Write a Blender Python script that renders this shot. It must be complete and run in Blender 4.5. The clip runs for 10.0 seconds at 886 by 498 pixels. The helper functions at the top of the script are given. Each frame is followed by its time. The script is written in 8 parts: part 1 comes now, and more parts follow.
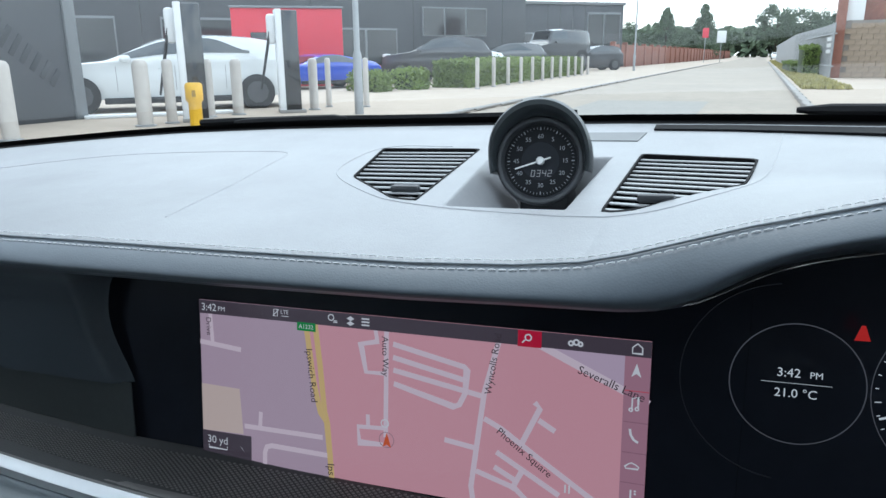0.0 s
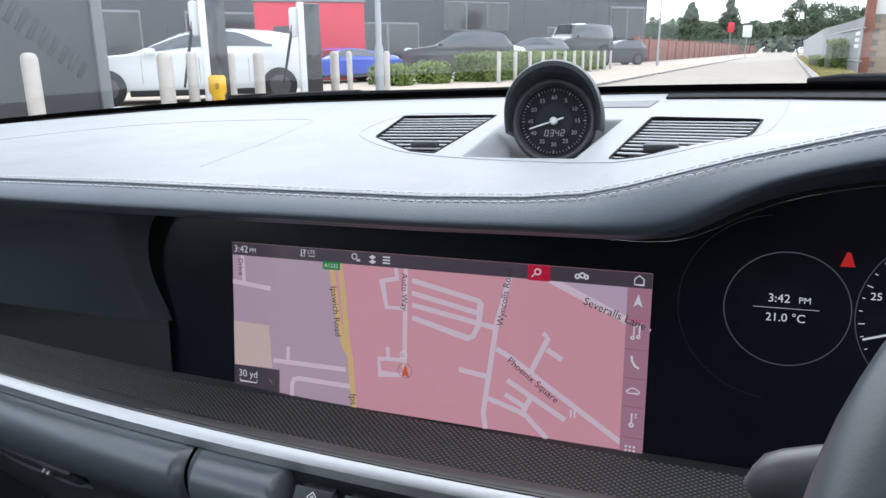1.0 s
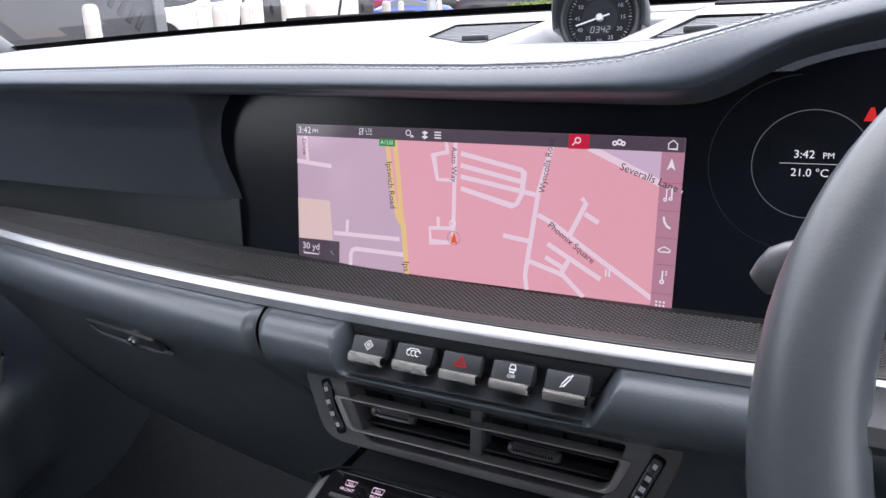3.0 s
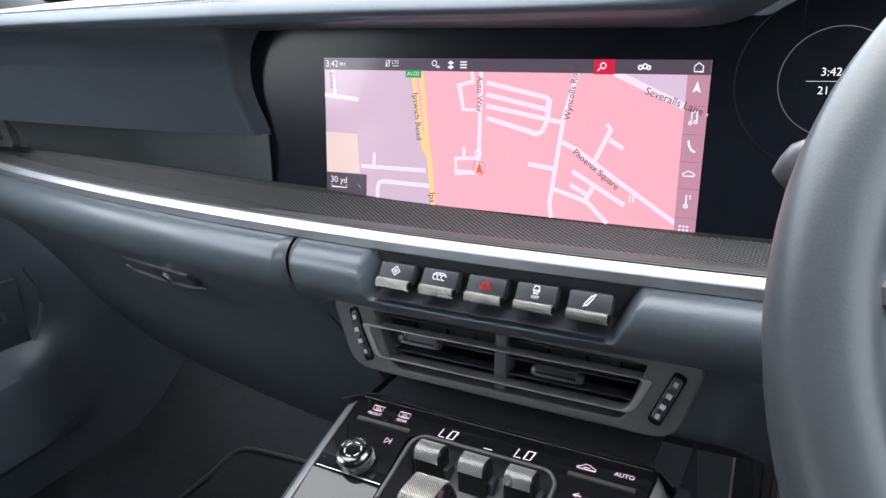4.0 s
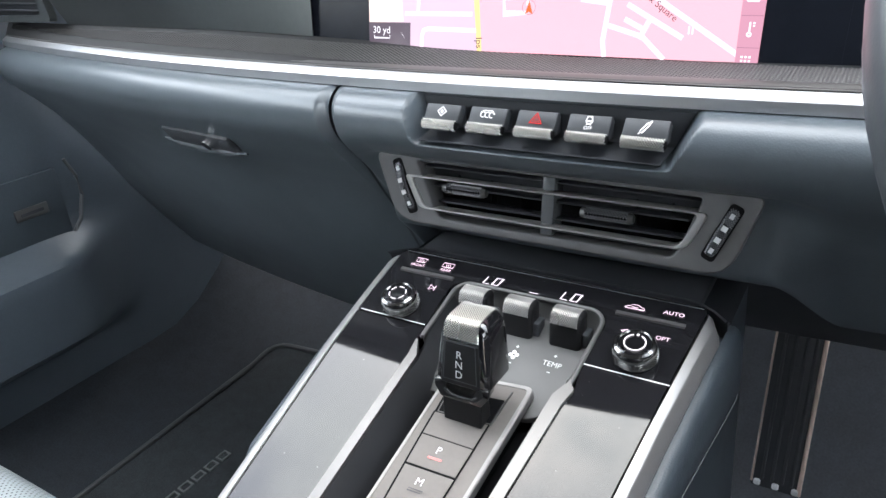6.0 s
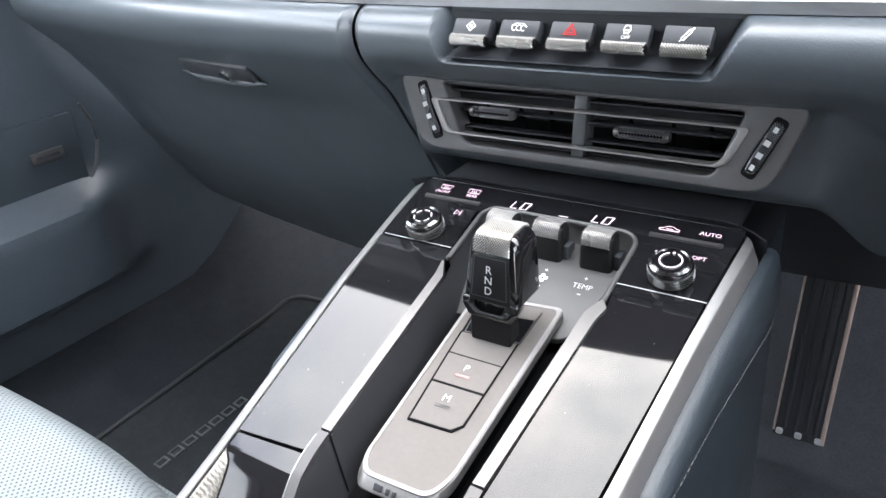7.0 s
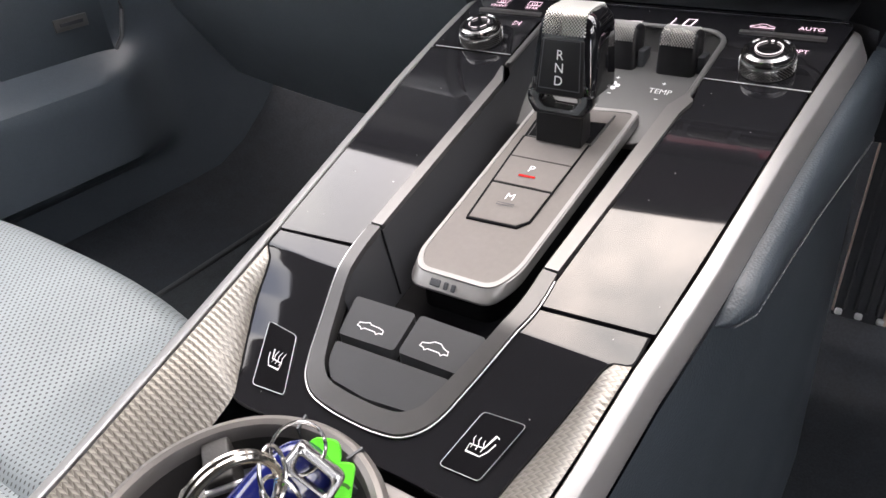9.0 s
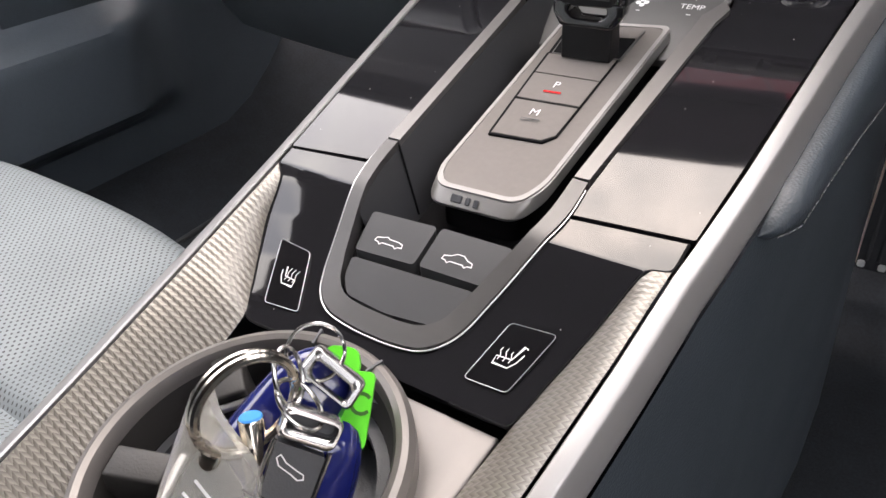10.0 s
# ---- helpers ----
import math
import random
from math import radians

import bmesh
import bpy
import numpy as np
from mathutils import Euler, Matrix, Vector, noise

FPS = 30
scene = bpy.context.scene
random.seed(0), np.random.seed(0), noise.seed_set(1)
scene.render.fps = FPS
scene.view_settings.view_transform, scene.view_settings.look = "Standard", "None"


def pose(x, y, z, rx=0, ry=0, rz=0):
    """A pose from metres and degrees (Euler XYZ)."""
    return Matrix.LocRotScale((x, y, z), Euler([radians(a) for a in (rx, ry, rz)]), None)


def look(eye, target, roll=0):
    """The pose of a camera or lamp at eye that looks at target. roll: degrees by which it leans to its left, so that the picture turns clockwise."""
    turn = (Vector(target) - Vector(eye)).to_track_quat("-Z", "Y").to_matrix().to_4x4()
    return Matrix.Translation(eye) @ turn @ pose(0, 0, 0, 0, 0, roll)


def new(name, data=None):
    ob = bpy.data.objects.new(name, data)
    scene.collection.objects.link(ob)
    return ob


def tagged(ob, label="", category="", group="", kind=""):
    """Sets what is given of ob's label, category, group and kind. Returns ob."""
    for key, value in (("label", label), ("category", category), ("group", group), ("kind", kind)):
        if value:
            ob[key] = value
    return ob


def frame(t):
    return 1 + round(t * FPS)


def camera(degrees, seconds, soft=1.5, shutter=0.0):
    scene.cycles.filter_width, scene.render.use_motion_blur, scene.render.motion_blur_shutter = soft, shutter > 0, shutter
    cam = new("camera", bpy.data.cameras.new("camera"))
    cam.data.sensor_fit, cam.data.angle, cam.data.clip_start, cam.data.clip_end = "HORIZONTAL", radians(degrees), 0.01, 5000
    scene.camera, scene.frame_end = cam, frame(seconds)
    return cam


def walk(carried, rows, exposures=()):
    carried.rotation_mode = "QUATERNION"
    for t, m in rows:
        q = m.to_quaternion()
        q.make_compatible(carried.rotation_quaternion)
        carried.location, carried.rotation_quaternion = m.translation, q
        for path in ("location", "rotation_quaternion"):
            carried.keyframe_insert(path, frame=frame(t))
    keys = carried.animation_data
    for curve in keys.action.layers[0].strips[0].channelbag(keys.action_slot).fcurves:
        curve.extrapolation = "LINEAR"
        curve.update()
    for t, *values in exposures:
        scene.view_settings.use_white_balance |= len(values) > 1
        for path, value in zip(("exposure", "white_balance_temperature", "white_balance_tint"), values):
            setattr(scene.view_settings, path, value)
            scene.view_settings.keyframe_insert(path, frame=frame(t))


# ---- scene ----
# The car leans a little to its left on the cambered street; all that belongs to it
# is laid out in the car's own axes and set by this lean.
CAR = pose(0, 0, 0, 0, -2.4, 0)
cam = camera(63.7, 10.0)
PATH = [
    (0, (0.139, -0.133, 1.006), (-0.59, 1.664, 0.517), -2.8),
    (0.5, (0.147, -0.15, 0.994), (-0.609, 1.636, 0.504), -2.8),
    (1, (0.153, -0.165, 0.983), (-0.627, 1.608, 0.483), -2.7),
    (1.5, (0.158, -0.181, 0.972), (-0.649, 1.574, 0.455), -2.7),
    (2, (0.161, -0.195, 0.96), (-0.676, 1.539, 0.417), -2.8),
    (2.5, (0.167, -0.204, 0.951), (-0.696, 1.507, 0.378), -2.9),
    (4, (0.179, -0.226, 0.92), (-0.768, 1.395, 0.231), -3.8),
    (4.5, (0.175, -0.238, 0.904), (-0.772, 1.373, 0.193), -3.7),
    (5, (0.175, -0.241, 0.891), (-0.792, 1.34, 0.14), -3.9),
    (5.5, (0.175, -0.244, 0.875), (-0.807, 1.306, 0.079), -4.2),
    (7, (0.164, -0.256, 0.826), (-0.838, 1.221, -0.076), -4.2),
    (7.5, (0.159, -0.259, 0.805), (-0.847, 1.193, -0.133), -4.1),
    (8, (0.152, -0.263, 0.783), (-0.859, 1.16, -0.194), -4.2),
    (8.5, (0.149, -0.266, 0.765), (-0.867, 1.124, -0.254), -4.4),
    (9, (0.145, -0.268, 0.749), (-0.873, 1.091, -0.308), -4.6),
    (9.5, (0.141, -0.271, 0.732), (-0.871, 1.07, -0.354), -4.6),
    (10, (0.138, -0.272, 0.721), (-0.875, 1.042, -0.396), -4.9),
]
walk(cam, [(t, CAR @ look(eye, target, roll)) for t, eye, target, roll in PATH],
     exposures=[(0, 0.32, 5600, 3), (1, 0.56, 5880, 10), (2.5, 0.93, 6150, 20), (4.5, 1.79, 6080, 9), (5.5, 2.00, 6100, 9), (7.0, 2.50, 6180, 13), (7.5, 2.50, 6220, 13), (8.5, 2.22, 6550, 16), (10, 1.86, 6750, 18)])

# ---- daylight: a bright, clouded sky ----
SUN_HEIGHT, SUN_TURN = radians(60), radians(322)
world = bpy.data.worlds.new("sky")
scene.world = world
world.use_nodes = True
wt = world.node_tree
wt.nodes.clear()
w_out = wt.nodes.new("ShaderNodeOutputWorld")
w_bg = wt.nodes.new("ShaderNodeBackground")
w_sky = wt.nodes.new("ShaderNodeTexSky")
w_sky.sky_type, w_sky.sun_disc = "NISHITA", False
w_sky.sun_elevation, w_sky.sun_rotation = SUN_HEIGHT, SUN_TURN
w_sky.air_density, w_sky.dust_density = 1.0, 3.0
w_co = wt.nodes.new("ShaderNodeTexCoord")
w_map = wt.nodes.new("ShaderNodeMapping")
w_map.inputs["Scale"].default_value = (1.6, 1.6, 3.2)
w_noise = wt.nodes.new("ShaderNodeTexNoise")
w_noise.inputs["Scale"].default_value, w_noise.inputs["Detail"].default_value = 2.8, 8
w_ramp = wt.nodes.new("ShaderNodeValToRGB")
w_ramp.color_ramp.elements[0].position, w_ramp.color_ramp.elements[1].position = 0.26, 0.62
w_cloud = wt.nodes.new("ShaderNodeRGB")
w_cloud.outputs[0].default_value = (11.4, 11.2, 10.9, 1)
w_mix = wt.nodes.new("ShaderNodeMix")
w_mix.data_type = "RGBA"
wt.links.new(w_co.outputs["Generated"], w_map.inputs["Vector"])
wt.links.new(w_map.outputs["Vector"], w_noise.inputs["Vector"])
wt.links.new(w_noise.outputs["Fac"], w_ramp.inputs["Fac"])
wt.links.new(w_ramp.outputs["Color"], w_mix.inputs["Factor"])
wt.links.new(w_sky.outputs["Color"], w_mix.inputs["A"])
wt.links.new(w_cloud.outputs[0], w_mix.inputs["B"])
wt.links.new(w_mix.outputs["Result"], w_bg.inputs["Color"])
wt.links.new(w_bg.outputs["Background"], w_out.inputs["Surface"])
w_bg.inputs["Strength"].default_value = 0.25
sun_data = bpy.data.lights.new("sun", "SUN")
sun_data.energy, sun_data.angle, sun_data.color = 0.5, radians(60), (1.0, 0.96, 0.90)
sun = new("sun", sun_data)
sun.matrix_world = pose(0, 0, 30, 90 - 60, 0, 180 - 322)


# ---- materials ----
def material(name):
    m = bpy.data.materials.new(name)
    m.use_nodes = True
    return m, m.node_tree, m.node_tree.nodes["Principled BSDF"]


def coords(nt, scale=(1, 1, 1)):
    co, mp = nt.nodes.new("ShaderNodeTexCoord"), nt.nodes.new("ShaderNodeMapping")
    mp.inputs["Scale"].default_value = scale
    nt.links.new(co.outputs["Object"], mp.inputs["Vector"])
    return mp.outputs["Vector"]


def noise_tex(nt, vec, scale, detail=4, rough=0.55):
    n = nt.nodes.new("ShaderNodeTexNoise")
    n.inputs["Scale"].default_value, n.inputs["Detail"].default_value, n.inputs["Roughness"].default_value = scale, detail, rough
    nt.links.new(vec, n.inputs["Vector"])
    return n.outputs["Fac"]


def ramp(nt, fac, a, b, lo=0.3, hi=0.7):
    r = nt.nodes.new("ShaderNodeValToRGB")
    r.color_ramp.elements[0].position, r.color_ramp.elements[1].position = lo, hi
    r.color_ramp.elements[0].color = (*a, 1) if len(a) == 3 else a
    r.color_ramp.elements[1].color = (*b, 1) if len(b) == 3 else b
    nt.links.new(fac, r.inputs["Fac"])
    return r.outputs["Color"]


def math_node(nt, op, a, b=None, c=None):
    n = nt.nodes.new("ShaderNodeMath")
    n.operation = op
    for i, v in enumerate((a, b, c)):
        if v is None:
            continue
        if isinstance(v, (int, float)):
            n.inputs[i].default_value = v
        else:
            nt.links.new(v, n.inputs[i])
    return n.outputs[0]


def bump(nt, bsdf, height, strength, distance):
    b = nt.nodes.new("ShaderNodeBump")
    b.inputs["Strength"].default_value, b.inputs["Distance"].default_value = strength, distance
    nt.links.new(height, b.inputs["Height"])
    nt.links.new(b.outputs["Normal"], bsdf.inputs["Normal"])
    return b


def vary(c, k):
    return tuple(min(1, v * k) for v in c)


def surface(name, color, rough=0.5, metal=0.0, grain=60, spread=0.12, relief=0.0, relief_scale=900, coat=0.0, specular=0.5):
    """A plain finish with two scales of tone, uneven gloss and a fine relief."""
    m, nt, p = material(name)
    v = coords(nt)
    n1, n2 = noise_tex(nt, v, grain, 5), noise_tex(nt, v, grain / 9, 3)
    both = math_node(nt, "MULTIPLY_ADD", n1, 0.5, math_node(nt, "MULTIPLY", n2, 0.5))
    nt.links.new(ramp(nt, both, vary(color, 1 - spread), vary(color, 1 + spread)), p.inputs["Base Color"])
    nt.links.new(math_node(nt, "MULTIPLY_ADD", n2, rough * 0.3, rough * 0.85), p.inputs["Roughness"])
    p.inputs["Metallic"].default_value = metal
    p.inputs["Coat Weight"].default_value = coat
    p.inputs["Specular IOR Level"].default_value = specular
    if relief:
        bump(nt, p, noise_tex(nt, v, relief_scale, 3), relief, 0.0006)
    return m


def leather(name, color, rough=0.5, pores=0.35, holes=0.0, specular=0.5):
    """Grained leather; holes > 0 adds staggered rows of fine perforations."""
    m, nt, p = material(name)
    v = coords(nt)
    vo = nt.nodes.new("ShaderNodeTexVoronoi")
    vo.inputs["Scale"].default_value = 900
    nt.links.new(v, vo.inputs["Vector"])
    tone = math_node(nt, "MULTIPLY_ADD", noise_tex(nt, v, 9, 3), 0.7, math_node(nt, "MULTIPLY", noise_tex(nt, v, 240, 3), 0.3))
    col = ramp(nt, tone, vary(color, 0.88), vary(color, 1.12))
    height = vo.outputs["Distance"]
    if holes:
        sep = nt.nodes.new("ShaderNodeSeparateXYZ")
        nt.links.new(v, sep.inputs[0])
        a = math_node(nt, "MULTIPLY", math_node(nt, "ADD", sep.outputs["X"], sep.outputs["Y"]), 1 / holes)
        b = math_node(nt, "MULTIPLY", math_node(nt, "SUBTRACT", sep.outputs["X"], sep.outputs["Y"]), 1 / holes)
        fa = math_node(nt, "SUBTRACT", math_node(nt, "FRACT", a), 0.5)
        fb = math_node(nt, "SUBTRACT", math_node(nt, "FRACT", b), 0.5)
        d = math_node(nt, "ADD", math_node(nt, "MULTIPLY", fa, fa), math_node(nt, "MULTIPLY", fb, fb))
        hole = math_node(nt, "LESS_THAN", d, 0.05)
        mix = nt.nodes.new("ShaderNodeMix")
        mix.data_type = "RGBA"
        nt.links.new(hole, mix.inputs["Factor"])
        nt.links.new(col, mix.inputs["A"])
        mix.inputs["B"].default_value = (*vary(color, 0.12), 1)
        col = mix.outputs["Result"]
        height = math_node(nt, "SUBTRACT", math_node(nt, "MULTIPLY", height, 0.3), hole)
    nt.links.new(col, p.inputs["Base Color"])
    nt.links.new(math_node(nt, "MULTIPLY_ADD", noise_tex(nt, v, 14, 3), 0.14, rough - 0.07), p.inputs["Roughness"])
    p.inputs["Specular IOR Level"].default_value = specular
    bump(nt, p, height, pores, 0.0005)
    return m


def twill(name, dark, light, pitch=0.0042):
    """Woven carbon: staggered diagonal bands under a clear coat."""
    m, nt, p = material(name)
    v = coords(nt)
    sep = nt.nodes.new("ShaderNodeSeparateXYZ")
    nt.links.new(v, sep.inputs[0])
    gx = math_node(nt, "MULTIPLY", sep.outputs["X"], 1 / pitch)
    gy = math_node(nt, "MULTIPLY", sep.outputs["Y"], 1 / pitch)
    saw = math_node(nt, "PINGPONG", gy, 0.5)
    band = math_node(nt, "FRACT", math_node(nt, "ADD", math_node(nt, "MULTIPLY", gx, 0.9), math_node(nt, "MULTIPLY", saw, 1.5)))
    tone = math_node(nt, "MULTIPLY_ADD", noise_tex(nt, v, 700, 3), 0.35, math_node(nt, "MULTIPLY", band, 0.75))
    nt.links.new(ramp(nt, tone, dark, light, 0.22, 0.8), p.inputs["Base Color"])
    p.inputs["Roughness"].default_value, p.inputs["Metallic"].default_value = 0.34, 0.35
    p.inputs["Coat Weight"].default_value, p.inputs["Coat Roughness"].default_value = 0.25, 0.25
    bump(nt, p, band, 0.5, 0.0004)
    return m


def glow(name, color, strength):
    m, nt, p = material(name)
    p.inputs["Base Color"].default_value = (0.01, 0.01, 0.012, 1)
    p.inputs["Roughness"].default_value = 0.12
    p.inputs["Emission Color"].default_value = (*color, 1)
    p.inputs["Emission Strength"].default_value = strength
    return m


def pane_material(name, tint=(0.93, 0.96, 0.95), gloss=0.05):
    """Clear glass that mirrors a fixed share: little when met head on, more for the raked windscreen."""
    m, nt, p = material(name)
    nt.nodes.remove(p)
    tr, gl, mx = (nt.nodes.new(k) for k in ("ShaderNodeBsdfTransparent", "ShaderNodeBsdfGlossy", "ShaderNodeMixShader"))
    tr.inputs["Color"].default_value = (*tint, 1)
    gl.inputs["Roughness"].default_value = 0.05
    mx.inputs[0].default_value = gloss
    nt.links.new(tr.outputs[0], mx.inputs[1])
    nt.links.new(gl.outputs[0], mx.inputs[2])
    nt.links.new(mx.outputs[0], nt.nodes["Material Output"].inputs["Surface"])
    return m


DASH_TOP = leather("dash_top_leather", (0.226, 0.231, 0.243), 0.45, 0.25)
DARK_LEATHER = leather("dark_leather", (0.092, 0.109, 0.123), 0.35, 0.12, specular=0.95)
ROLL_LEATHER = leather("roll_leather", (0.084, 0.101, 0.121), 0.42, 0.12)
# roll leather darkened: the shade under the roll is put into its colour
PANEL_SHADE_LEATHER = leather("panel_shade_leather", (0.041, 0.049, 0.060), 0.36, 0.10)
RIM_LEATHER = leather("rim_leather", (0.066, 0.076, 0.084), 0.36, 0.05)
SEAT_LEATHER = leather("seat_leather", (0.222, 0.25, 0.26), 0.45, 0.4, holes=0.0048)
SEAT_PLAIN = leather("seat_side_leather", (0.22, 0.245, 0.255), 0.45, 0.4)
CARPET = surface("carpet", (0.021, 0.025, 0.031), 0.95, grain=400, spread=0.5, relief=1.0, relief_scale=1500)
MAT_PILE = surface("mat_pile", (0.022, 0.026, 0.029), 0.95, grain=500, spread=0.6, relief=1.0, relief_scale=1800)
BLACK_PLASTIC = surface("black_plastic", (0.050, 0.053, 0.058), 0.42, relief=0.25, relief_scale=1500)
SOFT_BLACK = surface("soft_black", (0.045, 0.048, 0.054), 0.5, relief=0.3, relief_scale=1200)
GREY_PLASTIC = surface("grey_plastic", (0.10, 0.105, 0.11), 0.38, relief=0.2, relief_scale=1500)
GLOSS_BLACK = surface("gloss_black", (0.006, 0.006, 0.007), 0.035, grain=30, spread=0.3, specular=0.9, coat=0.6)


def dusty_gloss(name):
    """Piano black with a light veil of dust specks and wiping marks."""
    m, nt, p = material(name)
    v = coords(nt)
    vo = nt.nodes.new("ShaderNodeTexVoronoi")
    vo.inputs["Scale"].default_value = 210
    nt.links.new(v, vo.inputs["Vector"])
    sep = nt.nodes.new("ShaderNodeSeparateColor")
    nt.links.new(vo.outputs["Color"], sep.inputs[0])
    few = math_node(nt, "GREATER_THAN", sep.outputs[0], 0.72)
    small = math_node(nt, "LESS_THAN", vo.outputs["Distance"], math_node(nt, "MULTIPLY", sep.outputs[1], 0.075))
    speck = math_node(nt, "MULTIPLY", few, small)
    nt.links.new(ramp(nt, speck, (0.0105, 0.0105, 0.012), (0.30, 0.30, 0.29), 0.0, 1.0), p.inputs["Base Color"])
    wipe = noise_tex(nt, coords(nt, (9, 34, 9)), 3, 5, 0.65)
    nt.links.new(math_node(nt, "MULTIPLY_ADD", speck, 0.5, math_node(nt, "MULTIPLY_ADD", wipe, 0.05, 0.012)), p.inputs["Roughness"])
    p.inputs["Specular IOR Level"].default_value = 0.42
    return m


DUSTY_BLACK = dusty_gloss("dusty_gloss_black")
SCREEN_BLACK = surface("black_glass", (0.012, 0.014, 0.020), 0.22, spread=0.2, specular=0.2)
SATIN = surface("satin_aluminium", (0.62, 0.62, 0.63), 0.42, 1.0, grain=90, spread=0.05)
SATIN_DARK = surface("dark_satin_metal", (0.135, 0.132, 0.130), 0.38, 0.6, grain=90, spread=0.06)
TAUPE = surface("taupe_satin", (0.160, 0.146, 0.136), 0.55, 0.1, grain=400, spread=0.06, specular=0.25)
RAIL_SATIN = surface("rail_aluminium", (0.42, 0.412, 0.405), 0.36, 0.72, grain=90, spread=0.05)
CHROME = surface("chrome", (0.80, 0.80, 0.80), 0.08, 1.0, spread=0.03)
NICKEL = surface("nickel", (0.62, 0.57, 0.50), 0.16, 1.0, grain=120, spread=0.1)
CUT_METAL = surface("cut_metal", (0.63, 0.615, 0.58), 0.27, 1.0, grain=120, spread=0.05)
CUT_BLACK = surface("cut_black_metal", (0.24, 0.24, 0.25), 0.28, 0.8, grain=120, spread=0.05)
DECOR = surface("grey_decor", (0.100, 0.108, 0.108), 0.30, 0.7, grain=200, spread=0.06)
CARBON = twill("woven_carbon", (0.14, 0.129, 0.112), (0.255, 0.237, 0.208), 0.0025)
HEADLINER = surface("headliner", (0.055, 0.055, 0.058), 0.9, relief=0.6)
THREAD = surface("pale_thread", (0.62, 0.63, 0.65), 0.7)
GLASS = pane_material("window_glass")
RAKED_GLASS = pane_material("windscreen_glass", gloss=0.15)
WHITE_INK = surface("white_marking", (0.75, 0.75, 0.75), 0.5, spread=0.03)
LIT_WHITE = glow("lit_white", (1.0, 0.93, 0.95), 0.5)
LIT_PINK = glow("lit_display_pink", (1.0, 0.72, 0.85), 0.5)
LIT_RED = glow("lit_red", (1.0, 0.035, 0.03), 0.26)


# ---- shaping helpers ----
def lerp(x, xs, ys):
    return float(np.interp(x, xs, ys))


def smooth(a, b, x):
    t = min(1, max(0, (x - a) / (b - a)))
    return t * t * (3 - 2 * t)


def thing(name, base, label, category, group="", kind="", place=CAR):
    """An Empty at the thing's base, in the car's axes unless another place is given."""
    ob = new(name)
    ob.empty_display_size = 0.02
    ob.matrix_world = place @ Matrix.Translation(base)
    ob["base"] = list(base)
    return tagged(ob, label, category, group, kind)


def part(name, bm, mat, parent, label="", flat=False):
    """Links a bmesh, in the same axes as its thing was laid out in, as one mesh under a thing or a part."""
    me = bpy.data.meshes.new(name)
    bmesh.ops.recalc_face_normals(bm, faces=bm.faces[:])
    for f in bm.faces:
        f.smooth = not flat
    bm.to_mesh(me)
    bm.free()
    if not flat:
        me.set_sharp_from_angle(angle=radians(35))
    me.materials.append(mat)
    ob = new(name, me)
    ob.parent = parent
    if parent.parent is None and "base" in parent:
        ob.location = -Vector(parent["base"])
    if label:
        ob["label"] = label
    return ob


def join(*bms):
    out = bms[0]
    for b in bms[1:]:
        me = bpy.data.meshes.new("tmp")
        b.to_mesh(me)
        out.from_mesh(me)
        bpy.data.meshes.remove(me)
        b.free()
    return out


def box(c, s, bevel=0.0, m=None, seg=2):
    bm = bmesh.new()
    bmesh.ops.create_cube(bm, size=1, matrix=Matrix.Translation(c) @ Matrix.Diagonal((*s, 1)))
    if bevel:
        bmesh.ops.bevel(bm, geom=bm.edges[:], offset=bevel, segments=seg, profile=0.5, affect="EDGES")
    if m is not None:
        bm.transform(m)
    return bm


def round_poly(pts, r, n=5):
    """A 2D polygon with its corners rounded."""
    out = []
    k = len(pts)
    rs = r if isinstance(r, (list, tuple)) else [r] * k
    for i in range(k):
        a, b, c = Vector(pts[i - 1]), Vector(pts[i]), Vector(pts[(i + 1) % k])
        u, w = (a - b), (c - b)
        d = min(rs[i], u.length * 0.48, w.length * 0.48)
        if d < 1e-5:
            out.append(tuple(b))
            continue
        p, q = b + u.normalized() * d, b + w.normalized() * d
        for j in range(n + 1):
            t = j / n
            out.append(tuple((1 - t) ** 2 * p + 2 * t * (1 - t) * b + t * t * q))
    return out


def plate(poly, top, bottom, fn, bevel=0.0008, cuts=()):
    """A slab with the outline poly (x, y), its faces at the heights top and bottom above fn(x, y)."""
    bm = bmesh.new()
    f = bm.faces.new([bm.verts.new((x, y, 0)) for x, y in poly])
    for y in cuts:
        bmesh.ops.bisect_plane(bm, geom=bm.verts[:] + bm.edges[:] + bm.faces[:], plane_co=(0, y, 0), plane_no=(0, 1, 0))
    top_faces = bm.faces[:]
    ret = bmesh.ops.extrude_face_region(bm, geom=top_faces)
    low = [v for v in ret["geom"] if isinstance(v, bmesh.types.BMVert)]
    ids = set(low)
    for v in bm.verts:
        v.co.z = bottom if v in ids else top
    if bevel:
        edge = [e for e in bm.edges if all(v.co.z == top for v in e.verts) and any(abs(fc.calc_center_median().z - (top + bottom) / 2) < abs(top - bottom) * 0.3 for fc in e.link_faces)]
        bmesh.ops.bevel(bm, geom=edge, offset=bevel, segments=2, profile=0.5, affect="EDGES")
    for v in bm.verts:
        v.co.z += fn(v.co.x, v.co.y)
    return bm


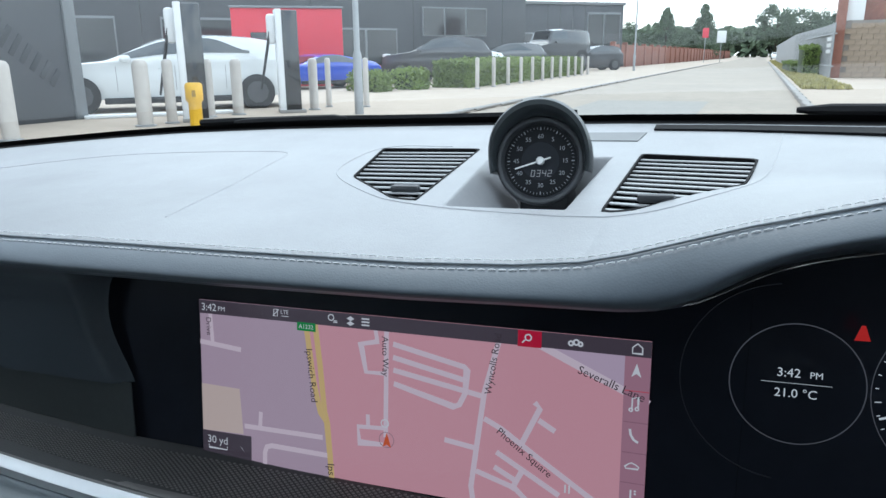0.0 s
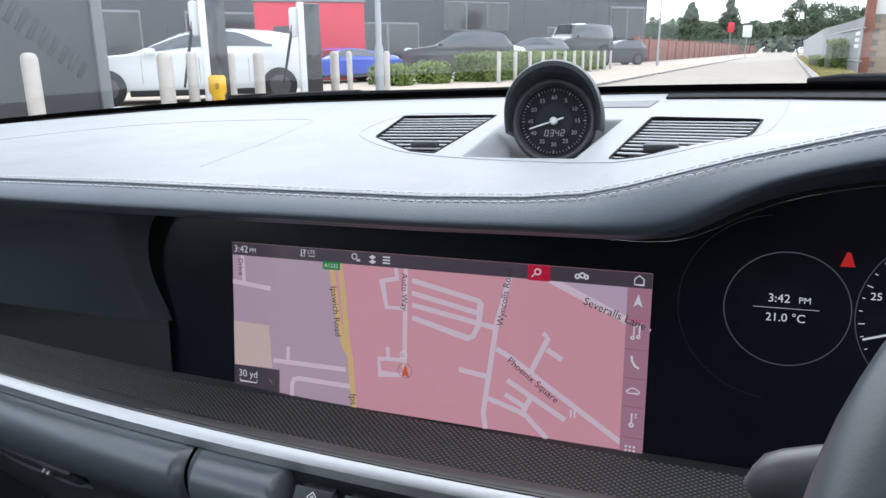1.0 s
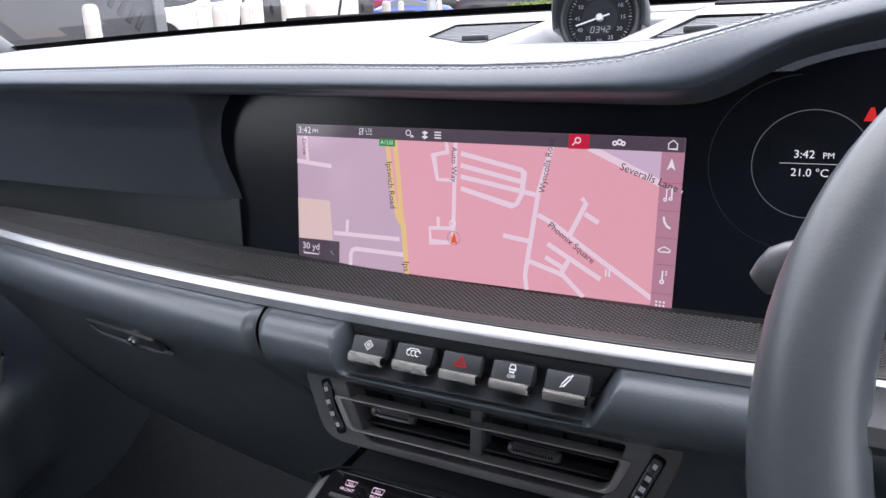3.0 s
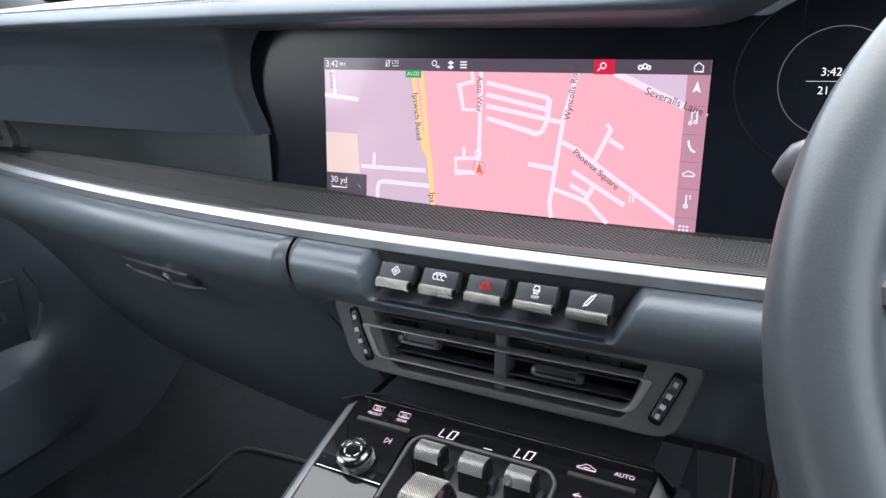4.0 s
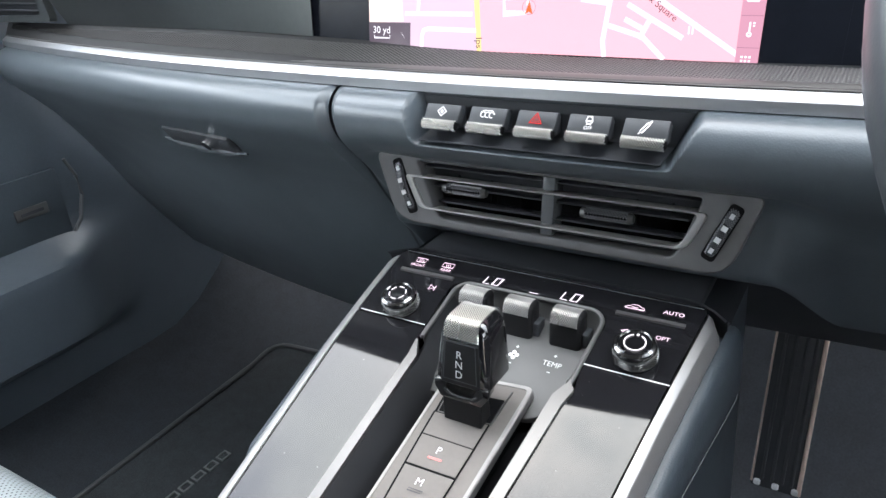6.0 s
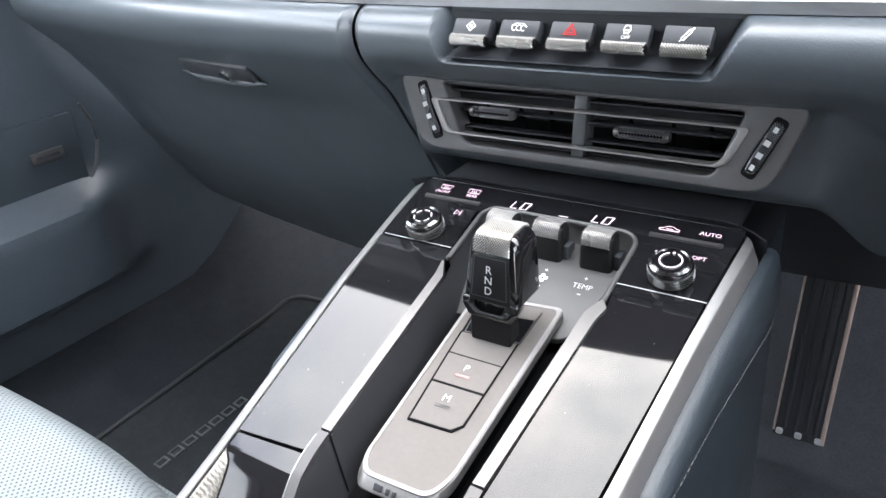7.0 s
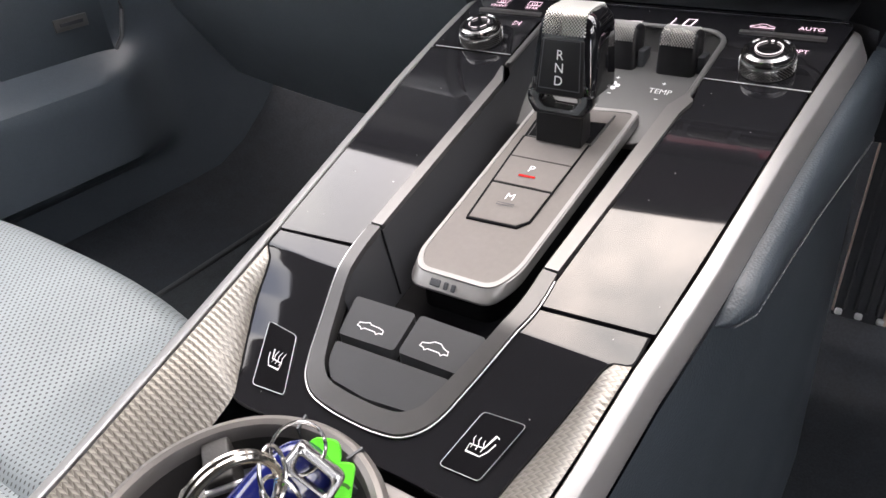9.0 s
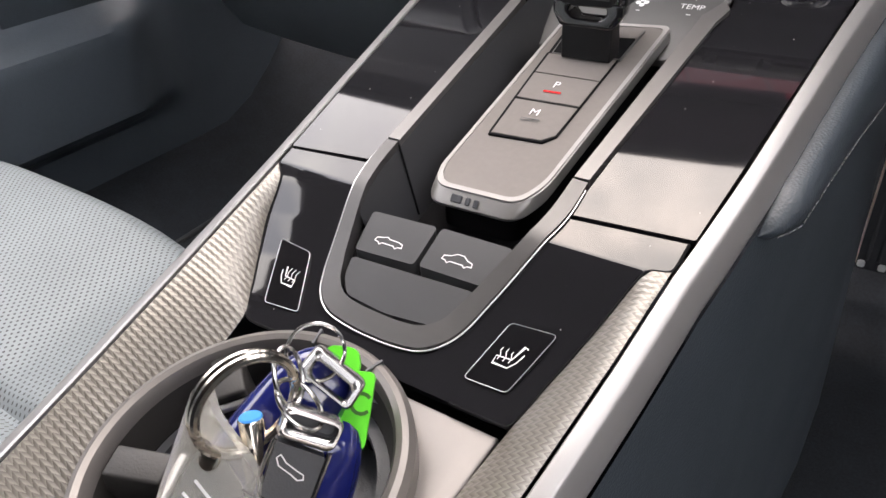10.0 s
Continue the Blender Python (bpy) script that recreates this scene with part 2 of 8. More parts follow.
def ring_plate(outer, inner, top, bottom, fn, bevel=0.0):
    """A flat frame between two outlines with as many corners each."""
    bm = bmesh.new()
    k = len(outer)
    rows = []
    for poly, h in ((outer, bottom), (outer, top), (inner, top), (inner, bottom)):
        rows.append([bm.verts.new((x, y, h + fn(x, y))) for x, y in poly])
    for a in range(4):
        ra, rb = rows[a], rows[(a + 1) % 4]
        for i in range(k):
            bm.faces.new((ra[i], ra[(i + 1) % k], rb[(i + 1) % k], rb[i]))
    if bevel:
        bmesh.ops.recalc_face_normals(bm, faces=bm.faces[:])
        crest = [e for e in bm.edges if all(v in set(rows[1]) for v in e.verts) or all(v in set(rows[2]) for v in e.verts)]
        bmesh.ops.bevel(bm, geom=crest, offset=bevel, segments=3, profile=0.5, affect="EDGES")
    return bm


def tube(points, r, n=8, closed=False, squash=1.0, up=(0, 0, 1)):
    """A round bar along points; r may be one radius or one for each point."""
    bm = bmesh.new()
    pts = [Vector(p) for p in points]
    k = len(pts)
    rows = []
    for i, p in enumerate(pts):
        a = pts[i - 1] if (closed or i) else pts[i]
        b = pts[(i + 1) % k] if (closed or i < k - 1) else pts[i]
        d = (b - a).normalized()
        side = d.cross(Vector(up))
        if side.length < 1e-4:
            side = d.cross(Vector((1, 0, 0)))
        side.normalize()
        high = side.cross(d)
        rr = r[i] if isinstance(r, (list, tuple)) else r
        rows.append([bm.verts.new(p + side * math.cos(2 * math.pi * j / n) * rr + high * math.sin(2 * math.pi * j / n) * rr * squash) for j in range(n)])
    for i in range(k if closed else k - 1):
        a, b = rows[i], rows[(i + 1) % k]
        for j in range(n):
            bm.faces.new((a[j], a[(j + 1) % n], b[(j + 1) % n], b[j]))
    if not closed:
        bm.faces.new(rows[0])
        bm.faces.new(rows[-1])
    return bm


def lathe(profile, n, m, closed=True):
    """A turned body: profile of (radius, height), set by the matrix m; its ends are closed unless it is a ring."""
    bm = bmesh.new()
    rows = [[bm.verts.new(m @ Vector((r * math.cos(2 * math.pi * j / n), r * math.sin(2 * math.pi * j / n), h))) for j in range(n)] for r, h in profile]
    for a, b in zip(rows, rows[1:]):
        for j in range(n):
            bm.faces.new((a[j], a[(j + 1) % n], b[(j + 1) % n], b[j]))
    for row, (r, _) in ((rows[0], profile[0]), (rows[-1], profile[-1])):
        if closed and r > 1e-6:
            bm.faces.new(row)
    bmesh.ops.remove_doubles(bm, verts=bm.verts[:], dist=1e-7)
    return bm


def sheet(us, vs, fn, thick=0.0):
    """A grid of fn(u, v); thick gives it a back, along the normals."""
    bm = bmesh.new()
    g = [[bm.verts.new(fn(u, v)) for v in vs] for u in us]
    for i in range(len(us) - 1):
        for j in range(len(vs) - 1):
            bm.faces.new((g[i][j], g[i + 1][j], g[i + 1][j + 1], g[i][j + 1]))
    if thick:
        bmesh.ops.recalc_face_normals(bm, faces=bm.faces[:])
        bmesh.ops.solidify(bm, geom=bm.faces[:], thickness=thick)
    return bm


def knurl_skin(fn, nu, nv, h, fill=0.80):
    """Diamond knurling: rows of small pyramids of the height h, apart from one another, on the ground fn(u, v)."""
    bm = bmesh.new()
    at = lambda i, j: Vector(fn(i / nu, j / nv))
    for i in range(1, nu):
        for j in range(1, nv):
            if (i + j) % 2:
                continue
            c = at(i, j)
            ring = [at(i + 1, j), at(i, j + 1), at(i - 1, j), at(i, j - 1)]
            nrm = (ring[0] - ring[2]).cross(ring[1] - ring[3]).normalized()
            low = [bm.verts.new(c.lerp(p, fill)) for p in ring]
            top = [bm.verts.new(c.lerp(p, 0.34) + nrm * h) for p in ring]
            bm.faces.new(top)
            for k in range(4):
                bm.faces.new((low[k], low[(k + 1) % 4], top[(k + 1) % 4], top[k]))
    return bm


def path_at(pts, t):
    """A point at the share t of a line's length."""
    P = [Vector(p) for p in pts]
    ls = [(b - a).length for a, b in zip(P, P[1:])]
    s = t * sum(ls)
    for i, l in enumerate(ls):
        if s <= l or i == len(ls) - 1:
            return P[i].lerp(P[i + 1], min(1, s / l))
        s -= l


def span(a, b, n):
    return [a + (b - a) * i / (n - 1) for i in range(n)]


def text_mesh(body, size, m, width=1.0):
    """Flat lettering in the built-in font, centred, in the plane of m."""
    cu = bpy.data.curves.new("txt", "FONT")
    cu.body, cu.size, cu.align_x, cu.align_y, cu.extrude = body, size, "CENTER", "CENTER", 0.0
    cu.resolution_u = 3
    ob = bpy.data.objects.new("txt", cu)
    scene.collection.objects.link(ob)
    me = bpy.data.meshes.new_from_object(ob.evaluated_get(bpy.context.evaluated_depsgraph_get()))
    bpy.data.objects.remove(ob)
    bpy.data.curves.remove(cu)
    bm = bmesh.new()
    bm.from_mesh(me)
    bpy.data.meshes.remove(me)
    bm.transform(m @ Matrix.Diagonal((width, 1, 1, 1)))
    return bm


def line_strip(pts, w, m, closed=False):
    """A flat line of width w through 2D points, in the plane of m."""
    bm = bmesh.new()
    k = len(pts)
    P = [Vector(p) for p in pts]
    rows = []
    for i in range(k):
        a = P[i - 1] if (closed or i) else P[i]
        b = P[(i + 1) % k] if (closed or i < k - 1) else P[i]
        d = (b - a).normalized()
        nrm = Vector((-d.y, d.x)) * w / 2
        ins = (P[i] - P[i - 1]).normalized() if (closed or i) else d
        c = max(0.5, abs(ins.dot(d)))
        nrm /= c
        rows.append((bm.verts.new(m @ Vector((*(P[i] + nrm), 0))), bm.verts.new(m @ Vector((*(P[i] - nrm), 0)))))
    for i in range(k if closed else k - 1):
        a, b = rows[i], rows[(i + 1) % k]
        bm.faces.new((a[0], b[0], b[1], a[1]))
    return bm


def flat_poly(pts, m):
    bm = bmesh.new()
    bm.faces.new([bm.verts.new(m @ Vector((x, y, 0))) for x, y in pts])
    return bm


def arc(cx, cy, r, a0, a1, n=20):
    return [(cx + r * math.cos(radians(a0 + (a1 - a0) * i / n)), cy + r * math.sin(radians(a0 + (a1 - a0) * i / n))) for i in range(n + 1)]


def axes(origin, x, y):
    """The matrix of a plane: origin, its x direction and roughly its y direction."""
    X = Vector(x).normalized()
    Z = X.cross(Vector(y)).normalized()
    Y = Z.cross(X)
    m = Matrix((X, Y, Z)).transposed().to_4x4()
    m.translation = origin
    return m

# ---- the dashboard's lines, in the car's axes (x right, y ahead, z up) ----
def seam_line(x):
    """Front edge of the dash top, where the stitched seam runs."""
    y = lerp(x, (-0.75, -0.5, -0.2, -0.1, 0, 0.05, 0.1, 0.15, 0.2, 0.3, 0.7), (0.19, 0.165, 0.157, 0.160, 0.168, 0.174, 0.179, 0.186, 0.190, 0.192, 0.20))
    z = lerp(x, (-0.75, -0.2, -0.1, 0, 0.05, 0.08, 0.1, 0.15, 0.2, 0.25, 0.35, 0.5, 0.7), (0.922, 0.922, 0.920, 0.917, 0.917, 0.919, 0.923, 0.936, 0.947, 0.955, 0.962, 0.955, 0.93))
    return y, z


def glass_base(x):
    """Where the dash top meets the windscreen."""
    return lerp(x, (-0.84, -0.76, -0.70, -0.64, -0.58, -0.50, -0.37, -0.21, -0.11, 0.04, 0.145, 0.30, 0.60, 0.80), (0.36, 0.43, 0.485, 0.53, 0.566, 0.598, 0.618, 0.622, 0.620, 0.615, 0.600, 0.565, 0.46, 0.36))


def dash_z(x, y):
    ys, zs = seam_line(x)
    flat = 0.918 + 0.06 * (y - 0.17)
    w = smooth(0, 0.19, y - ys)
    z = zs * (1 - w) + flat * w + 0.06 * (y - ys) * (1 - w)
    # the hollow in which the clock stands, with crisp edges
    left = x - (-0.026 - 0.125 * (y - 0.291))
    right = (0.053 + 0.02 * (y - 0.28)) - x
    depth = min(1.35 * left, 1.35 * right, 0.60 * (y - 0.272), 0.036, 2.0 * (0.430 - y))
    return z - 0.5 * (depth + math.sqrt(depth * depth + 0.0000012))



def trim_line(x):
    """Front edge of the dash shelf, along which the bright strip runs."""
    return 0.138 + 0.16 * x * x


def shelf_back(x):
    xs = (-0.75, -0.656, -0.3, -0.21, -0.1, 0, 0.1, 0.7)
    return lerp(x, xs, (0.235, 0.216, 0.180, 0.177, 0.187, 0.193, 0.192, 0.20)), lerp(x, xs, (0.786, 0.787, 0.789, 0.786, 0.779, 0.775, 0.774, 0.774))


ROLL_X = (-0.75, -0.39, -0.27, -0.16, -0.08, 0, 0.06, 0.102, 0.121, 0.1315, 0.139, 0.151, 0.1626, 0.185, 0.20, 0.25, 0.35, 0.5, 0.7)
ROLL_Z = (0.9105, 0.9100, 0.9090, 0.9078, 0.9064, 0.9042, 0.9030, 0.9020, 0.9038, 0.9085, 0.9133, 0.9204, 0.9258, 0.9317, 0.9345, 0.942, 0.949, 0.943, 0.90)


def roll_edge(x):
    """The lowest line of the padded roll that a driver sees."""
    z = sum(lerp(x + d, ROLL_X, ROLL_Z) for d in (-0.010, -0.005, 0, 0.005, 0.010)) / 5
    return seam_line(x)[0] - 0.0165, z


def roll_foot(x):
    """Where the roll's underside ends, above the black glass."""
    return 0.206, roll_edge(x)[1] - 0.012


VENTS = {
    "left": [(-0.162, 0.473), (-0.064, 0.468), (-0.046, 0.280), (-0.066, 0.285), (-0.129, 0.350)],
    "right": [(0.077, 0.442), (0.160, 0.421), (0.150, 0.327), (0.092, 0.264), (0.074, 0.265)],
}


def inside(x, y, poly, grow=0.0):
    cx, cy = sum(p[0] for p in poly) / len(poly), sum(p[1] for p in poly) / len(poly)
    x, y = cx + (x - cx) * (1 + grow), cy + (y - cy) * (1 + grow)
    hit = False
    for i in range(len(poly)):
        (x1, y1), (x2, y2) = poly[i - 1], poly[i]
        if (y1 > y) != (y2 > y) and x < (x2 - x1) * (y - y1) / (y2 - y1) + x1:
            hit = not hit
    return hit


def poly_span(y, poly):
    xs = []
    for i in range(len(poly)):
        (x1, y1), (x2, y2) = poly[i - 1], poly[i]
        if (y1 > y) != (y2 > y):
            xs.append((x2 - x1) * (y - y1) / (y2 - y1) + x1)
    return (min(xs), max(xs)) if len(xs) > 1 else None


# ---- the dashboard ----
dash = thing("dashboard", (0, 0.3, 0.55), "sports car dashboard with pale leather top and dark padded front", "dashboard")


TAUPE_DARK = surface("taupe_lip", (0.16, 0.15, 0.145), 0.4, 0.4)


SHELF_CLOTH = surface("shelf_cloth", (0.035, 0.034, 0.035), 0.6, relief=0.3)
SHELF_DOT = surface("shelf_dot", (0.16, 0.152, 0.148), 0.38, 0.3)


def spline(pts, v):
    """A point at the share v of a smooth line through 2D points."""
    t = v * (len(pts) - 1)
    i = min(len(pts) - 2, int(t))
    f = t - i
    p = [Vector(pts[min(len(pts) - 1, max(0, k))]) for k in (i - 1, i, i + 1, i + 2)]
    q = 0.5 * ((2 * p[1]) + (p[2] - p[0]) * f + (2 * p[0] - 5 * p[1] + 4 * p[2] - p[3]) * f * f + (3 * p[1] - p[0] - 3 * p[2] + p[3]) * f ** 3)
    return q.x, q.y


def build_dash_top():
    xs = sorted(set([round(v, 4) for v in span(-0.78, -0.20, 80) + span(-0.20, 0.20, 401) + span(0.20, 0.76, 80)]))
    vs = [0, 0.004, 0.01, 0.02] + span(0.035, 0.80, 330) + span(0.81, 1, 30)

    def at(x, v):
        ys, _ = seam_line(x)
        y = ys + (glass_base(x) - ys) * v
        z = dash_z(x, y)
        for poly in VENTS.values():
            if inside(x, y, poly, 0.012):
                z -= 0.016
        return (x, y, z)
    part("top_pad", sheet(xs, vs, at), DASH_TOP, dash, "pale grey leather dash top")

    def roll(x, v):
        ys, zs = seam_line(x)
        ye, ze = roll_edge(x)
        yf, zf = roll_foot(x)
        h = zs - ze
        pts = [(ys, zs), (ys - 0.0064, zs - 0.13 * h), (ys - 0.0125, zs - 0.40 * h), (ye - 0.0006, zs - 0.74 * h), (ye + 0.0004, ze + 0.06 * h), (ye + 0.0032, ze - 0.0012), (ye + 0.0130, ze - 0.0050), (yf, zf)]
        return (x, *spline(pts, v))
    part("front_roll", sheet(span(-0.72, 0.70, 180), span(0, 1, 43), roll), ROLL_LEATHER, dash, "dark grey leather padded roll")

    def panel_end(z):
        t = (z - 0.8215) / 0.085
        return -0.2066 - 0.0125 * math.sin(math.pi * min(1.0, max(0.0, t))) ** 1.4 + 0.010 * smooth(0.75, 1.05, t)

    def panel(u, v):
        top = roll_edge(-0.72 + 0.52 * u)[1] - 0.0045
        z = top + (0.8215 - top) * v
        xb = panel_end(z)
        x = -0.72 + (xb + 0.72) * u
        back = 0.05 * max(0, -x - 0.4)
        y0 = lerp(v, (0, 0.12, 0.35, 0.7, 1), (0.154, 0.1660, 0.1740, 0.1765, 0.1775))
        return (x, y0 + back + (0.1845 - y0) * smooth(xb - 0.022, xb + 0.001, x) ** 2, z)
    us = span(0, 0.92, 30) + span(0.925, 1, 24)
    part("passenger_panel", sheet(us, span(0, 1, 20), panel), PANEL_SHADE_LEATHER, dash)
    part("decor_strip", sheet(span(-0.565, -0.2065, 30), span(0, 1, 4), lambda x, v: (x, (0.1815 + 0.05 * max(0, -x - 0.4)) * (1 - v) + (shelf_back(x)[0] + 0.001) * v, 0.8222 + (shelf_back(x)[1] - 0.8222) * v), 0.0008), DECOR, dash, "grey satin decor strip")
    part("shelf", sheet(span(-0.72, 0.70, 120), span(0, 1, 6), lambda x, v: (x, trim_line(x) + 0.002 + (shelf_back(x)[0] - trim_line(x)) * v, 0.7725 + (shelf_back(x)[1] - 0.7725) * v), 0.003), SHELF_CLOTH, dash, "dark woven shelf under the screen")
    dots = knurl_skin(lambda u, v: (lambda x: (x, trim_line(x) + 0.008 + (shelf_back(x)[0] - trim_line(x) - 0.0130) * v, 0.7725 + (shelf_back(x)[1] - 0.7725) * (0.0075 + (shelf_back(x)[0] - trim_line(x) - 0.0120) * v) / (shelf_back(x)[0] - trim_line(x)) + 0.0002))(-0.70 + 0.98 * u), 480, 24, 0.0004, 0.60)
    part("shelf_weave", dots, SHELF_DOT, dash, "raised weave of the shelf", True)["kind"] = "stuff"

    def strip(x, v):
        prof = [(0.006, 0.7716), (0.0025, 0.7715), (0.0012, 0.7708), (-0.0038, 0.7676), (-0.0046, 0.7664), (-0.0040, 0.7602), (0.004, 0.7600)]
        return (x, trim_line(x) + prof[v][0], prof[v][1])
    part("shelf_lip", sheet(span(-0.72, 0.70, 120), span(0, 1, 4), lambda x, v: (x, trim_line(x) + 0.001 + 0.008 * v, 0.7718 + 0.0022 * math.sin(v * 2.0)), 0.002), TAUPE_DARK, dash, "satin taupe lip")
    part("bright_strip", sheet(span(-0.72, 0.70, 120), list(range(7)), strip), SATIN, dash, "bright satin aluminium strip")


build_dash_top()


def build_stitching():
    """Two rows of short pale stitches along the seam, and the groove between them."""
    a, b = bmesh.new(), bmesh.new()
    for row in (0, 1):
        x = -0.70
        while x < 0.45:
            y0, z0 = seam_line(x)
            y1, z1 = seam_line(x + 0.0036)
            if row:
                p, q = (x, y0 - 0.0062, z0 - 0.0014), (x + 0.0036, y1 - 0.0062, z1 - 0.0014)
            else:
                p, q = (x, y0 + 0.0030, z0 + 0.0009), (x + 0.0036, y1 + 0.0030, z1 + 0.0009)
            join(a, tube([p, ((p[0] + q[0]) / 2, (p[1] + q[1]) / 2, (p[2] + q[2]) / 2 + 0.0003), q], 0.00032, 4))
            x += 0.0048
    part("stitching", a, THREAD, dash, "pale double stitching")["kind"] = "stuff"
    line = [(x, seam_line(x)[0] - 0.0025, seam_line(x)[1] + 0.0002) for x in span(-0.71, 0.68, 140)]
    part("seam_groove", tube(line, 0.0006, 6), DARK_LEATHER, dash)


build_stitching()


def on_dash(pts, lift=0.0, n=6):
    out = []
    for (x0, y0), (x1, y1) in zip(pts, pts[1:]):
        for i in range(n):
            t = i / n
            x, y = x0 + (x1 - x0) * t, y0 + (y1 - y0) * t
            out.append((x, y, dash_z(x, y) + lift))
    x, y = pts[-1]
    return out + [(x, y, dash_z(x, y) + lift)]


def soften(pts, times=3):
    """Cuts the corners of an open line, its ends kept."""
    for _ in range(times):
        cut = [pts[0]]
        for (x0, y0), (x1, y1) in zip(pts, pts[1:]):
            cut += [(x0 * 0.75 + x1 * 0.25, y0 * 0.75 + y1 * 0.25), (x0 * 0.25 + x1 * 0.75, y0 * 0.25 + y1 * 0.75)]
        pts = cut + [pts[-1]]
    return pts


SEAM_DARK = surface("seam_shadow_leather", (0.30, 0.305, 0.32), 0.6)
part("airbag_seam", tube(on_dash(soften([(-0.187, 0.211), (-0.238, 0.40), (-0.246, 0.44), (-0.258, 0.456), (-0.29, 0.461), (-0.44, 0.452), (-0.52, 0.40), (-0.60, 0.30)]), 0.0, 1), 0.0006, 5), SEAM_DARK, dash)
part("vent_surround_seam", tube(on_dash(soften([(-0.095, 0.48), (-0.170, 0.49), (-0.165, 0.40), (-0.149, 0.355), (-0.10, 0.305), (-0.056, 0.270), (0.043, 0.257), (0.090, 0.252), (0.118, 0.262), (0.156, 0.322), (0.172, 0.42), (0.183, 0.55)]), 0.0, 1), 0.0006, 5), SEAM_DARK, dash)
part("sensor_panel", plate([(0.017, 0.548), (0.070, 0.545), (0.067, 0.500), (0.012, 0.505)], 0.0008, -0.002, dash_z, 0), surface("sensor_grey", (0.13, 0.135, 0.14), 0.6), dash, "grey sensor panel")


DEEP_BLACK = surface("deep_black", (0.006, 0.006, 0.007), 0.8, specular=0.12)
# slat colour lightened to carry the sky's sheen along the slats
SLAT_SKYLIT = surface("slat_skylit_grey", (0.22, 0.225, 0.235), 0.35, relief=0.1)


def build_dash_vent(key, tab_at):
    poly = VENTS[key]
    big = [(x, y) for x, y in round_poly(poly, 0.007, 4)]
    cx, cy = sum(p[0] for p in poly) / 5, sum(p[1] for p in poly) / 5
    grow = lambda p, k: [(cx + (x - cx) * k, cy + (y - cy) * k) for x, y in p]
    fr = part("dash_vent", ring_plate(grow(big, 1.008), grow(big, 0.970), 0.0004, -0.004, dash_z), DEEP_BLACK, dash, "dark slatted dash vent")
    # well, walls and webs coloured near black to deepen the shade between slats
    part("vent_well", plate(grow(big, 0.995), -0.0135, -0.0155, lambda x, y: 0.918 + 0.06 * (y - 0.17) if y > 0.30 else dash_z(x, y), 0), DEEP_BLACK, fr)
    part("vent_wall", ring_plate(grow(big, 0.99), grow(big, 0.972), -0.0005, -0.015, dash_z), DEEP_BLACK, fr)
    # slats run along the vent's far edge
    run = (poly[1][1] - poly[0][1]) / (poly[1][0] - poly[0][0])
    shear = [(x, y - run * (x - cx)) for x, y in grow(poly, 0.985)]
    ys = [p[1] for p in shear]
    lo, hi = min(ys) + 0.008, max(ys) - 0.012
    n = 12
    pitch = (hi - lo) / (n - 1)
    for i in range(n):
        y = lo + pitch * i
        s = poly_span(y, shear)
        if not s:
            continue
        x0, x1 = s
        z = dash_z((x0 + x1) / 2, y + run * ((x0 + x1) / 2 - cx))
        turn = Matrix(((1, 0, 0, 0), (run, 1, 0, -run * cx), (0, 0, 1, 0), (0, 0, 0, 1)))
        bm = box(((x0 + x1) / 2, y, z - 0.0016), (x1 - x0, pitch * 0.36, 0.0014), 0.0005, seg=1)
        bm.transform(turn)
        sl = part("slat", bm, SLAT_SKYLIT, fr)
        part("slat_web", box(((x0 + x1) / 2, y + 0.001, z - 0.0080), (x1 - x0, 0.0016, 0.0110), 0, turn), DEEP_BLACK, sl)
    x, y = tab_at
    part("vent_tab", box((x, y, dash_z(x, y) + 0.0010), (0.021, 0.0066, 0.0050), 0.0016), SOFT_BLACK, fr)


build_dash_vent("left", (-0.066, 0.309))
build_dash_vent("right", (0.102, 0.288))

# black demister strip along the foot of the windscreen
part("demister_strip", sheet(span(0.075, 0.62, 40), span(0, 1, 4), lambda x, v: (x, glass_base(x) - 0.052 - 0.03 * smooth(0.08, 0.5, x) + (0.020 + 0.03 * smooth(0.08, 0.5, x)) * v, dash_z(x, glass_base(x) - 0.06 + 0.035 * v) + 0.0025), 0.002), DEEP_BLACK, dash, "black demister grille")
part("screen_seal", sheet(span(-0.70, 0.68, 60), span(0, 1, 5), lambda x, v: (x, glass_base(x) - 0.012 + 0.05 * v, dash_z(x, glass_base(x)) - 0.001 + 0.003 * math.sin(v * 2.2))), DEEP_BLACK, dash, "black rubber seal")

# ---- lower dash, glovebox and the centre front ----
TOGGLE_X = [-0.0635 + 0.0322 * i for i in range(5)]


def lower_profile(x, v, centre):
    yc = trim_line(x)
    if centre:
        pts = [(0.006, 0.760), (-0.010, 0.7585), (-0.020, 0.751), (-0.0225, 0.740), (-0.018, 0.728), (-0.006, 0.717), (0.004, 0.711), (0.010, 0.700), (0.012, 0.680), (0.015, 0.658), (0.030, 0.648), (0.07, 0.640), (0.14, 0.60)]
    else:
        pts = [(0.006, 0.760), (-0.010, 0.7585), (-0.020, 0.751), (-0.0225, 0.740), (-0.018, 0.726), (-0.006, 0.712), (0.006, 0.700), (0.020, 0.685), (0.035, 0.668), (0.055, 0.64), (0.085, 0.59), (0.12, 0.53), (0.19, 0.43)]
    q = spline(pts, v)
    return yc + q[0], q[1]


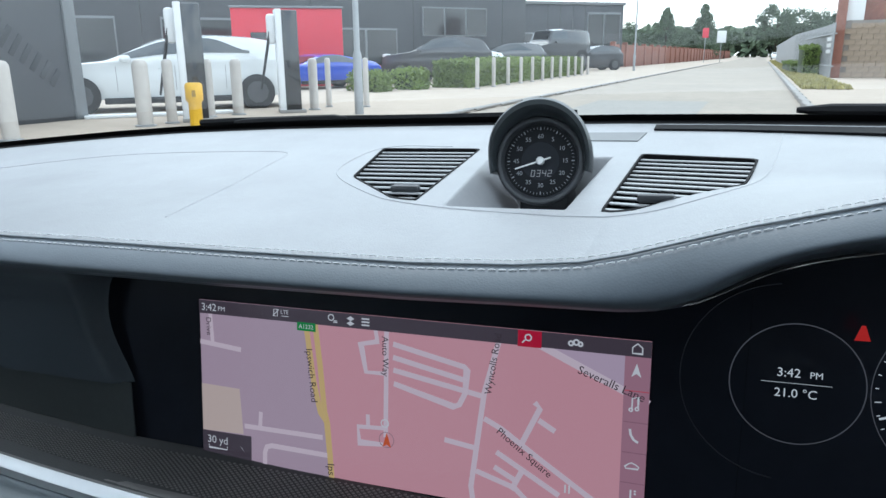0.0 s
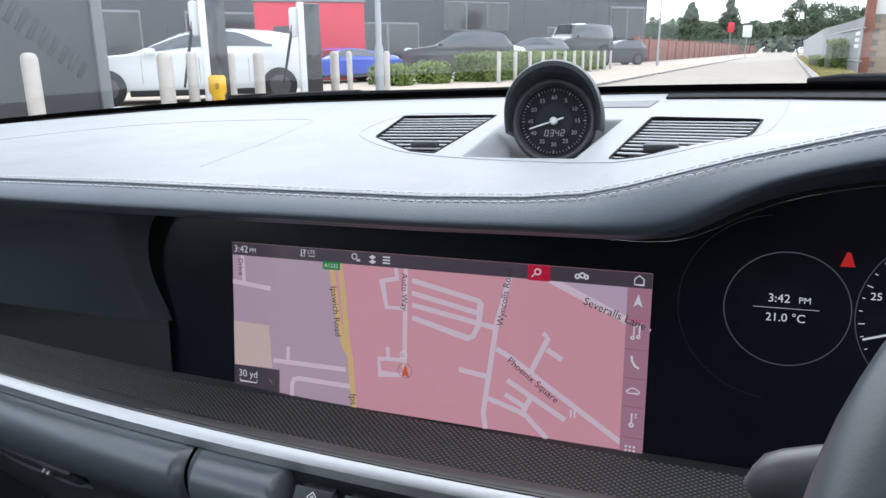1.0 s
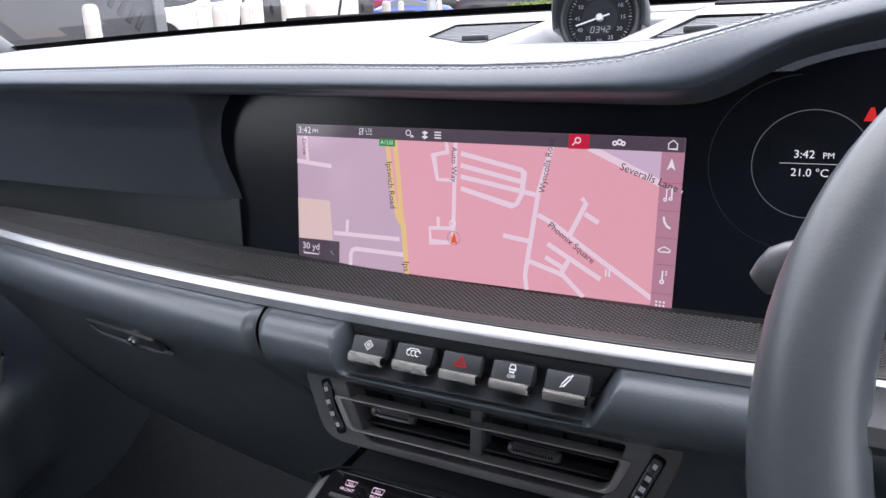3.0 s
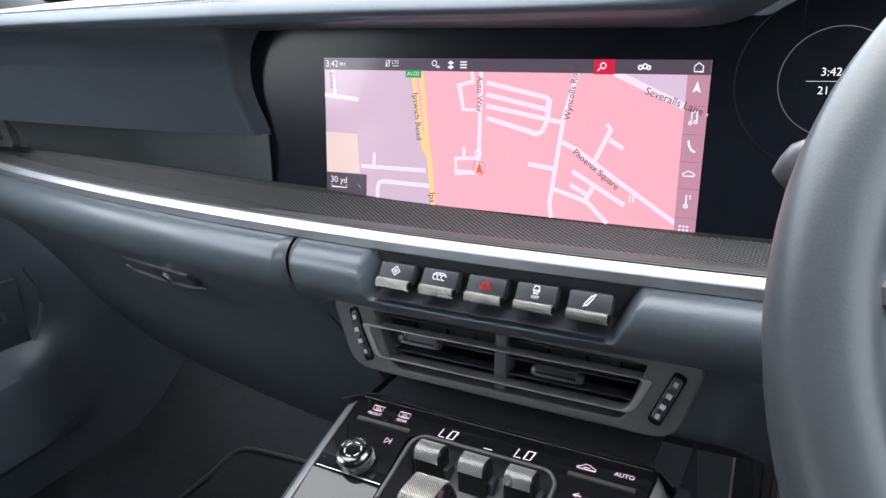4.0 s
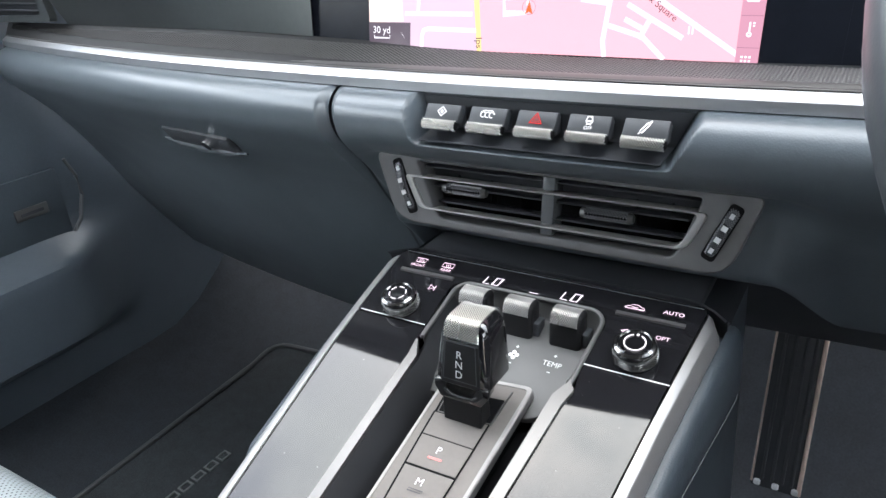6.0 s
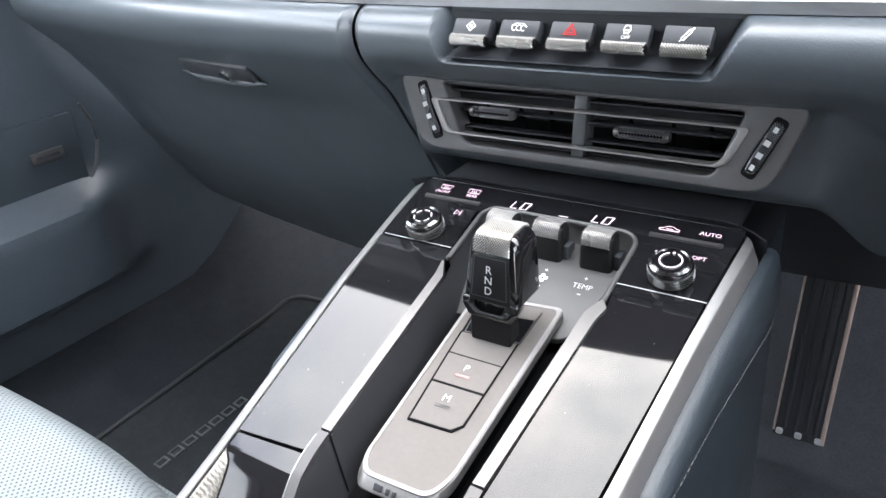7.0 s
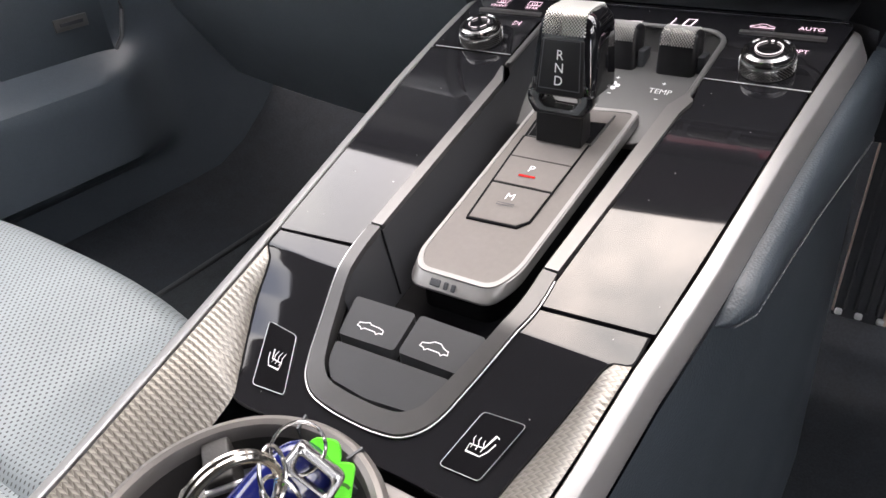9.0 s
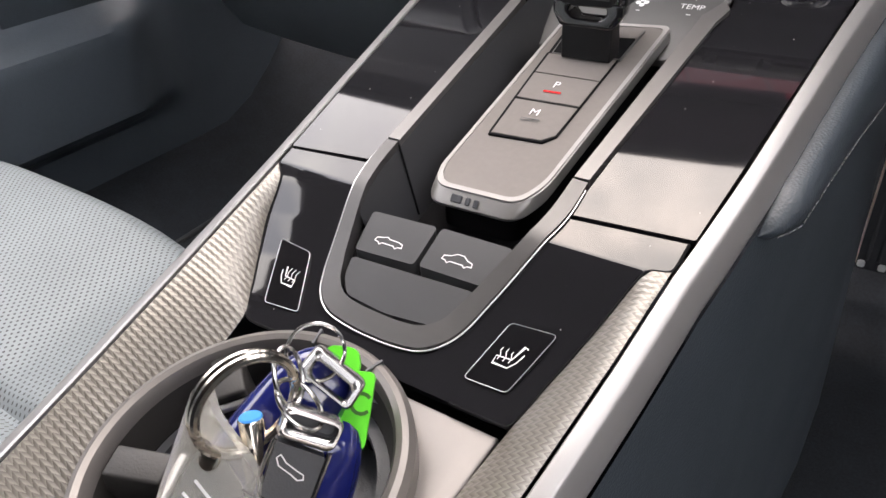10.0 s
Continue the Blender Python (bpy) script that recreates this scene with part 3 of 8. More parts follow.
def lower_at(x, v, centre):
    y, z = lower_profile(x, v, centre)
    # the driver's side is cut off above the pedals
    z += max(0.0, 0.600 - z) * smooth(0.125, 0.150, x)
    if centre:
        # the centre's shape runs out into the plain pad at both ends
        k = smooth(-0.150, -0.126, x) * (1 - smooth(0.132, 0.175, x))
        yb, zb = lower_profile(x, v, False)
        zb += max(0.0, 0.600 - zb) * smooth(0.125, 0.150, x)
        y, z = yb + (y - yb) * k, zb + (z - zb) * k
        left, right = -0.0865 + (0.757 - z) * 0.2, 0.0915 - (0.757 - z) * 0.5
        w = smooth(left - 0.003, left + 0.003, x) * (1 - smooth(right - 0.003, right + 0.004, x)) * smooth(0.7285, 0.7335, z)
        y = y + max(0, 0.140 - y) * w
        side = 0.118 - (0.711 - z) * 0.45
        hole = (1 - smooth(side - 0.004, side + 0.002, abs(x))) * smooth(0.659, 0.664, z) * (1 - smooth(0.706, 0.712, z))
        y += 0.055 * hole
    return (x, y, z)


def sealed(x, x0, x1):
    """Pulls the pad's ends in, so that its outline rounds off at the gap."""
    return 0.007 * (1 - smooth(0, 0.008, x - x0)) + 0.007 * (1 - smooth(0, 0.008, x1 - x))


def pad(x0, x1, centre, n, k):
    us = sorted(set([x0 + 0.001 * i for i in range(9)] + [x1 - 0.001 * i for i in range(9)] + span(x0, x1, n)))

    def at(x, v):
        px, y, z = lower_at(x, v, centre)
        return (px, y + sealed(x, x0, x1) * (1 - smooth(0.5, 0.7, v)), z)
    return sheet(us, span(0, 1, k), at)


part("centre_pad", pad(-0.1535, 0.30, True, 360, 170), DARK_LEATHER, dash)
part("knee_pad", pad(0.302, 0.70, False, 30, 40), DARK_LEATHER, dash)
part("pad_backing", sheet(span(-0.72, 0.70, 60), span(0, 1, 6), lambda x, v: (x, trim_line(x) + 0.012 + 0.30 * v * v, 0.757 - 0.30 * v)), SOFT_BLACK, dash)

glove = thing("glovebox", (-0.43, 0.30, 0.5), "closed dark leather glovebox with recessed pull", "glovebox")
part("glovebox_lid", pad(-0.72, -0.1565, False, 60, 50), DARK_LEATHER, glove)
hx, hy, hz = -0.342, trim_line(-0.342) + 0.0065, 0.697
lid_m = axes((hx, hy, hz), (1, -0.12, 0), (0, 0.55, -0.8))
part("pull_recess", box((0, 0, 0), (0.100, 0.022, 0.006), 0.0028, lid_m), SOFT_BLACK, glove, "dark oval pull recess")
part("pull", tube([lid_m @ Vector((x, 0.0100 - 0.9 * x * x, -0.0016)) for x in span(-0.062, 0.062, 17)], [0.0010 + 0.0030 * smooth(0, 0.5, 1 - abs(x) / 0.062) for x in span(-0.062, 0.062, 17)], 8), surface("pull_satin", (0.085, 0.096, 0.105), 0.36), glove, "satin wing-shaped pull")
part("lock_ring", lathe([(0.0, -0.0045), (0.004, -0.0045), (0.0052, -0.0036), (0.0052, 0)], 16, lid_m @ Matrix.Translation((0.014, 0, -0.002)) @ Matrix.Rotation(math.pi, 4, "X") @ Matrix.Translation((0, 0, 0.004))), CHROME, glove, "chrome lock ring")

# outer air vent at the dash's end
side_vent = thing("side_air_vent", (-0.61, 0.20, 0.79), "dark slatted outer air vent in grey frame", "air vent")
sv = axes((-0.640, 0.203, 0.808), (1, -0.10, 0), (0, 0.1, 1))
part("vent_frame", ring_plate(round_poly([(-0.075, -0.02), (0.075, -0.016), (0.058, 0.020), (-0.07, 0.022)], 0.006), round_poly([(-0.066, -0.013), (0.055, -0.010), (0.046, 0.013), (-0.062, 0.016)], 0.004), 0.004, -0.004, lambda x, y: 0), DECOR, side_vent).data.transform(sv)
part("vent_well", box((-0.006, 0.001, -0.006), (0.118, 0.026, 0.004), 0, sv), SOFT_BLACK, side_vent)
for i in range(3):
    part("slat", box((-0.006, -0.006 + 0.007 * i, 0.0), (0.112, 0.0016, 0.008), 0.0005, sv, 1), BLACK_PLASTIC, side_vent)

# ---- five rocker switches in their recess ----
rim_l = lambda z: -0.0835 + (0.757 - z) * 0.2
rim_r = lambda z: 0.0885 - (0.757 - z) * 0.5
recess = [(0.1392, 0.7568), (0.1392, 0.7450), (0.1392, 0.7365), (0.1365, 0.7345), (0.1260, 0.7328), (0.1205, 0.7318)]
part("switch_recess", sheet(span(0, 1, 30), list(range(6)), lambda u, i: (rim_l(recess[i][1]) + (rim_r(recess[i][1]) - rim_l(recess[i][1])) * u, recess[i][0] - 0.0006, recess[i][1] + 0.0006), 0.0004), SOFT_BLACK, dash, "black recess behind the switches")
ICON = glow("switch_icon", (0.8, 0.8, 0.8), 0.55)


def build_switch(x, icon):
    sw = thing("rocker_switch", (x, 0.132, 0.742), "black rocker switch with knurled metal lip", "switch", "rocker switches under the bright strip")
    m = axes((x, 0.1272, 0.7500), (1, 0.0, -0.012), (0, 0.60, 0.80))
    part("cap", box((0, 0.0, -0.0035), (0.0250, 0.0112, 0.007), 0.0010, m), BLACK_PLASTIC, sw)
    km = axes((x, 0.1228, 0.7432), (1, 0, -0.012), (0, 0.45, 0.89))
    part("lip_core", box((0, 0, -0.0004), (0.0254, 0.0048, 0.0048), 0.0013, km), DEEP_BLACK, sw)
    roll = lambda u, v: km @ Vector((0.0246 * (u - 0.5), 0.0031 * math.cos(math.pi * (1.10 - 1.0 * v)), -0.0004 + 0.0034 * math.sin(math.pi * (1.10 - 1.0 * v))))
    part("knurled_lip", knurl_skin(roll, 32, 10, 0.0006), CUT_METAL, sw, "knurled bright metal lip", True)
    part("stem", box((x, 0.137, 0.746), (0.022, 0.016, 0.012), 0.001), SOFT_BLACK, sw)
    f = m @ Matrix.Translation((0, 0.0004, 0.0004)) @ Matrix.Scale(0.90, 4)
    r = 0.0034
    if icon == 0:
        bm = join(line_strip([(-r, 0), (0, -r), (r, 0), (0, r)], 0.0006, f, True), line_strip([(-0.0011, 0), (0, -0.0011), (0.0011, 0), (0, 0.0011)], 0.0006, f, True))
        mat = ICON
    elif icon == 1:
        bm = join(*[line_strip(arc(dx, 0, 0.0019, 20, 300, 10), 0.0006, f) for dx in (-0.0032, 0.0, 0.0032)], line_strip([(-0.0055, 0.0012), (-0.003, 0.003), (0.003, 0.003), (0.0055, 0.0008)], 0.0006, f))
        mat = ICON
    elif icon == 2:
        bm = join(line_strip([(-0.0042, -0.0030), (0.0042, -0.0030), (0, 0.0040)], 0.0006, f, True), line_strip([(-0.0020, -0.0017), (0.0020, -0.0017), (0, 0.0016)], 0.0004, f, True))
        mat = LIT_RED
    elif icon == 3:
        bm = join(line_strip([(-0.0022, 0.0012), (-0.0014, 0.0042), (0.0014, 0.0042), (0.0022, 0.0012)], 0.0007, f, True), line_strip([(-0.002, 0.0002), (0.0016, -0.0012)], 0.0006, f), line_strip([(0.002, 0.0002), (-0.0016, -0.0012)], 0.0006, f), text_mesh("OFF", 0.0032, f @ Matrix.Translation((0, -0.0034, 0))))
        mat = ICON
    else:
        bm = join(line_strip([(-0.0032, -0.0026), (-0.0018, -0.0036), (0.0024, 0.0022), (0.0010, 0.0032)], 0.0006, f, True), line_strip([(0.0018, 0.0028), (0.0032, 0.0044)], 0.0012, f), line_strip([(-0.0026, -0.0032), (-0.0038, -0.0044)], 0.0006, f))
        mat = ICON
    part("symbol", bm, mat, sw, flat=True)
    return sw


for i, x in enumerate(TOGGLE_X):
    build_switch(x, i)

# ---- centre air vent ----
cvent = thing("centre_air_vent", (0, 0.15, 0.655), "wide centre air vent with satin frame and knurled tabs", "air vent")
zero = lambda x, y: 0
outer = round_poly([(-0.1315, 0.7130), (0.1285, 0.7130), (0.1130, 0.6650), (-0.1130, 0.6655)], [0.008, 0.008, 0.014, 0.016], 6)
inner = round_poly([(-0.0965, 0.7100), (0.0955, 0.7080), (0.0830, 0.6715), (-0.0785, 0.6712)], [0.003, 0.003, 0.006, 0.008], 6)


def in_vent(bm):
    """From outline axes (x, height, depth towards the cabin) into the vent's face."""
    bm.transform(Matrix(((1, 0, 0, 0), (0, 0.16, -1, 0.143 - 0.16 * 0.69), (0, 1, 0.16, 0), (0, 0, 0, 1))))
    return bm


part("housing", in_vent(ring_plate(outer, inner, 0.0045, -0.012, zero, 0.0016)), surface("housing_grey", (0.120, 0.118, 0.118), 0.40, relief=0.08, relief_scale=1800), cvent, "warm grey satin housing")
part("well", in_vent(box((0, 0.687, -0.030), (0.245, 0.055, 0.002))), DEEP_BLACK, cvent)
part("well_floor", in_vent(box((0, 0.6695, -0.014), (0.20, 0.002, 0.03))), SOFT_BLACK, cvent)
part("well_roof", in_vent(box((0, 0.7095, -0.014), (0.24, 0.002, 0.03))), SOFT_BLACK, cvent)
fo = round_poly([(-0.1050, 0.6994), (0.1000, 0.7002), (0.0895, 0.6770), (-0.0935, 0.6770)], [0.003, 0.004, 0.007, 0.006], 6)
fi = round_poly([(-0.0995, 0.6982), (0.0945, 0.6990), (0.0852, 0.6783), (-0.0890, 0.6783)], [0.003, 0.004, 0.006, 0.005], 6)
part("satin_frame", in_vent(ring_plate(fo, fi, 0.0062, -0.004, zero, 0.0006)), surface("vent_satin", (0.40, 0.39, 0.38), 0.34, 0.5), cvent, "dark satin metal frame")
part("divider", in_vent(box((0.0005, 0.690, -0.008), (0.0085, 0.039, 0.016), 0.001)), GREY_PLASTIC, cvent)
for z in (0.7045, 0.6922, 0.6812, 0.6735):
    part("slat", in_vent(box((0, z, -0.010), (0.175 if 0.67 < z < 0.7 else 0.20, 0.0012, 0.012), 0.0005, seg=1)), BLACK_PLASTIC, cvent)
for x0 in (-0.076, -0.05, -0.028, 0.026, 0.052, 0.074):
    part("vane", in_vent(box((x0, 0.687, -0.024), (0.0012, 0.040, 0.008), 0)), DEEP_BLACK, cvent)
for x0, z0 in ((-0.0596, 0.6925), (0.0400, 0.6895)):
    tab = part("tab", in_vent(box((x0, z0, -0.004), (0.026, 0.0030, 0.006), 0.001)), SOFT_BLACK, cvent)
    barrel = lambda u, v, x0=x0, z0=z0: (x0 + 0.0280 * (u - 0.5), z0 + 0.0031 * math.sin(2 * math.pi * v), 0.0005 + 0.0031 * math.cos(2 * math.pi * v))
    part("barrel", in_vent(knurl_skin(barrel, 30, 20, 0.0006)), CUT_BLACK, tab, "knurled black barrel", True)
    part("barrel_core", in_vent(lathe([(0.0, -0.0125), (0.0030, -0.0142), (0.0030, 0.0142), (0.0, 0.0142)], 20, Matrix.Translation((x0, z0, 0.0005)) @ Matrix.Rotation(math.pi / 2, 4, "Y"))), DEEP_BLACK, tab)
    for sx in (-1, 1):
        part("barrel_cap", in_vent(lathe([(0.0, 0.0024), (0.0026, 0.0020), (0.0034, 0.0), (0.0034, -0.0012), (0.0, -0.0012)], 20, Matrix.Translation((x0 + sx * 0.0145, z0, 0.0005)) @ Matrix.Rotation(sx * math.pi / 2, 4, "Y"))), SATIN_DARK, tab)


def build_thumb_wheel(xa, za, xb, zb):
    """A knurled wheel that swells out of a dark slot in the housing, with four white marks."""
    ang = math.atan2(zb - za, xb - xa) + math.pi / 2
    mm = Matrix.Translation(((xa + xb) / 2, (za + zb) / 2, 0.0)) @ Matrix.Rotation(ang, 4, "Z")
    half = math.hypot(xb - xa, zb - za) / 2

    def at(u, v, lift=0.0):
        t = 2 * v - 1
        return mm @ Vector((0.0066 * (u - 0.5), half * t, 0.0040 + 0.0042 * (1 - t * t) - 0.0012 * (2 * u - 1) ** 4 + lift))
    slot = round_poly([(-0.0041, -half - 0.0014), (0.0041, -half - 0.0014), (0.0041, half + 0.0014), (-0.0041, half + 0.0014)], 0.0028, 5)
    rim = plate(slot, 0.0049, 0.0030, zero, 0)
    rim.transform(mm)
    part("wheel_slot", in_vent(rim), DEEP_BLACK, cvent, "dark slot")
    wheel = part("thumb_wheel", in_vent(sheet(span(0, 1, 7), span(0, 1, 17), at)), SOFT_BLACK, cvent, "knurled black thumb wheel")
    part("wheel_knurl", in_vent(knurl_skin(at, 9, 42, 0.0005)), CUT_BLACK, wheel, flat=True)
    for v in (0.16, 0.39, 0.62, 0.85):
        c = at(0.5, v, 0.0008)
        w = 0.0016 if abs(v - 0.5) < 0.3 else 0.0012
        mark = box((0, 0, 0), (2 * w, 0.0030, 0.0006), 0, Matrix.Translation(c) @ Matrix.Rotation(ang, 4, "Z"))
        part("mark", in_vent(mark), WHITE_INK, wheel)


build_thumb_wheel(-0.1124, 0.7080, -0.0985, 0.6740)
build_thumb_wheel(0.1142, 0.7050, 0.1014, 0.6750)

# ---- the clock on the dash ----
clock = thing("dash_clock", (0.01, 0.39, 0.905), "round black dash clock under a curved hood", "clock")
cm = axes((0.0110, 0.383, 0.9366), (0.992, 0.13, 0.0), (0, 0.2, 1)) @ Matrix.Scale(0.89, 4)
part("case", lathe([(0.0, -0.045), (0.026, -0.045), (0.0345, -0.03), (0.0370, 0.003), (0.0362, 0.0068), (0.0345, 0.0078), (0.0322, 0.0072), (0.0300, 0.0), (0.0, 0.0)], 48, cm), SOFT_BLACK, clock)


def hood_at(a, v):
    prof = [(0.0340, -0.03), (0.0350, 0.004), (0.0365, 0.019), (0.0378, 0.0245), (0.0402, 0.0245), (0.0422, 0.018), (0.0418, -0.03)]
    r, h = prof[v]
    r *= 1 + (0.0, 0.02, 0.07, 0.15, 0.18, 0.18, 0.16)[v] * max(0.0, math.sin(radians(a))) ** 1.5
    k = 0.45 + 0.55 * smooth(-14, 40, a) * smooth(-194, -140, -a)
    h = h * k if h > 0 else h
    return cm @ Vector((r * math.cos(radians(a)), r * math.sin(radians(a)), h))


part("hood", sheet(span(-14, 194, 44), list(range(7)), hood_at), leather("hood_leather", (0.020, 0.025, 0.028), 0.42, 0.2), clock, "dark leather hood")
dial = part("dial", lathe([(0.0, 0.0008), (0.0300, 0.0008), (0.0300, 0.0)], 48, cm), surface("dial_black", (0.012, 0.013, 0.016), 0.6, specular=0.2), clock, "matt black dial")
part("inner_dial", lathe([(0.0, 0.0012), (0.0155, 0.0012), (0.0163, 0.0006)], 40, cm), surface("dial_centre", (0.022, 0.024, 0.03), 0.7, specular=0.2), dial)
f = cm @ Matrix.Translation((0, 0, 0.0014))
ticks = bmesh.new()
for i in range(60):
    a = radians(6 * i)
    r0 = 0.0262 if i % 5 else 0.0253
    join(ticks, line_strip([(math.cos(a) * r0, math.sin(a) * r0), (math.cos(a) * 0.0279, math.sin(a) * 0.0279)], 0.0004 if i % 5 else 0.0009, f))
DIGIT_DIM = glow("dim_digits", (0.7, 0.72, 0.75), 0.30)
DIAL_GREY = surface("dial_print", (0.30, 0.31, 0.33), 0.6)
part("minute_marks", ticks, DIAL_GREY, dial, flat=True)
for i in range(12):
    a = radians(90 - 30 * (i + 1))
    part("numeral", text_mesh(str(5 * (i + 1)), 0.0050, f @ Matrix.Translation((0.0202 * math.cos(a), 0.0202 * math.sin(a), 0.0))), DIAL_GREY, dial, flat=True)
SEGMENTS = {"0": "abcdef", "3": "abgcd", "4": "fgbc", "2": "abged"}
SEGMENT_ENDS = {"a": ((-1, 2), (1, 2)), "b": ((1, 2), (1, 0)), "c": ((1, 0), (1, -2)), "d": ((-1, -2), (1, -2)), "e": ((-1, 0), (-1, -2)), "f": ((-1, 2), (-1, 0)), "g": ((-1, 0), (1, 0))}
for i, ch in enumerate("0342"):
    at = f @ Matrix.Translation((-0.0062 + 0.0046 * i, -0.0102, 0.0004))
    strokes = [line_strip([(0.00135 * x + 0.0002 * y, 0.00125 * y) for x, y in SEGMENT_ENDS[k]], 0.0005, at) for k in SEGMENTS[ch]]
    part("digit", join(*strokes), DIGIT_DIM, dial, flat=True)
na = radians(197)
fn = cm @ Matrix.Translation((0, 0, 0.004))
part("second_hand", join(line_strip([(0.009 * math.cos(na + math.pi), 0.009 * math.sin(na + math.pi)), (0.022 * math.cos(na), 0.022 * math.sin(na))], 0.0013, fn)), WHITE_INK, dial, "white hand", flat=True)
part("hub", lathe([(0.0, 0.007), (0.0025, 0.0066), (0.0034, 0.0052), (0.0034, 0.001)], 20, cm), surface("hub_white", (0.75, 0.75, 0.75), 0.35), dial, "bright hub")
part("foot", box((0.0110, 0.404, 0.903), (0.040, 0.03, 0.022), 0.006), SOFT_BLACK, clock)

# ---- the centre screen and the instrument glass ----
SO, SU, SV = Vector((-0.1572, 0.1832, 0.7787)), Vector((0.2650, 0.0105, -0.0052)), Vector((0.0030, 0.0130, 0.0985))
SN = SU.cross(SV).normalized()


def on_glass(u, v, d=0.0):
    return SO + SU * u + SV * v + SN * d


sx = axes(SO, SU, SV)
SW, SH = SU.length, SV.length
panel_glass = thing("instrument_glass", (0.1, 0.2, 0.775), "wide black glass panel behind screen and instruments", "glass panel")


def cover_at(u, w):
    """The black glass, its top under the padded roll."""
    high = (roll_foot(-0.157 + 0.265 * u)[1] + 0.003 - 0.7787) / 0.0985
    v = -0.06 + (high + 0.06) * w
    return on_glass(u, v, -0.003)


for cover, us in (("screen_cover", span(-0.30, 1.1575, 32)), ("instrument_cover", span(1.158, 2.6, 32))):
    part(cover, sheet(us, span(0, 1, 16), cover_at, 0.003), SCREEN_BLACK, panel_glass)


screen = thing("centre_screen", tuple(on_glass(0.5, 0)), "lit centre touchscreen showing a pink street map", "screen")


def scr(d):
    return sx @ Matrix.Translation((0, 0, d)) @ Matrix.Diagonal((SW, SH, 1, 1))


def area(name, uv, color, strength=1.0, d=0.0006, parent=None, label=""):
    return part(name, flat_poly(uv, scr(d)), glow(name + "_light", color, strength), parent or screen, label, True)


PANEL_LIGHT = 0.390
display = area("map_panel", [(0, 0), (1, 0), (1, 1), (0, 1)], (0.84, 0.40, 0.455), PANEL_LIGHT, 0.0003, label="lit pink map")
area("map_district", [(0, 0), (0.338, 0), (0.327, 0.335), (0.311, 0.39), (0.296, 0.56), (0.27, 1), (0, 1)], (0.61, 0.43, 0.52), PANEL_LIGHT, 0.0005, display)
area("map_corner", [(0.775, 0.93), (1, 0.70), (1, 0.93)], (0.66, 0.48, 0.60), PANEL_LIGHT, 0.0005, display)
area("map_block", [(0.0, 0.17), (0.111, 0.18), (0.103, 0.465), (0.0, 0.47)], (0.80, 0.60, 0.53), PANEL_LIGHT, 0.0007, display)
ROAD = glow("map_road", (0.88, 0.68, 0.75), PANEL_LIGHT)
MAIN_ROAD = glow("map_main_road", (0.86, 0.58, 0.24), PANEL_LIGHT)
MENU = glow("menu_bar", (0.085, 0.062, 0.080), PANEL_LIGHT)
SIDE = glow("menu_side", (0.50, 0.24, 0.31), PANEL_LIGHT)


def metres(pts):
    return [(u * SW, v * SH) for u, v in pts]


def road(pts, w=0.0030, mat=None, d=0.0009):
    part("road_line", line_strip(metres(pts), w, sx @ Matrix.Translation((0, 0, d))), mat or ROAD, display, flat=True)


road([(0.275, 0.95), (0.296, 0.56), (0.311, 0.39), (0.327, 0.335), (0.338, 0.0)], 0.0035, MAIN_ROAD)
road([(0.298, 0.95), (0.311, 0.679), (0.321, 0.404), (0.327, 0.34)], 0.0035, MAIN_ROAD)
road([(0.029, 0.93), (0.034, 0.737)], 0.0026)
road([(0.0, 0.738), (0.11, 0.712)])
road([(0.115, 0.235), (0.316, 0.24)])
road([(0.159, 0.34), (0.156, 0.238)], 0.0026)
road([(0.167, 0.0), (0.168, 0.09), (0.173, 0.125), (0.186, 0.137), (0.328, 0.134)])
road([(0.468, 0.94), (0.467, 0.30)], 0.0028)
road([(0.442, 0.94), (0.447, 0.853), (0.409, 0.83), (0.421, 0.67), (0.464, 0.673)], 0.0024)
road([(0.483, 0.849), (0.640, 0.764), (0.645, 0.75), (0.642, 0.619), (0.630, 0.55), (0.618, 0.535), (0.485, 0.622)])
road([(0.483, 0.773), (0.644, 0.689)])
road([(0.484, 0.7), (0.678, 0.615)])
road([(0.711, 0.94), (0.682, 0.633), (0.658, 0.095), (0.664, 0.0)])
road([(0.599, 0.34), (0.67, 0.317)])
road([(0.683, 0.492), (0.719, 0.448), (0.804, 0.3), (0.965, 0.031)])
road([(0.76, 0.373), (0.796, 0.587), (0.785, 0.616)])
road([(0.794, 0.523), (0.827, 0.474)])
road([(0.71, 0.314), (0.839, 0.126)])
road([(0.706, 0.228), (0.756, 0.163)])
road([(0.668, 0.189), (0.75, 0.127), (0.802, 0.0)])
road([(0.764, 0.232), (0.743, 0.114)])
road([(0.790, 0.93), (1.0, 0.681)], 0.0040)
road([(0.462, 0.352), (0.402, 0.341), (0.405, 0.246), (0.465, 0.255)], 0.0024)
road([(0.425, 0.421), (0.426, 0.345)], 0.0024)
part("menu_bar", flat_poly([(0, 0.917), (1, 0.917), (1, 1), (0, 1)], scr(0.0011)), MENU, display, "dark menu bar", True)
part("side_bar", flat_poly([(0.954, 0.0), (1, 0.0), (1, 0.917), (0.953, 0.917)], scr(0.0011)), SIDE, display, "dim icon bar", True)
part("scale_box", flat_poly([(0.0, 0.0), (0.132, 0.0), (0.133, 0.175), (0.0, 0.172)], scr(0.0011)), MENU, display, flat=True)
part("search_key", flat_poly([(0.748, 0.912), (0.795, 0.912), (0.795, 1), (0.748, 1)], scr(0.0013)), glow("search_red", (0.60, 0.012, 0.05), PANEL_LIGHT), display, "red search key", True)
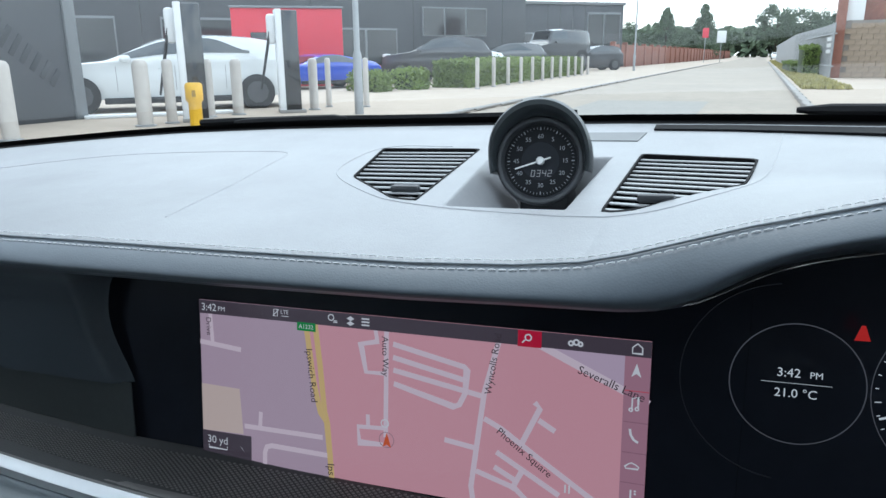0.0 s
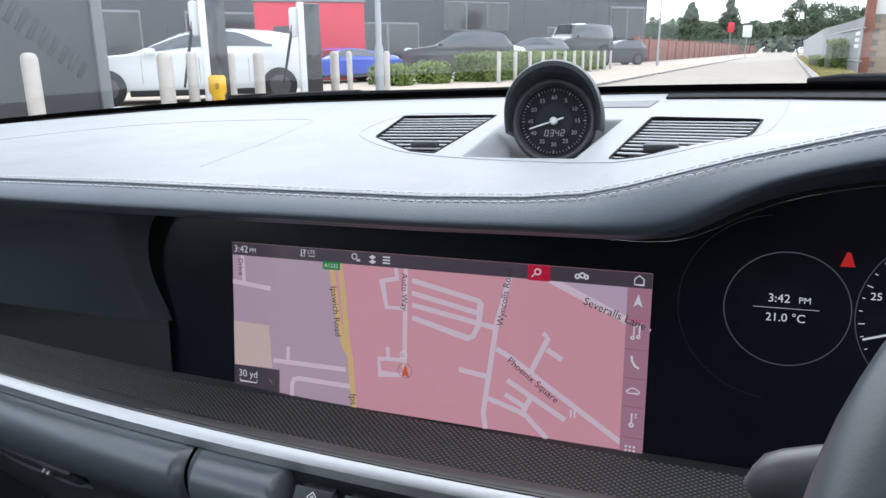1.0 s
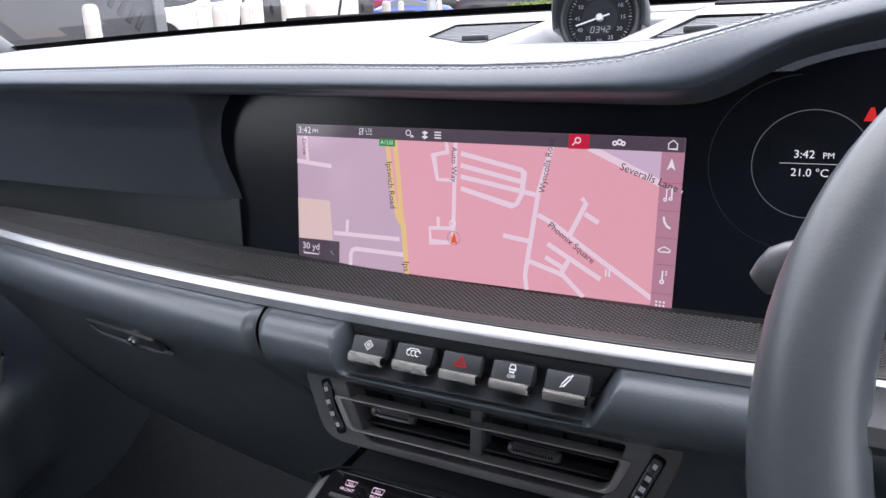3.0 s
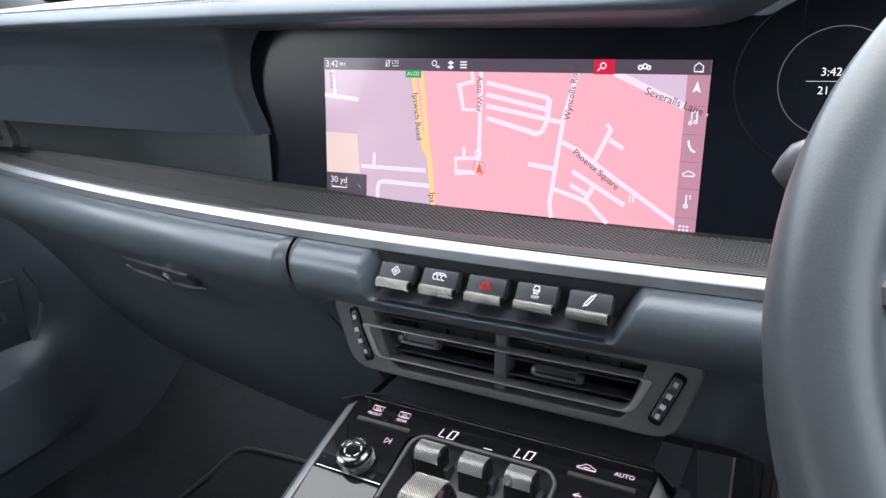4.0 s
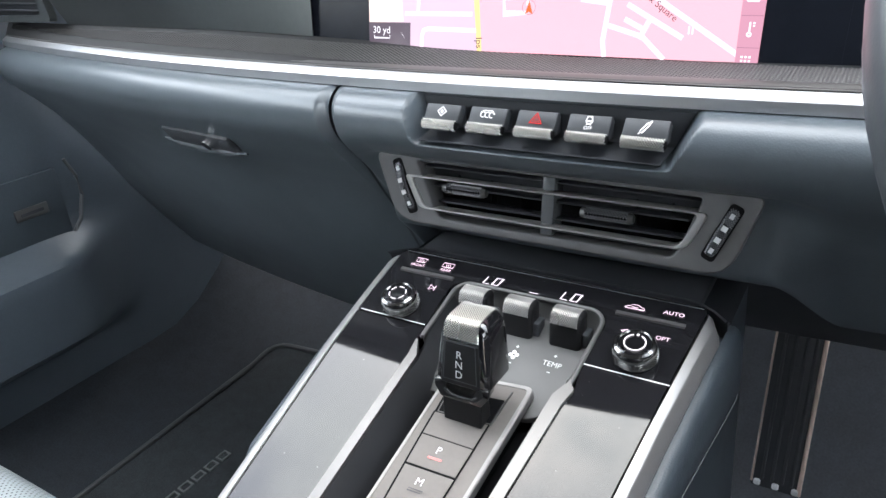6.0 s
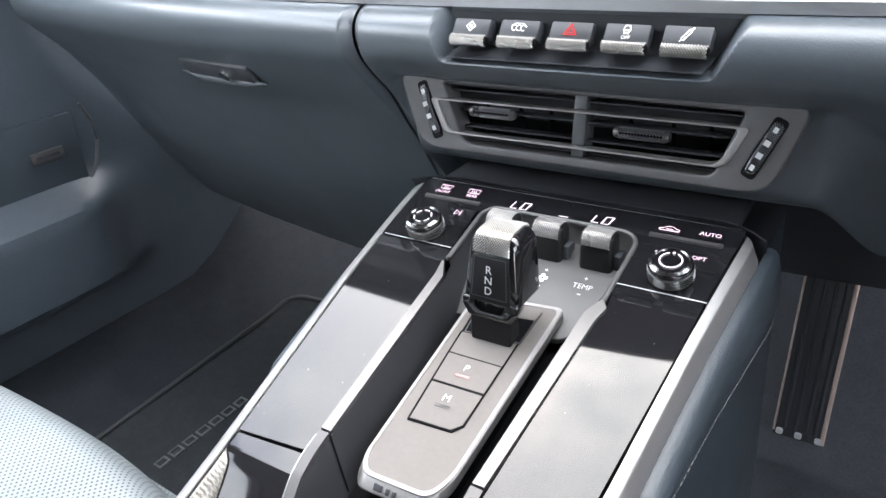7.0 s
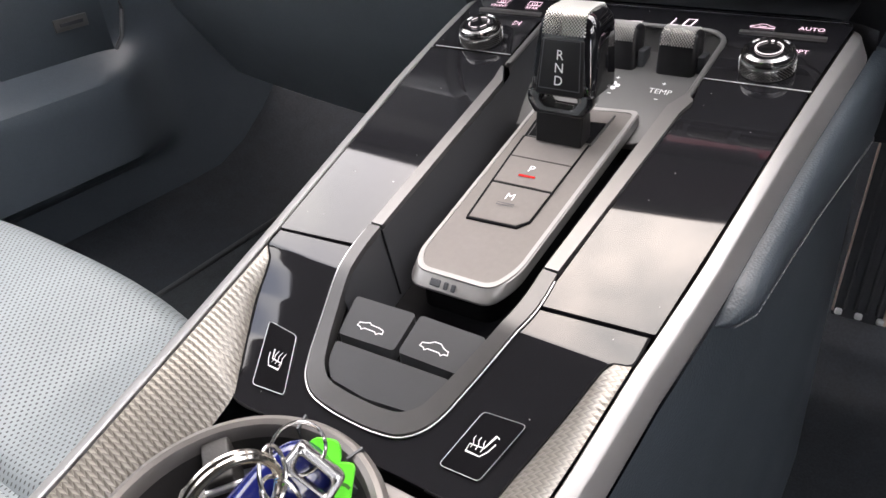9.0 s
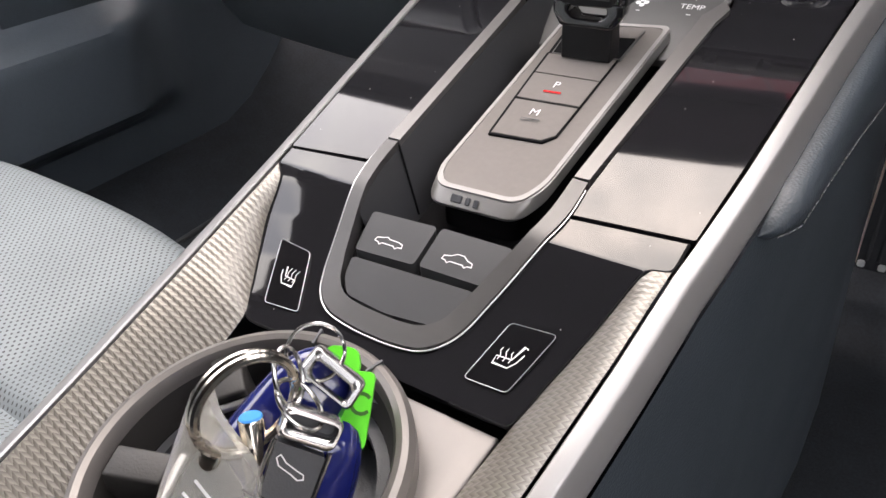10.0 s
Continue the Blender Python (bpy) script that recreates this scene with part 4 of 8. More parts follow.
part("road_sign", flat_poly([(0.256, 0.872), (0.302, 0.872), (0.302, 0.922), (0.256, 0.922)], scr(0.0013)), glow("sign_green", (0.02, 0.30, 0.06), PANEL_LIGHT), display, "green road sign", True)
INK = glow("map_ink", (0.06, 0.04, 0.05), PANEL_LIGHT)
PALE = glow("menu_white", (0.86, 0.82, 0.85), PANEL_LIGHT)


def lettering(body, u, v, size, turn=0, mat=None, width=1.0):
    part("lettering", text_mesh(body, size, sx @ Matrix.Translation((u * SW, v * SH, 0.0016)) @ Matrix.Rotation(radians(turn), 4, "Z"), width), mat or INK, display, flat=True)


lettering("Ipswich Road", 0.291, 0.61, 0.0060, -84)
lettering("Auto Way", 0.466, 0.775, 0.0054, -89)
lettering("Wyncolls Road", 0.700, 0.80, 0.0055, 82)
lettering("Phoenix Square", 0.767, 0.336, 0.0057, -36)
lettering("Severalls Lane", 0.930, 0.765, 0.0062, -19)
lettering("Drive", 0.026, 0.84, 0.0050, -88)
lettering("Ips", 0.337, 0.055, 0.0066, -86)
lettering("A1232", 0.279, 0.897, 0.0036, 0, PALE)
lettering("3:42", 0.028, 0.957, 0.0064, 0, PALE)
lettering("PM", 0.062, 0.953, 0.0040, 0, PALE)
lettering("LTE", 0.226, 0.972, 0.0034, 0, PALE)
lettering("30 yd", 0.042, 0.118, 0.0068, 0, PALE)


def mark(polys, mat=None, d=0.0016, closed=False, w=0.0006):
    part("symbol", join(*[line_strip(metres(p), w, sx @ Matrix.Translation((0, 0, d)), closed) for p in polys]), mat or PALE, display, flat=True)


def disc(u, v, r, a0=0, a1=360):
    return [(u + x / SW, v + y / SH) for x, y in arc(0, 0, r, a0, a1, 20)]


mark([[(0.018, 0.085), (0.018, 0.065), (0.068, 0.065), (0.068, 0.085)]])
mark([disc(0.769, 0.963, 0.0016), [(0.763, 0.950), (0.757, 0.932)]], w=0.0007)
mark([[(0.966, 0.935), (0.966, 0.965), (0.975, 0.985), (0.984, 0.965), (0.984, 0.935)]], closed=True)
mark([[(0.199, 0.945), (0.199, 0.985), (0.208, 0.985), (0.208, 0.945)]], closed=True, w=0.0004)
mark([[(0.196, 0.945), (0.212, 0.985)], [(0.218, 0.948), (0.236, 0.948)]], w=0.0004)
mark([disc(0.340, 0.968, 0.0017), [(0.345, 0.942), (0.355, 0.942)], [(0.346, 0.95), (0.354, 0.95)]], w=0.0006)
part("layers_symbol", join(*[flat_poly(metres([(0.377, v), (0.386, v - 0.014), (0.395, v), (0.386, v + 0.014)]), sx @ Matrix.Translation((0, 0, 0.0016))) for v in (0.972, 0.944)]), PALE, display, flat=True)
mark([[(0.412, v), (0.430, v)] for v in (0.978, 0.96, 0.942)], w=0.0009)
mark([disc(0.852, 0.955, 0.0011), disc(0.862, 0.962, 0.0013), disc(0.870, 0.955, 0.0010)], w=0.0009)
part("heading_symbol", flat_poly(metres([(0.975, 0.885), (0.966, 0.815), (0.975, 0.832), (0.984, 0.815)]), sx @ Matrix.Translation((0, 0, 0.0016))), PALE, display, flat=True)
part("compass_symbol", flat_poly(metres([(0.098, 0.125), (0.116, 0.065), (0.109, 0.093), (0.104, 0.105)]), sx @ Matrix.Translation((0, 0, 0.0016))), PALE, display, flat=True)
mark([[(0.970, 0.645), (0.970, 0.705), (0.981, 0.712), (0.981, 0.655)], disc(0.968, 0.645, 0.0008), disc(0.979, 0.652, 0.0008)], w=0.0007)
mark([[(0.968, 0.545), (0.970, 0.515), (0.976, 0.49), (0.984, 0.478)]], w=0.0012)
mark([[(0.962, 0.345), (0.968, 0.36), (0.974, 0.368), (0.982, 0.36), (0.988, 0.348), (0.986, 0.338), (0.964, 0.336)]], closed=True)
mark([[(0.975, 0.225), (0.975, 0.17)], disc(0.975, 0.158, 0.0010), [(0.981, 0.22), (0.985, 0.22)], [(0.981, 0.205), (0.985, 0.205)]], w=0.0009)
part("tiles_symbol", join(*[flat_poly(metres([(u - 0.0022, v - 0.006), (u + 0.0022, v - 0.006), (u + 0.0022, v + 0.006), (u - 0.0022, v + 0.006)]), sx @ Matrix.Translation((0, 0, 0.0016))) for u in (0.967, 0.975, 0.983) for v in (0.012, 0.034)]), PALE, display, flat=True)
mark([[(0.955, v), (1.0, v)] for v in (0.58, 0.42, 0.26, 0.085)], glow("menu_rule", (0.28, 0.13, 0.18), PANEL_LIGHT), 0.0014, w=0.0003)
mark([[(0.955, 0.742), (1.0, 0.742)]], glow("menu_rule_red", (0.72, 0.08, 0.12), PANEL_LIGHT), 0.0014, w=0.0004)
mark([disc(0.470, 0.289, 0.0045)], glow("position_ring", (0.40, 0.22, 0.26), PANEL_LIGHT), w=0.0004)
part("position_arrow", flat_poly(metres([(0.471, 0.335), (0.461, 0.245), (0.471, 0.262), (0.481, 0.245)]), sx @ Matrix.Translation((0, 0, 0.0018))), glow("arrow_orange", (0.80, 0.12, 0.03), PANEL_LIGHT), display, "orange arrow", True)
mark([disc(0.466, 0.385, 0.0022)], PALE, w=0.0007)
mark([[(0.851, 0.15), (0.851, 0.195)], [(0.859, 0.15), (0.859, 0.195)]], PALE, w=0.0008)

# instrument readouts under the same glass
CLU = axes((0.1725, 0.197, 0.8615), (1, 0.02, 0), (0, 0.12, 1))
info = thing("instrument_display", (0.17, 0.197, 0.83), "lit round instrument display with time and temperature", "instrument display")
ring_grey = glow("ring_grey", (0.07, 0.07, 0.08), 0.6)
part("dial_ring", line_strip(arc(0, 0, 0.0278, 0, 354, 60), 0.0005, CLU, True), ring_grey, info, "thin grey ring", True)
part("outer_ring", line_strip(arc(-0.004, 0, 0.0455, 95, 265, 40), 0.0003, CLU), glow("ring_dim", (0.014, 0.014, 0.017), 0.6), info, flat=True)
CW = glow("instrument_white", (0.9, 0.92, 0.95), PANEL_LIGHT)
part("time_readout", text_mesh("3:42", 0.0058, CLU @ Matrix.Translation((-0.0032, 0.0050, 0))), CW, info, flat=True)
part("time_suffix", text_mesh("PM", 0.0043, CLU @ Matrix.Translation((0.0080, 0.0046, 0))), CW, info, flat=True)
part("temperature_readout", text_mesh("21.0 °C", 0.0057, CLU @ Matrix.Translation((0.0, -0.0044, 0))), CW, info, flat=True)
part("rule", line_strip([(-0.0145, 0.0004), (0.0145, 0.0004)], 0.0002, CLU), CW, info, flat=True)
part("belt_warning", flat_poly([(0.0215, 0.0222), (0.0278, 0.0222), (0.0256, 0.0290), (0.0240, 0.0290)], CLU), LIT_RED, info, "red lit warning symbol", True)
tacho = thing("rev_counter", (0.245, 0.197, 0.83), "lit round rev counter with white ticks", "instrument")
TC = axes((0.2425, 0.1965, 0.862), (1, 0.02, 0), (0, 0.12, 1))
part("dial_ring", line_strip(arc(0, 0, 0.0410, 0, 354, 60), 0.0004, TC, True), ring_grey, tacho, flat=True)
for i in range(28):
    a = radians(240 - 9 * i)
    part("tick", line_strip([(0.0396 * math.cos(a), 0.0396 * math.sin(a)), ((0.0382 if i % 3 else 0.0370) * math.cos(a), (0.0382 if i % 3 else 0.0370) * math.sin(a))], 0.0004, TC), CW, tacho, flat=True)
part("figure", text_mesh("25", 0.0050, TC @ Matrix.Translation((-0.0330, 0.0090, 0))), CW, tacho, flat=True)
part("needle", line_strip([(-0.005, -0.001), (-0.0372, -0.0115)], 0.0010, TC), CW, tacho, flat=True)

# ---- the centre console ----
def con_z(x, y):
    """Height of the console's top, falling towards the rear."""
    return lerp(y, (-0.40, -0.20, -0.157, -0.14, -0.126, -0.110, -0.098, -0.092, -0.083, 0.0, 0.08, 0.14, 0.2), (0.515, 0.541, 0.5525, 0.5585, 0.5650, 0.5745, 0.5822, 0.5855, 0.588, 0.6105, 0.6322, 0.646, 0.652))


def rail_z(y):
    return 0.5895 + 0.26 * (y + 0.083) if y < 0.08 else 0.6319 + (y - 0.08) * 0.235


def rail_x(y, s=-1):
    if s > 0:
        return lerp(y, (-0.45, -0.25, -0.1726, -0.128, -0.09, -0.0794, -0.0449, 0.0, 0.0424, 0.072, 0.1349), (0.062, 0.0740, 0.0803, 0.0845, 0.0872, 0.0886, 0.0922, 0.0953, 0.0985, 0.1014, 0.1073))
    return lerp(y, (-0.45, -0.25, -0.2, -0.15, -0.09, 0.036, 0.10, 0.138), (0.070, 0.0735, 0.0765, 0.0805, 0.0862, 0.1010, 0.1055, 0.1075))


SIDE_LEATHER = leather("side_leather", (0.048, 0.060, 0.072), 0.42, 0.25)
console = thing("centre_console", (0, 0, 0.25), "gloss black centre console with satin rails and carbon trim", "console")

# body and side pads
for s in (-1, 1):
    ys = span(-0.45, 0.10, 44) + span(0.104, 0.139, 16)
    prof = ((0.0, -0.012), (0.0001, -0.0007), (0.0006, 0.0), (0.0050, -0.0010), (0.0057, -0.0015), (0.0061, -0.0022), (0.0098, -0.0088), (0.0100, -0.0105), (0.0094, -0.0120), (0.0078, -0.0124))
    part("rail", sheet(ys, list(range(10)), lambda y, v, s=s: (s * (rail_x(y, s) + prof[v][0] * (1 - 0.85 * smooth(0.118, 0.138, y)) - 0.004 * smooth(0.124, 0.138, y) ** 2), y - 0.002 * smooth(0.13, 0.139, y), rail_z(y) + prof[v][1] - 0.0035 * smooth(0.122, 0.138, y))), RAIL_SATIN, console, "satin aluminium rail")
    part("side_panel", sheet(span(-0.45, 0.20, 30), span(0, 1, 8), lambda y, v, s=s: (s * (rail_x(y, s) + 0.0095 + 0.012 * v), y, rail_z(min(y, 0.14)) - 0.0155 - 0.34 * v)), SIDE_LEATHER, console)


def knee_bolster(s):
    ys = span(-0.050, 0.166, 60)

    def at(y, v):
        ends = math.sqrt(max(0.0, min(1, (y + 0.050) / 0.018, (0.166 - y) / 0.030)))
        deep = 0.026 + 0.26 * (y + 0.035)
        top = rail_z(min(y, 0.14)) - 0.011
        mid, half = top - (deep - 0.011) / 2, (deep - 0.011) / 2 * ends
        a = radians(95 - 190 * v)
        swell = max(0.0, math.cos(a)) ** 0.6
        return (s * (rail_x(min(y, 0.138), s) + 0.0098 + 0.0100 * swell * ends), y, mid + half * math.sin(a))
    part("side_bolster", sheet(ys, span(0, 1, 18), at), SIDE_LEATHER, console, "dark leather side bolster")
    st = bmesh.new()
    for row in (0.70, 0.765):
        y = -0.044
        while y < 0.155:
            p, q = Vector(at(y, row)), Vector(at(y + 0.0032, row))
            off = Vector((s * 0.0005, 0, 0))
            join(st, tube([p + off, q + off], 0.00032, 4))
            y += 0.0046
    part("stitching", st, surface("grey_thread", (0.24, 0.245, 0.25), 0.7) if s > 0 else bpy.data.materials["grey_thread"], console, "pale double stitched edge")["kind"] = "stuff"


knee_bolster(1)
knee_bolster(-1)
part("front_edge", sheet(span(-0.1175, 0.1175, 30), span(0, 1, 5), lambda x, v: (x, 0.137 + 0.012 * math.sin(v * 1.5) - 0.02 * (max(0, abs(x) - 0.09) / 0.03) ** 2, 0.6455 - 0.02 * v * v)), SOFT_BLACK, console)
part("front_tray", box((0, 0.172, 0.640), (0.20, 0.075, 0.006), 0.002), BLACK_PLASTIC, console)

# glossy panels
edge = lambda y, s=-1: rail_x(y, s) - 0.0008
front = round_poly([(-edge(0.133), 0.1335), (edge(0.133, 1), 0.1335), (edge(0.0705, 1), 0.0705), (0.0535, 0.0705), (0.0548, 0.1055), (0.0485, 0.1130), (-0.0470, 0.1130), (-0.0530, 0.1060), (-0.0500, 0.0690), (-edge(0.0685), 0.0685)], [0.006, 0.006, 0.0005, 0.0005, 0.004, 0.004, 0.004, 0.004, 0.0005, 0.0005], 4)
part("climate_panel", plate(front, 0.0005, -0.012, con_z, 0.0006, (0.08,)), DUSTY_BLACK, console, "gloss black climate panel")
part("panel_line", line_strip([(-0.1005, 0.0), (-0.0505, 0.0)], 0.0007, axes((0, 0.0688, con_z(0, 0.0688) + 0.0008), (1, 0, 0), (0, 1, 0.26))), SATIN, console, flat=True)
part("panel_line", line_strip([(0.0540, 0.0), (0.1015, 0.0)], 0.0007, axes((0, 0.0700, con_z(0, 0.0700) + 0.0008), (1, 0, 0), (0, 1, 0.26))), SATIN, console, flat=True)
part("panel_line", line_strip([(-0.1035, 0.0), (0.1035, 0.0)], 0.0005, axes((0, 0.1312, con_z(0, 0.1312) + 0.0009), (1, 0, 0), (0, 1, 0.26))), SATIN, console, flat=True)
left = [(-edge(0.0672), 0.0672), (-0.0500, 0.0672), (-0.0492, 0.0480), (-0.0460, 0.0410), (-0.0445, -0.0780), (-edge(-0.081), -0.0820)]
part("lid_panel", plate(round_poly(left, 0.0008, 2), 0.0005, -0.010, con_z, 0.0006), DUSTY_BLACK, console, "gloss black lid with sky reflections")
right = [(edge(0.0692, 1), 0.0692), (0.0535, 0.0692), (0.0560, 0.0480), (0.0530, 0.0400), (0.0455, -0.0785), (edge(-0.076, 1), -0.0755)]
part("lid_panel", plate(round_poly(right, 0.0008, 2), 0.0005, -0.010, con_z, 0.0006), DUSTY_BLACK, console, "gloss black lid with sky reflections")

# rear panel, cut round the switch pack


def curve(pts, n=5):
    """A smooth line through 2D points."""
    out = []
    P = [Vector(p) for p in pts]
    for i in range(len(P) - 1):
        p0, p1, p2, p3 = P[max(0, i - 1)], P[i], P[i + 1], P[min(len(P) - 1, i + 2)]
        for j in range(n):
            f = j / n
            q = 0.5 * ((2 * p1) + (p2 - p0) * f + (2 * p0 - 5 * p1 + 4 * p2 - p3) * f * f + (3 * p1 - p0 - 3 * p2 + p3) * f ** 3)
            out.append((q.x, q.y))
    return out + [tuple(P[-1])]


OUT_L = [(-0.0860, -0.0835), (-0.0852, -0.0915), (-0.0825, -0.0945), (-0.0790, -0.0975), (-0.0764, -0.1040), (-0.0734, -0.1138), (-0.0666, -0.1268), (-0.0600, -0.1376), (-0.0520, -0.1500), (-0.0300, -0.1500), (-0.0150, -0.1490), (0.001, -0.1485)]
IN_L = [(-0.0440, -0.0800), (-0.0410, -0.0950), (-0.0345, -0.1180), (-0.0322, -0.1250), (-0.0285, -0.1315), (-0.0215, -0.1365), (-0.0110, -0.1385), (0.001, -0.1390)]
OUT_R = [(0.0868, -0.0775), (0.0864, -0.0880), (0.0846, -0.0904), (0.0800, -0.0915), (0.0775, -0.0948), (0.0714, -0.1133), (0.0655, -0.1300), (0.0612, -0.1454), (0.0560, -0.1475), (0.0300, -0.1478), (0.001, -0.1485)]
IN_R = [(0.0455, -0.0805), (0.0425, -0.0950), (0.0345, -0.1180), (0.0318, -0.1250), (0.0275, -0.1318), (0.0205, -0.1368), (0.0110, -0.1386), (0.001, -0.1390)]
for oo, ii in ((OUT_L, IN_L), (OUT_R, IN_R)):
    co, ci = curve(oo, 6), curve(ii, 6)

    def strip_at(t, v, co=co, ci=ci):
        r = path_at(co, t).lerp(path_at(ci, t), v)
        return (r.x, r.y, con_z(r.x, r.y) + 0.0004)
    part("rear_panel", sheet(span(0, 1, 90), span(0, 1, 16), strip_at, 0.004), DUSTY_BLACK, console, "gloss black rear panel")
    part("panel_edge", tube([(*path_at(co, t), con_z(*path_at(co, t)) + 0.0002) for t in span(0.0, 0.72, 50)], 0.0006, 6), DEEP_BLACK, console)


def carbon_wing(s):
    edge_line = OUT_R if s > 0 else OUT_L
    ys = [-y for _, y in edge_line[1:-3]] + [0.20, 0.30, 0.42]
    xs = [abs(x) for x, _ in edge_line[1:-3]] + [0.0505, 0.0480, 0.0460]
    first = -ys[0] - 0.0005

    def at(t, v):
        y = first + (-0.40 - first) * t ** 1.6
        outer = Vector((s * (rail_x(y, s) - 0.0012), y, rail_z(y) - 0.0012))
        xi = min(lerp(-y, ys, xs) + 0.0006, rail_x(y, s) - 0.0014)
        inner = Vector((s * xi, y, con_z(0, y) + 0.0006 - 0.004 * smooth(0.15, 0.2, -y)))
        p = outer.lerp(inner, v)
        p.z += 0.0022 * math.sin(v * math.pi) ** 0.7 * smooth(0.0, 0.02, first - y)
        return p
    part("carbon_wing", sheet(span(0, 1, 70), span(0, 1, 12), at), CARBON, console, "woven carbon-look corner trim")


carbon_wing(1)
carbon_wing(-1)

# the well and its satin borders
part("well_floor", sheet(span(-0.052, 0.056, 4), span(-0.137, 0.108, 12), lambda x, y: (x, y, con_z(x, y) - 0.030)), DEEP_BLACK, console)


WELL_BLACK = surface("well_black", (0.030, 0.031, 0.034), 0.40, relief=0.15, relief_scale=1500)


def well_wall(pts):
    return sheet(list(range(len(pts))), [0, 1], lambda i, v: (pts[i][0] * (1 - 0.26 * v), pts[i][1], con_z(0, pts[i][1]) - 0.0005 - 0.03 * v))


for wall in ([(-0.0465, 0.1), (-0.0470, 0.072), (-0.0405, 0.046), (-0.0385, -0.075), (-0.0355, -0.0930), (-0.0330, -0.1010)], [(0.0500, 0.06), (0.0465, 0.044), (0.0390, -0.072), (0.0370, -0.0930), (0.0345, -0.1010)]):
    part("well_wall", well_wall(wall), WELL_BLACK, console, "satin black side of the well")
part("wall_joint", tube([(-0.0384, -0.0668, con_z(0, -0.0668) + 0.0006), (-0.0290, -0.0700, con_z(0, -0.068) - 0.0285)], 0.0005, 6), DEEP_BLACK, console)
bl_o = [(-0.0470, 0.0450), (-0.0488, 0.0560), (-0.0475, 0.0560), (-0.0412, 0.0440), (-0.0385, -0.0660), (-0.0445, -0.0660)]
part("well_border", plate(bl_o, 0.0022, -0.006, con_z, 0.0008), SATIN_DARK, console, "dark satin border")
br_o = [(0.0462, 0.0440), (0.0518, 0.0560), (0.0560, 0.0500), (0.0535, 0.0400), (0.0452, -0.0630), (0.0393, -0.0630)]
part("well_border", plate(br_o, 0.0022, -0.006, con_z, 0.0008), SATIN_DARK, console, "dark satin border")
uo = curve([(-0.0445, -0.0672)] + IN_L[:-1] + IN_R[::-1] + [(0.0452, -0.0642)], 5)
ui = curve([(-0.0385, -0.0672), (-0.0378, -0.0800), (-0.0350, -0.0950), (-0.0290, -0.1140), (-0.0268, -0.1195), (-0.0235, -0.1260), (-0.0175, -0.1303), (-0.0090, -0.1316), (0.001, -0.1319), (0.0090, -0.1317), (0.0165, -0.1304), (0.0225, -0.1262), (0.0262, -0.1195), (0.0286, -0.1140), (0.0362, -0.0950), (0.0390, -0.0805), (0.0393, -0.0642)], 5)


def u_border(outer, inner, h, mat, name, label=""):
    bm = bmesh.new()
    rows = [[bm.verts.new((x, y, con_z(x, y) + dz)) for x, y in poly] for poly, dz in ((outer, 0.0), (outer, h), (inner, h + 0.0004), (inner, -0.012))]
    for a, b in zip(rows, rows[1:]):
        for i in range(len(outer) - 1):
            bm.faces.new((a[i], a[i + 1], b[i + 1], b[i]))
    part(name, bm, mat, console, label)


u_border(uo, ui, 0.0020, surface("surround_satin", (0.082, 0.080, 0.079), 0.40, 0.5), "switch_surround", "dark satin surround")
part("surround_line", tube([(x * 1.012, y - 0.0006, con_z(x, y) + 0.0009) for x, y in uo[1:-1]], 0.0003, 6), SATIN, console)

# roof switches and the blank below them
SWITCH_GREY = surface("switch_grey", (0.040, 0.041, 0.043), 0.36, relief=0.04, relief_scale=2500)
pack = thing("roof_switch_pack", (0.0, -0.112, 0.555), "dark grey roof switches with white car symbols", "switch pack")
lift = lambda x, y: 0.5805 + 0.52 * (y + 0.096)
bed = curve([(-0.0345, -0.0962)] + [(x * 0.985, y + 0.0006) for x, y in IN_L[2:-1]] + [(x * 0.985, y + 0.0006) for x, y in IN_R[-1:1:-1]] + [(0.0360, -0.0950)], 4)
part("switch_bed", plate(bed, -0.0050, -0.0120, lift, 0), DEEP_BLACK, pack)
for poly, nm, r in (([(-0.0284, -0.0980), (0.0012, -0.0967), (0.0004, -0.1118), (-0.0264, -0.1134)], "roof_switch", 0.0018), ([(0.0032, -0.0965), (0.0331, -0.0961), (0.0296, -0.1110), (0.0024, -0.1116)], "roof_switch", 0.0018), ([(-0.0256, -0.1160), (0.0280, -0.1136), (0.0262, -0.1215), (0.0200, -0.1282), (0.0, -0.1302), (-0.0182, -0.1290), (-0.0238, -0.1235)], "blank_key", 0.0022)):
    part(nm, plate(round_poly(poly, r, 4), 0.0010, -0.012, lift, 0.0011), SWITCH_GREY, pack)
for cx, cy, top in ((-0.0140, -0.1070, False), (0.0158, -0.1055, True)):
    f = axes((cx, cy, lift(cx, cy) + 0.0013), (1, 0.03, 0), (0, 1, 0.52))
    body = [(-0.0062, -0.0012), (-0.0058, 0.0002), (-0.0030, 0.0008), (-0.0010, 0.0020), (0.0018, 0.0020), (0.0038, 0.0006), (0.0060, 0.0), (0.0062, -0.0014), (0.0046, -0.0015), (0.0036, -0.0023), (0.0026, -0.0015), (-0.0026, -0.0015), (-0.0036, -0.0023), (-0.0046, -0.0015)]
    if not top:
        body[3:5] = [(-0.0014, 0.0014), (-0.0002, 0.0007)]
    part("car_symbol", line_strip(body, 0.0004, f, True), WHITE_INK, pack, flat=True)

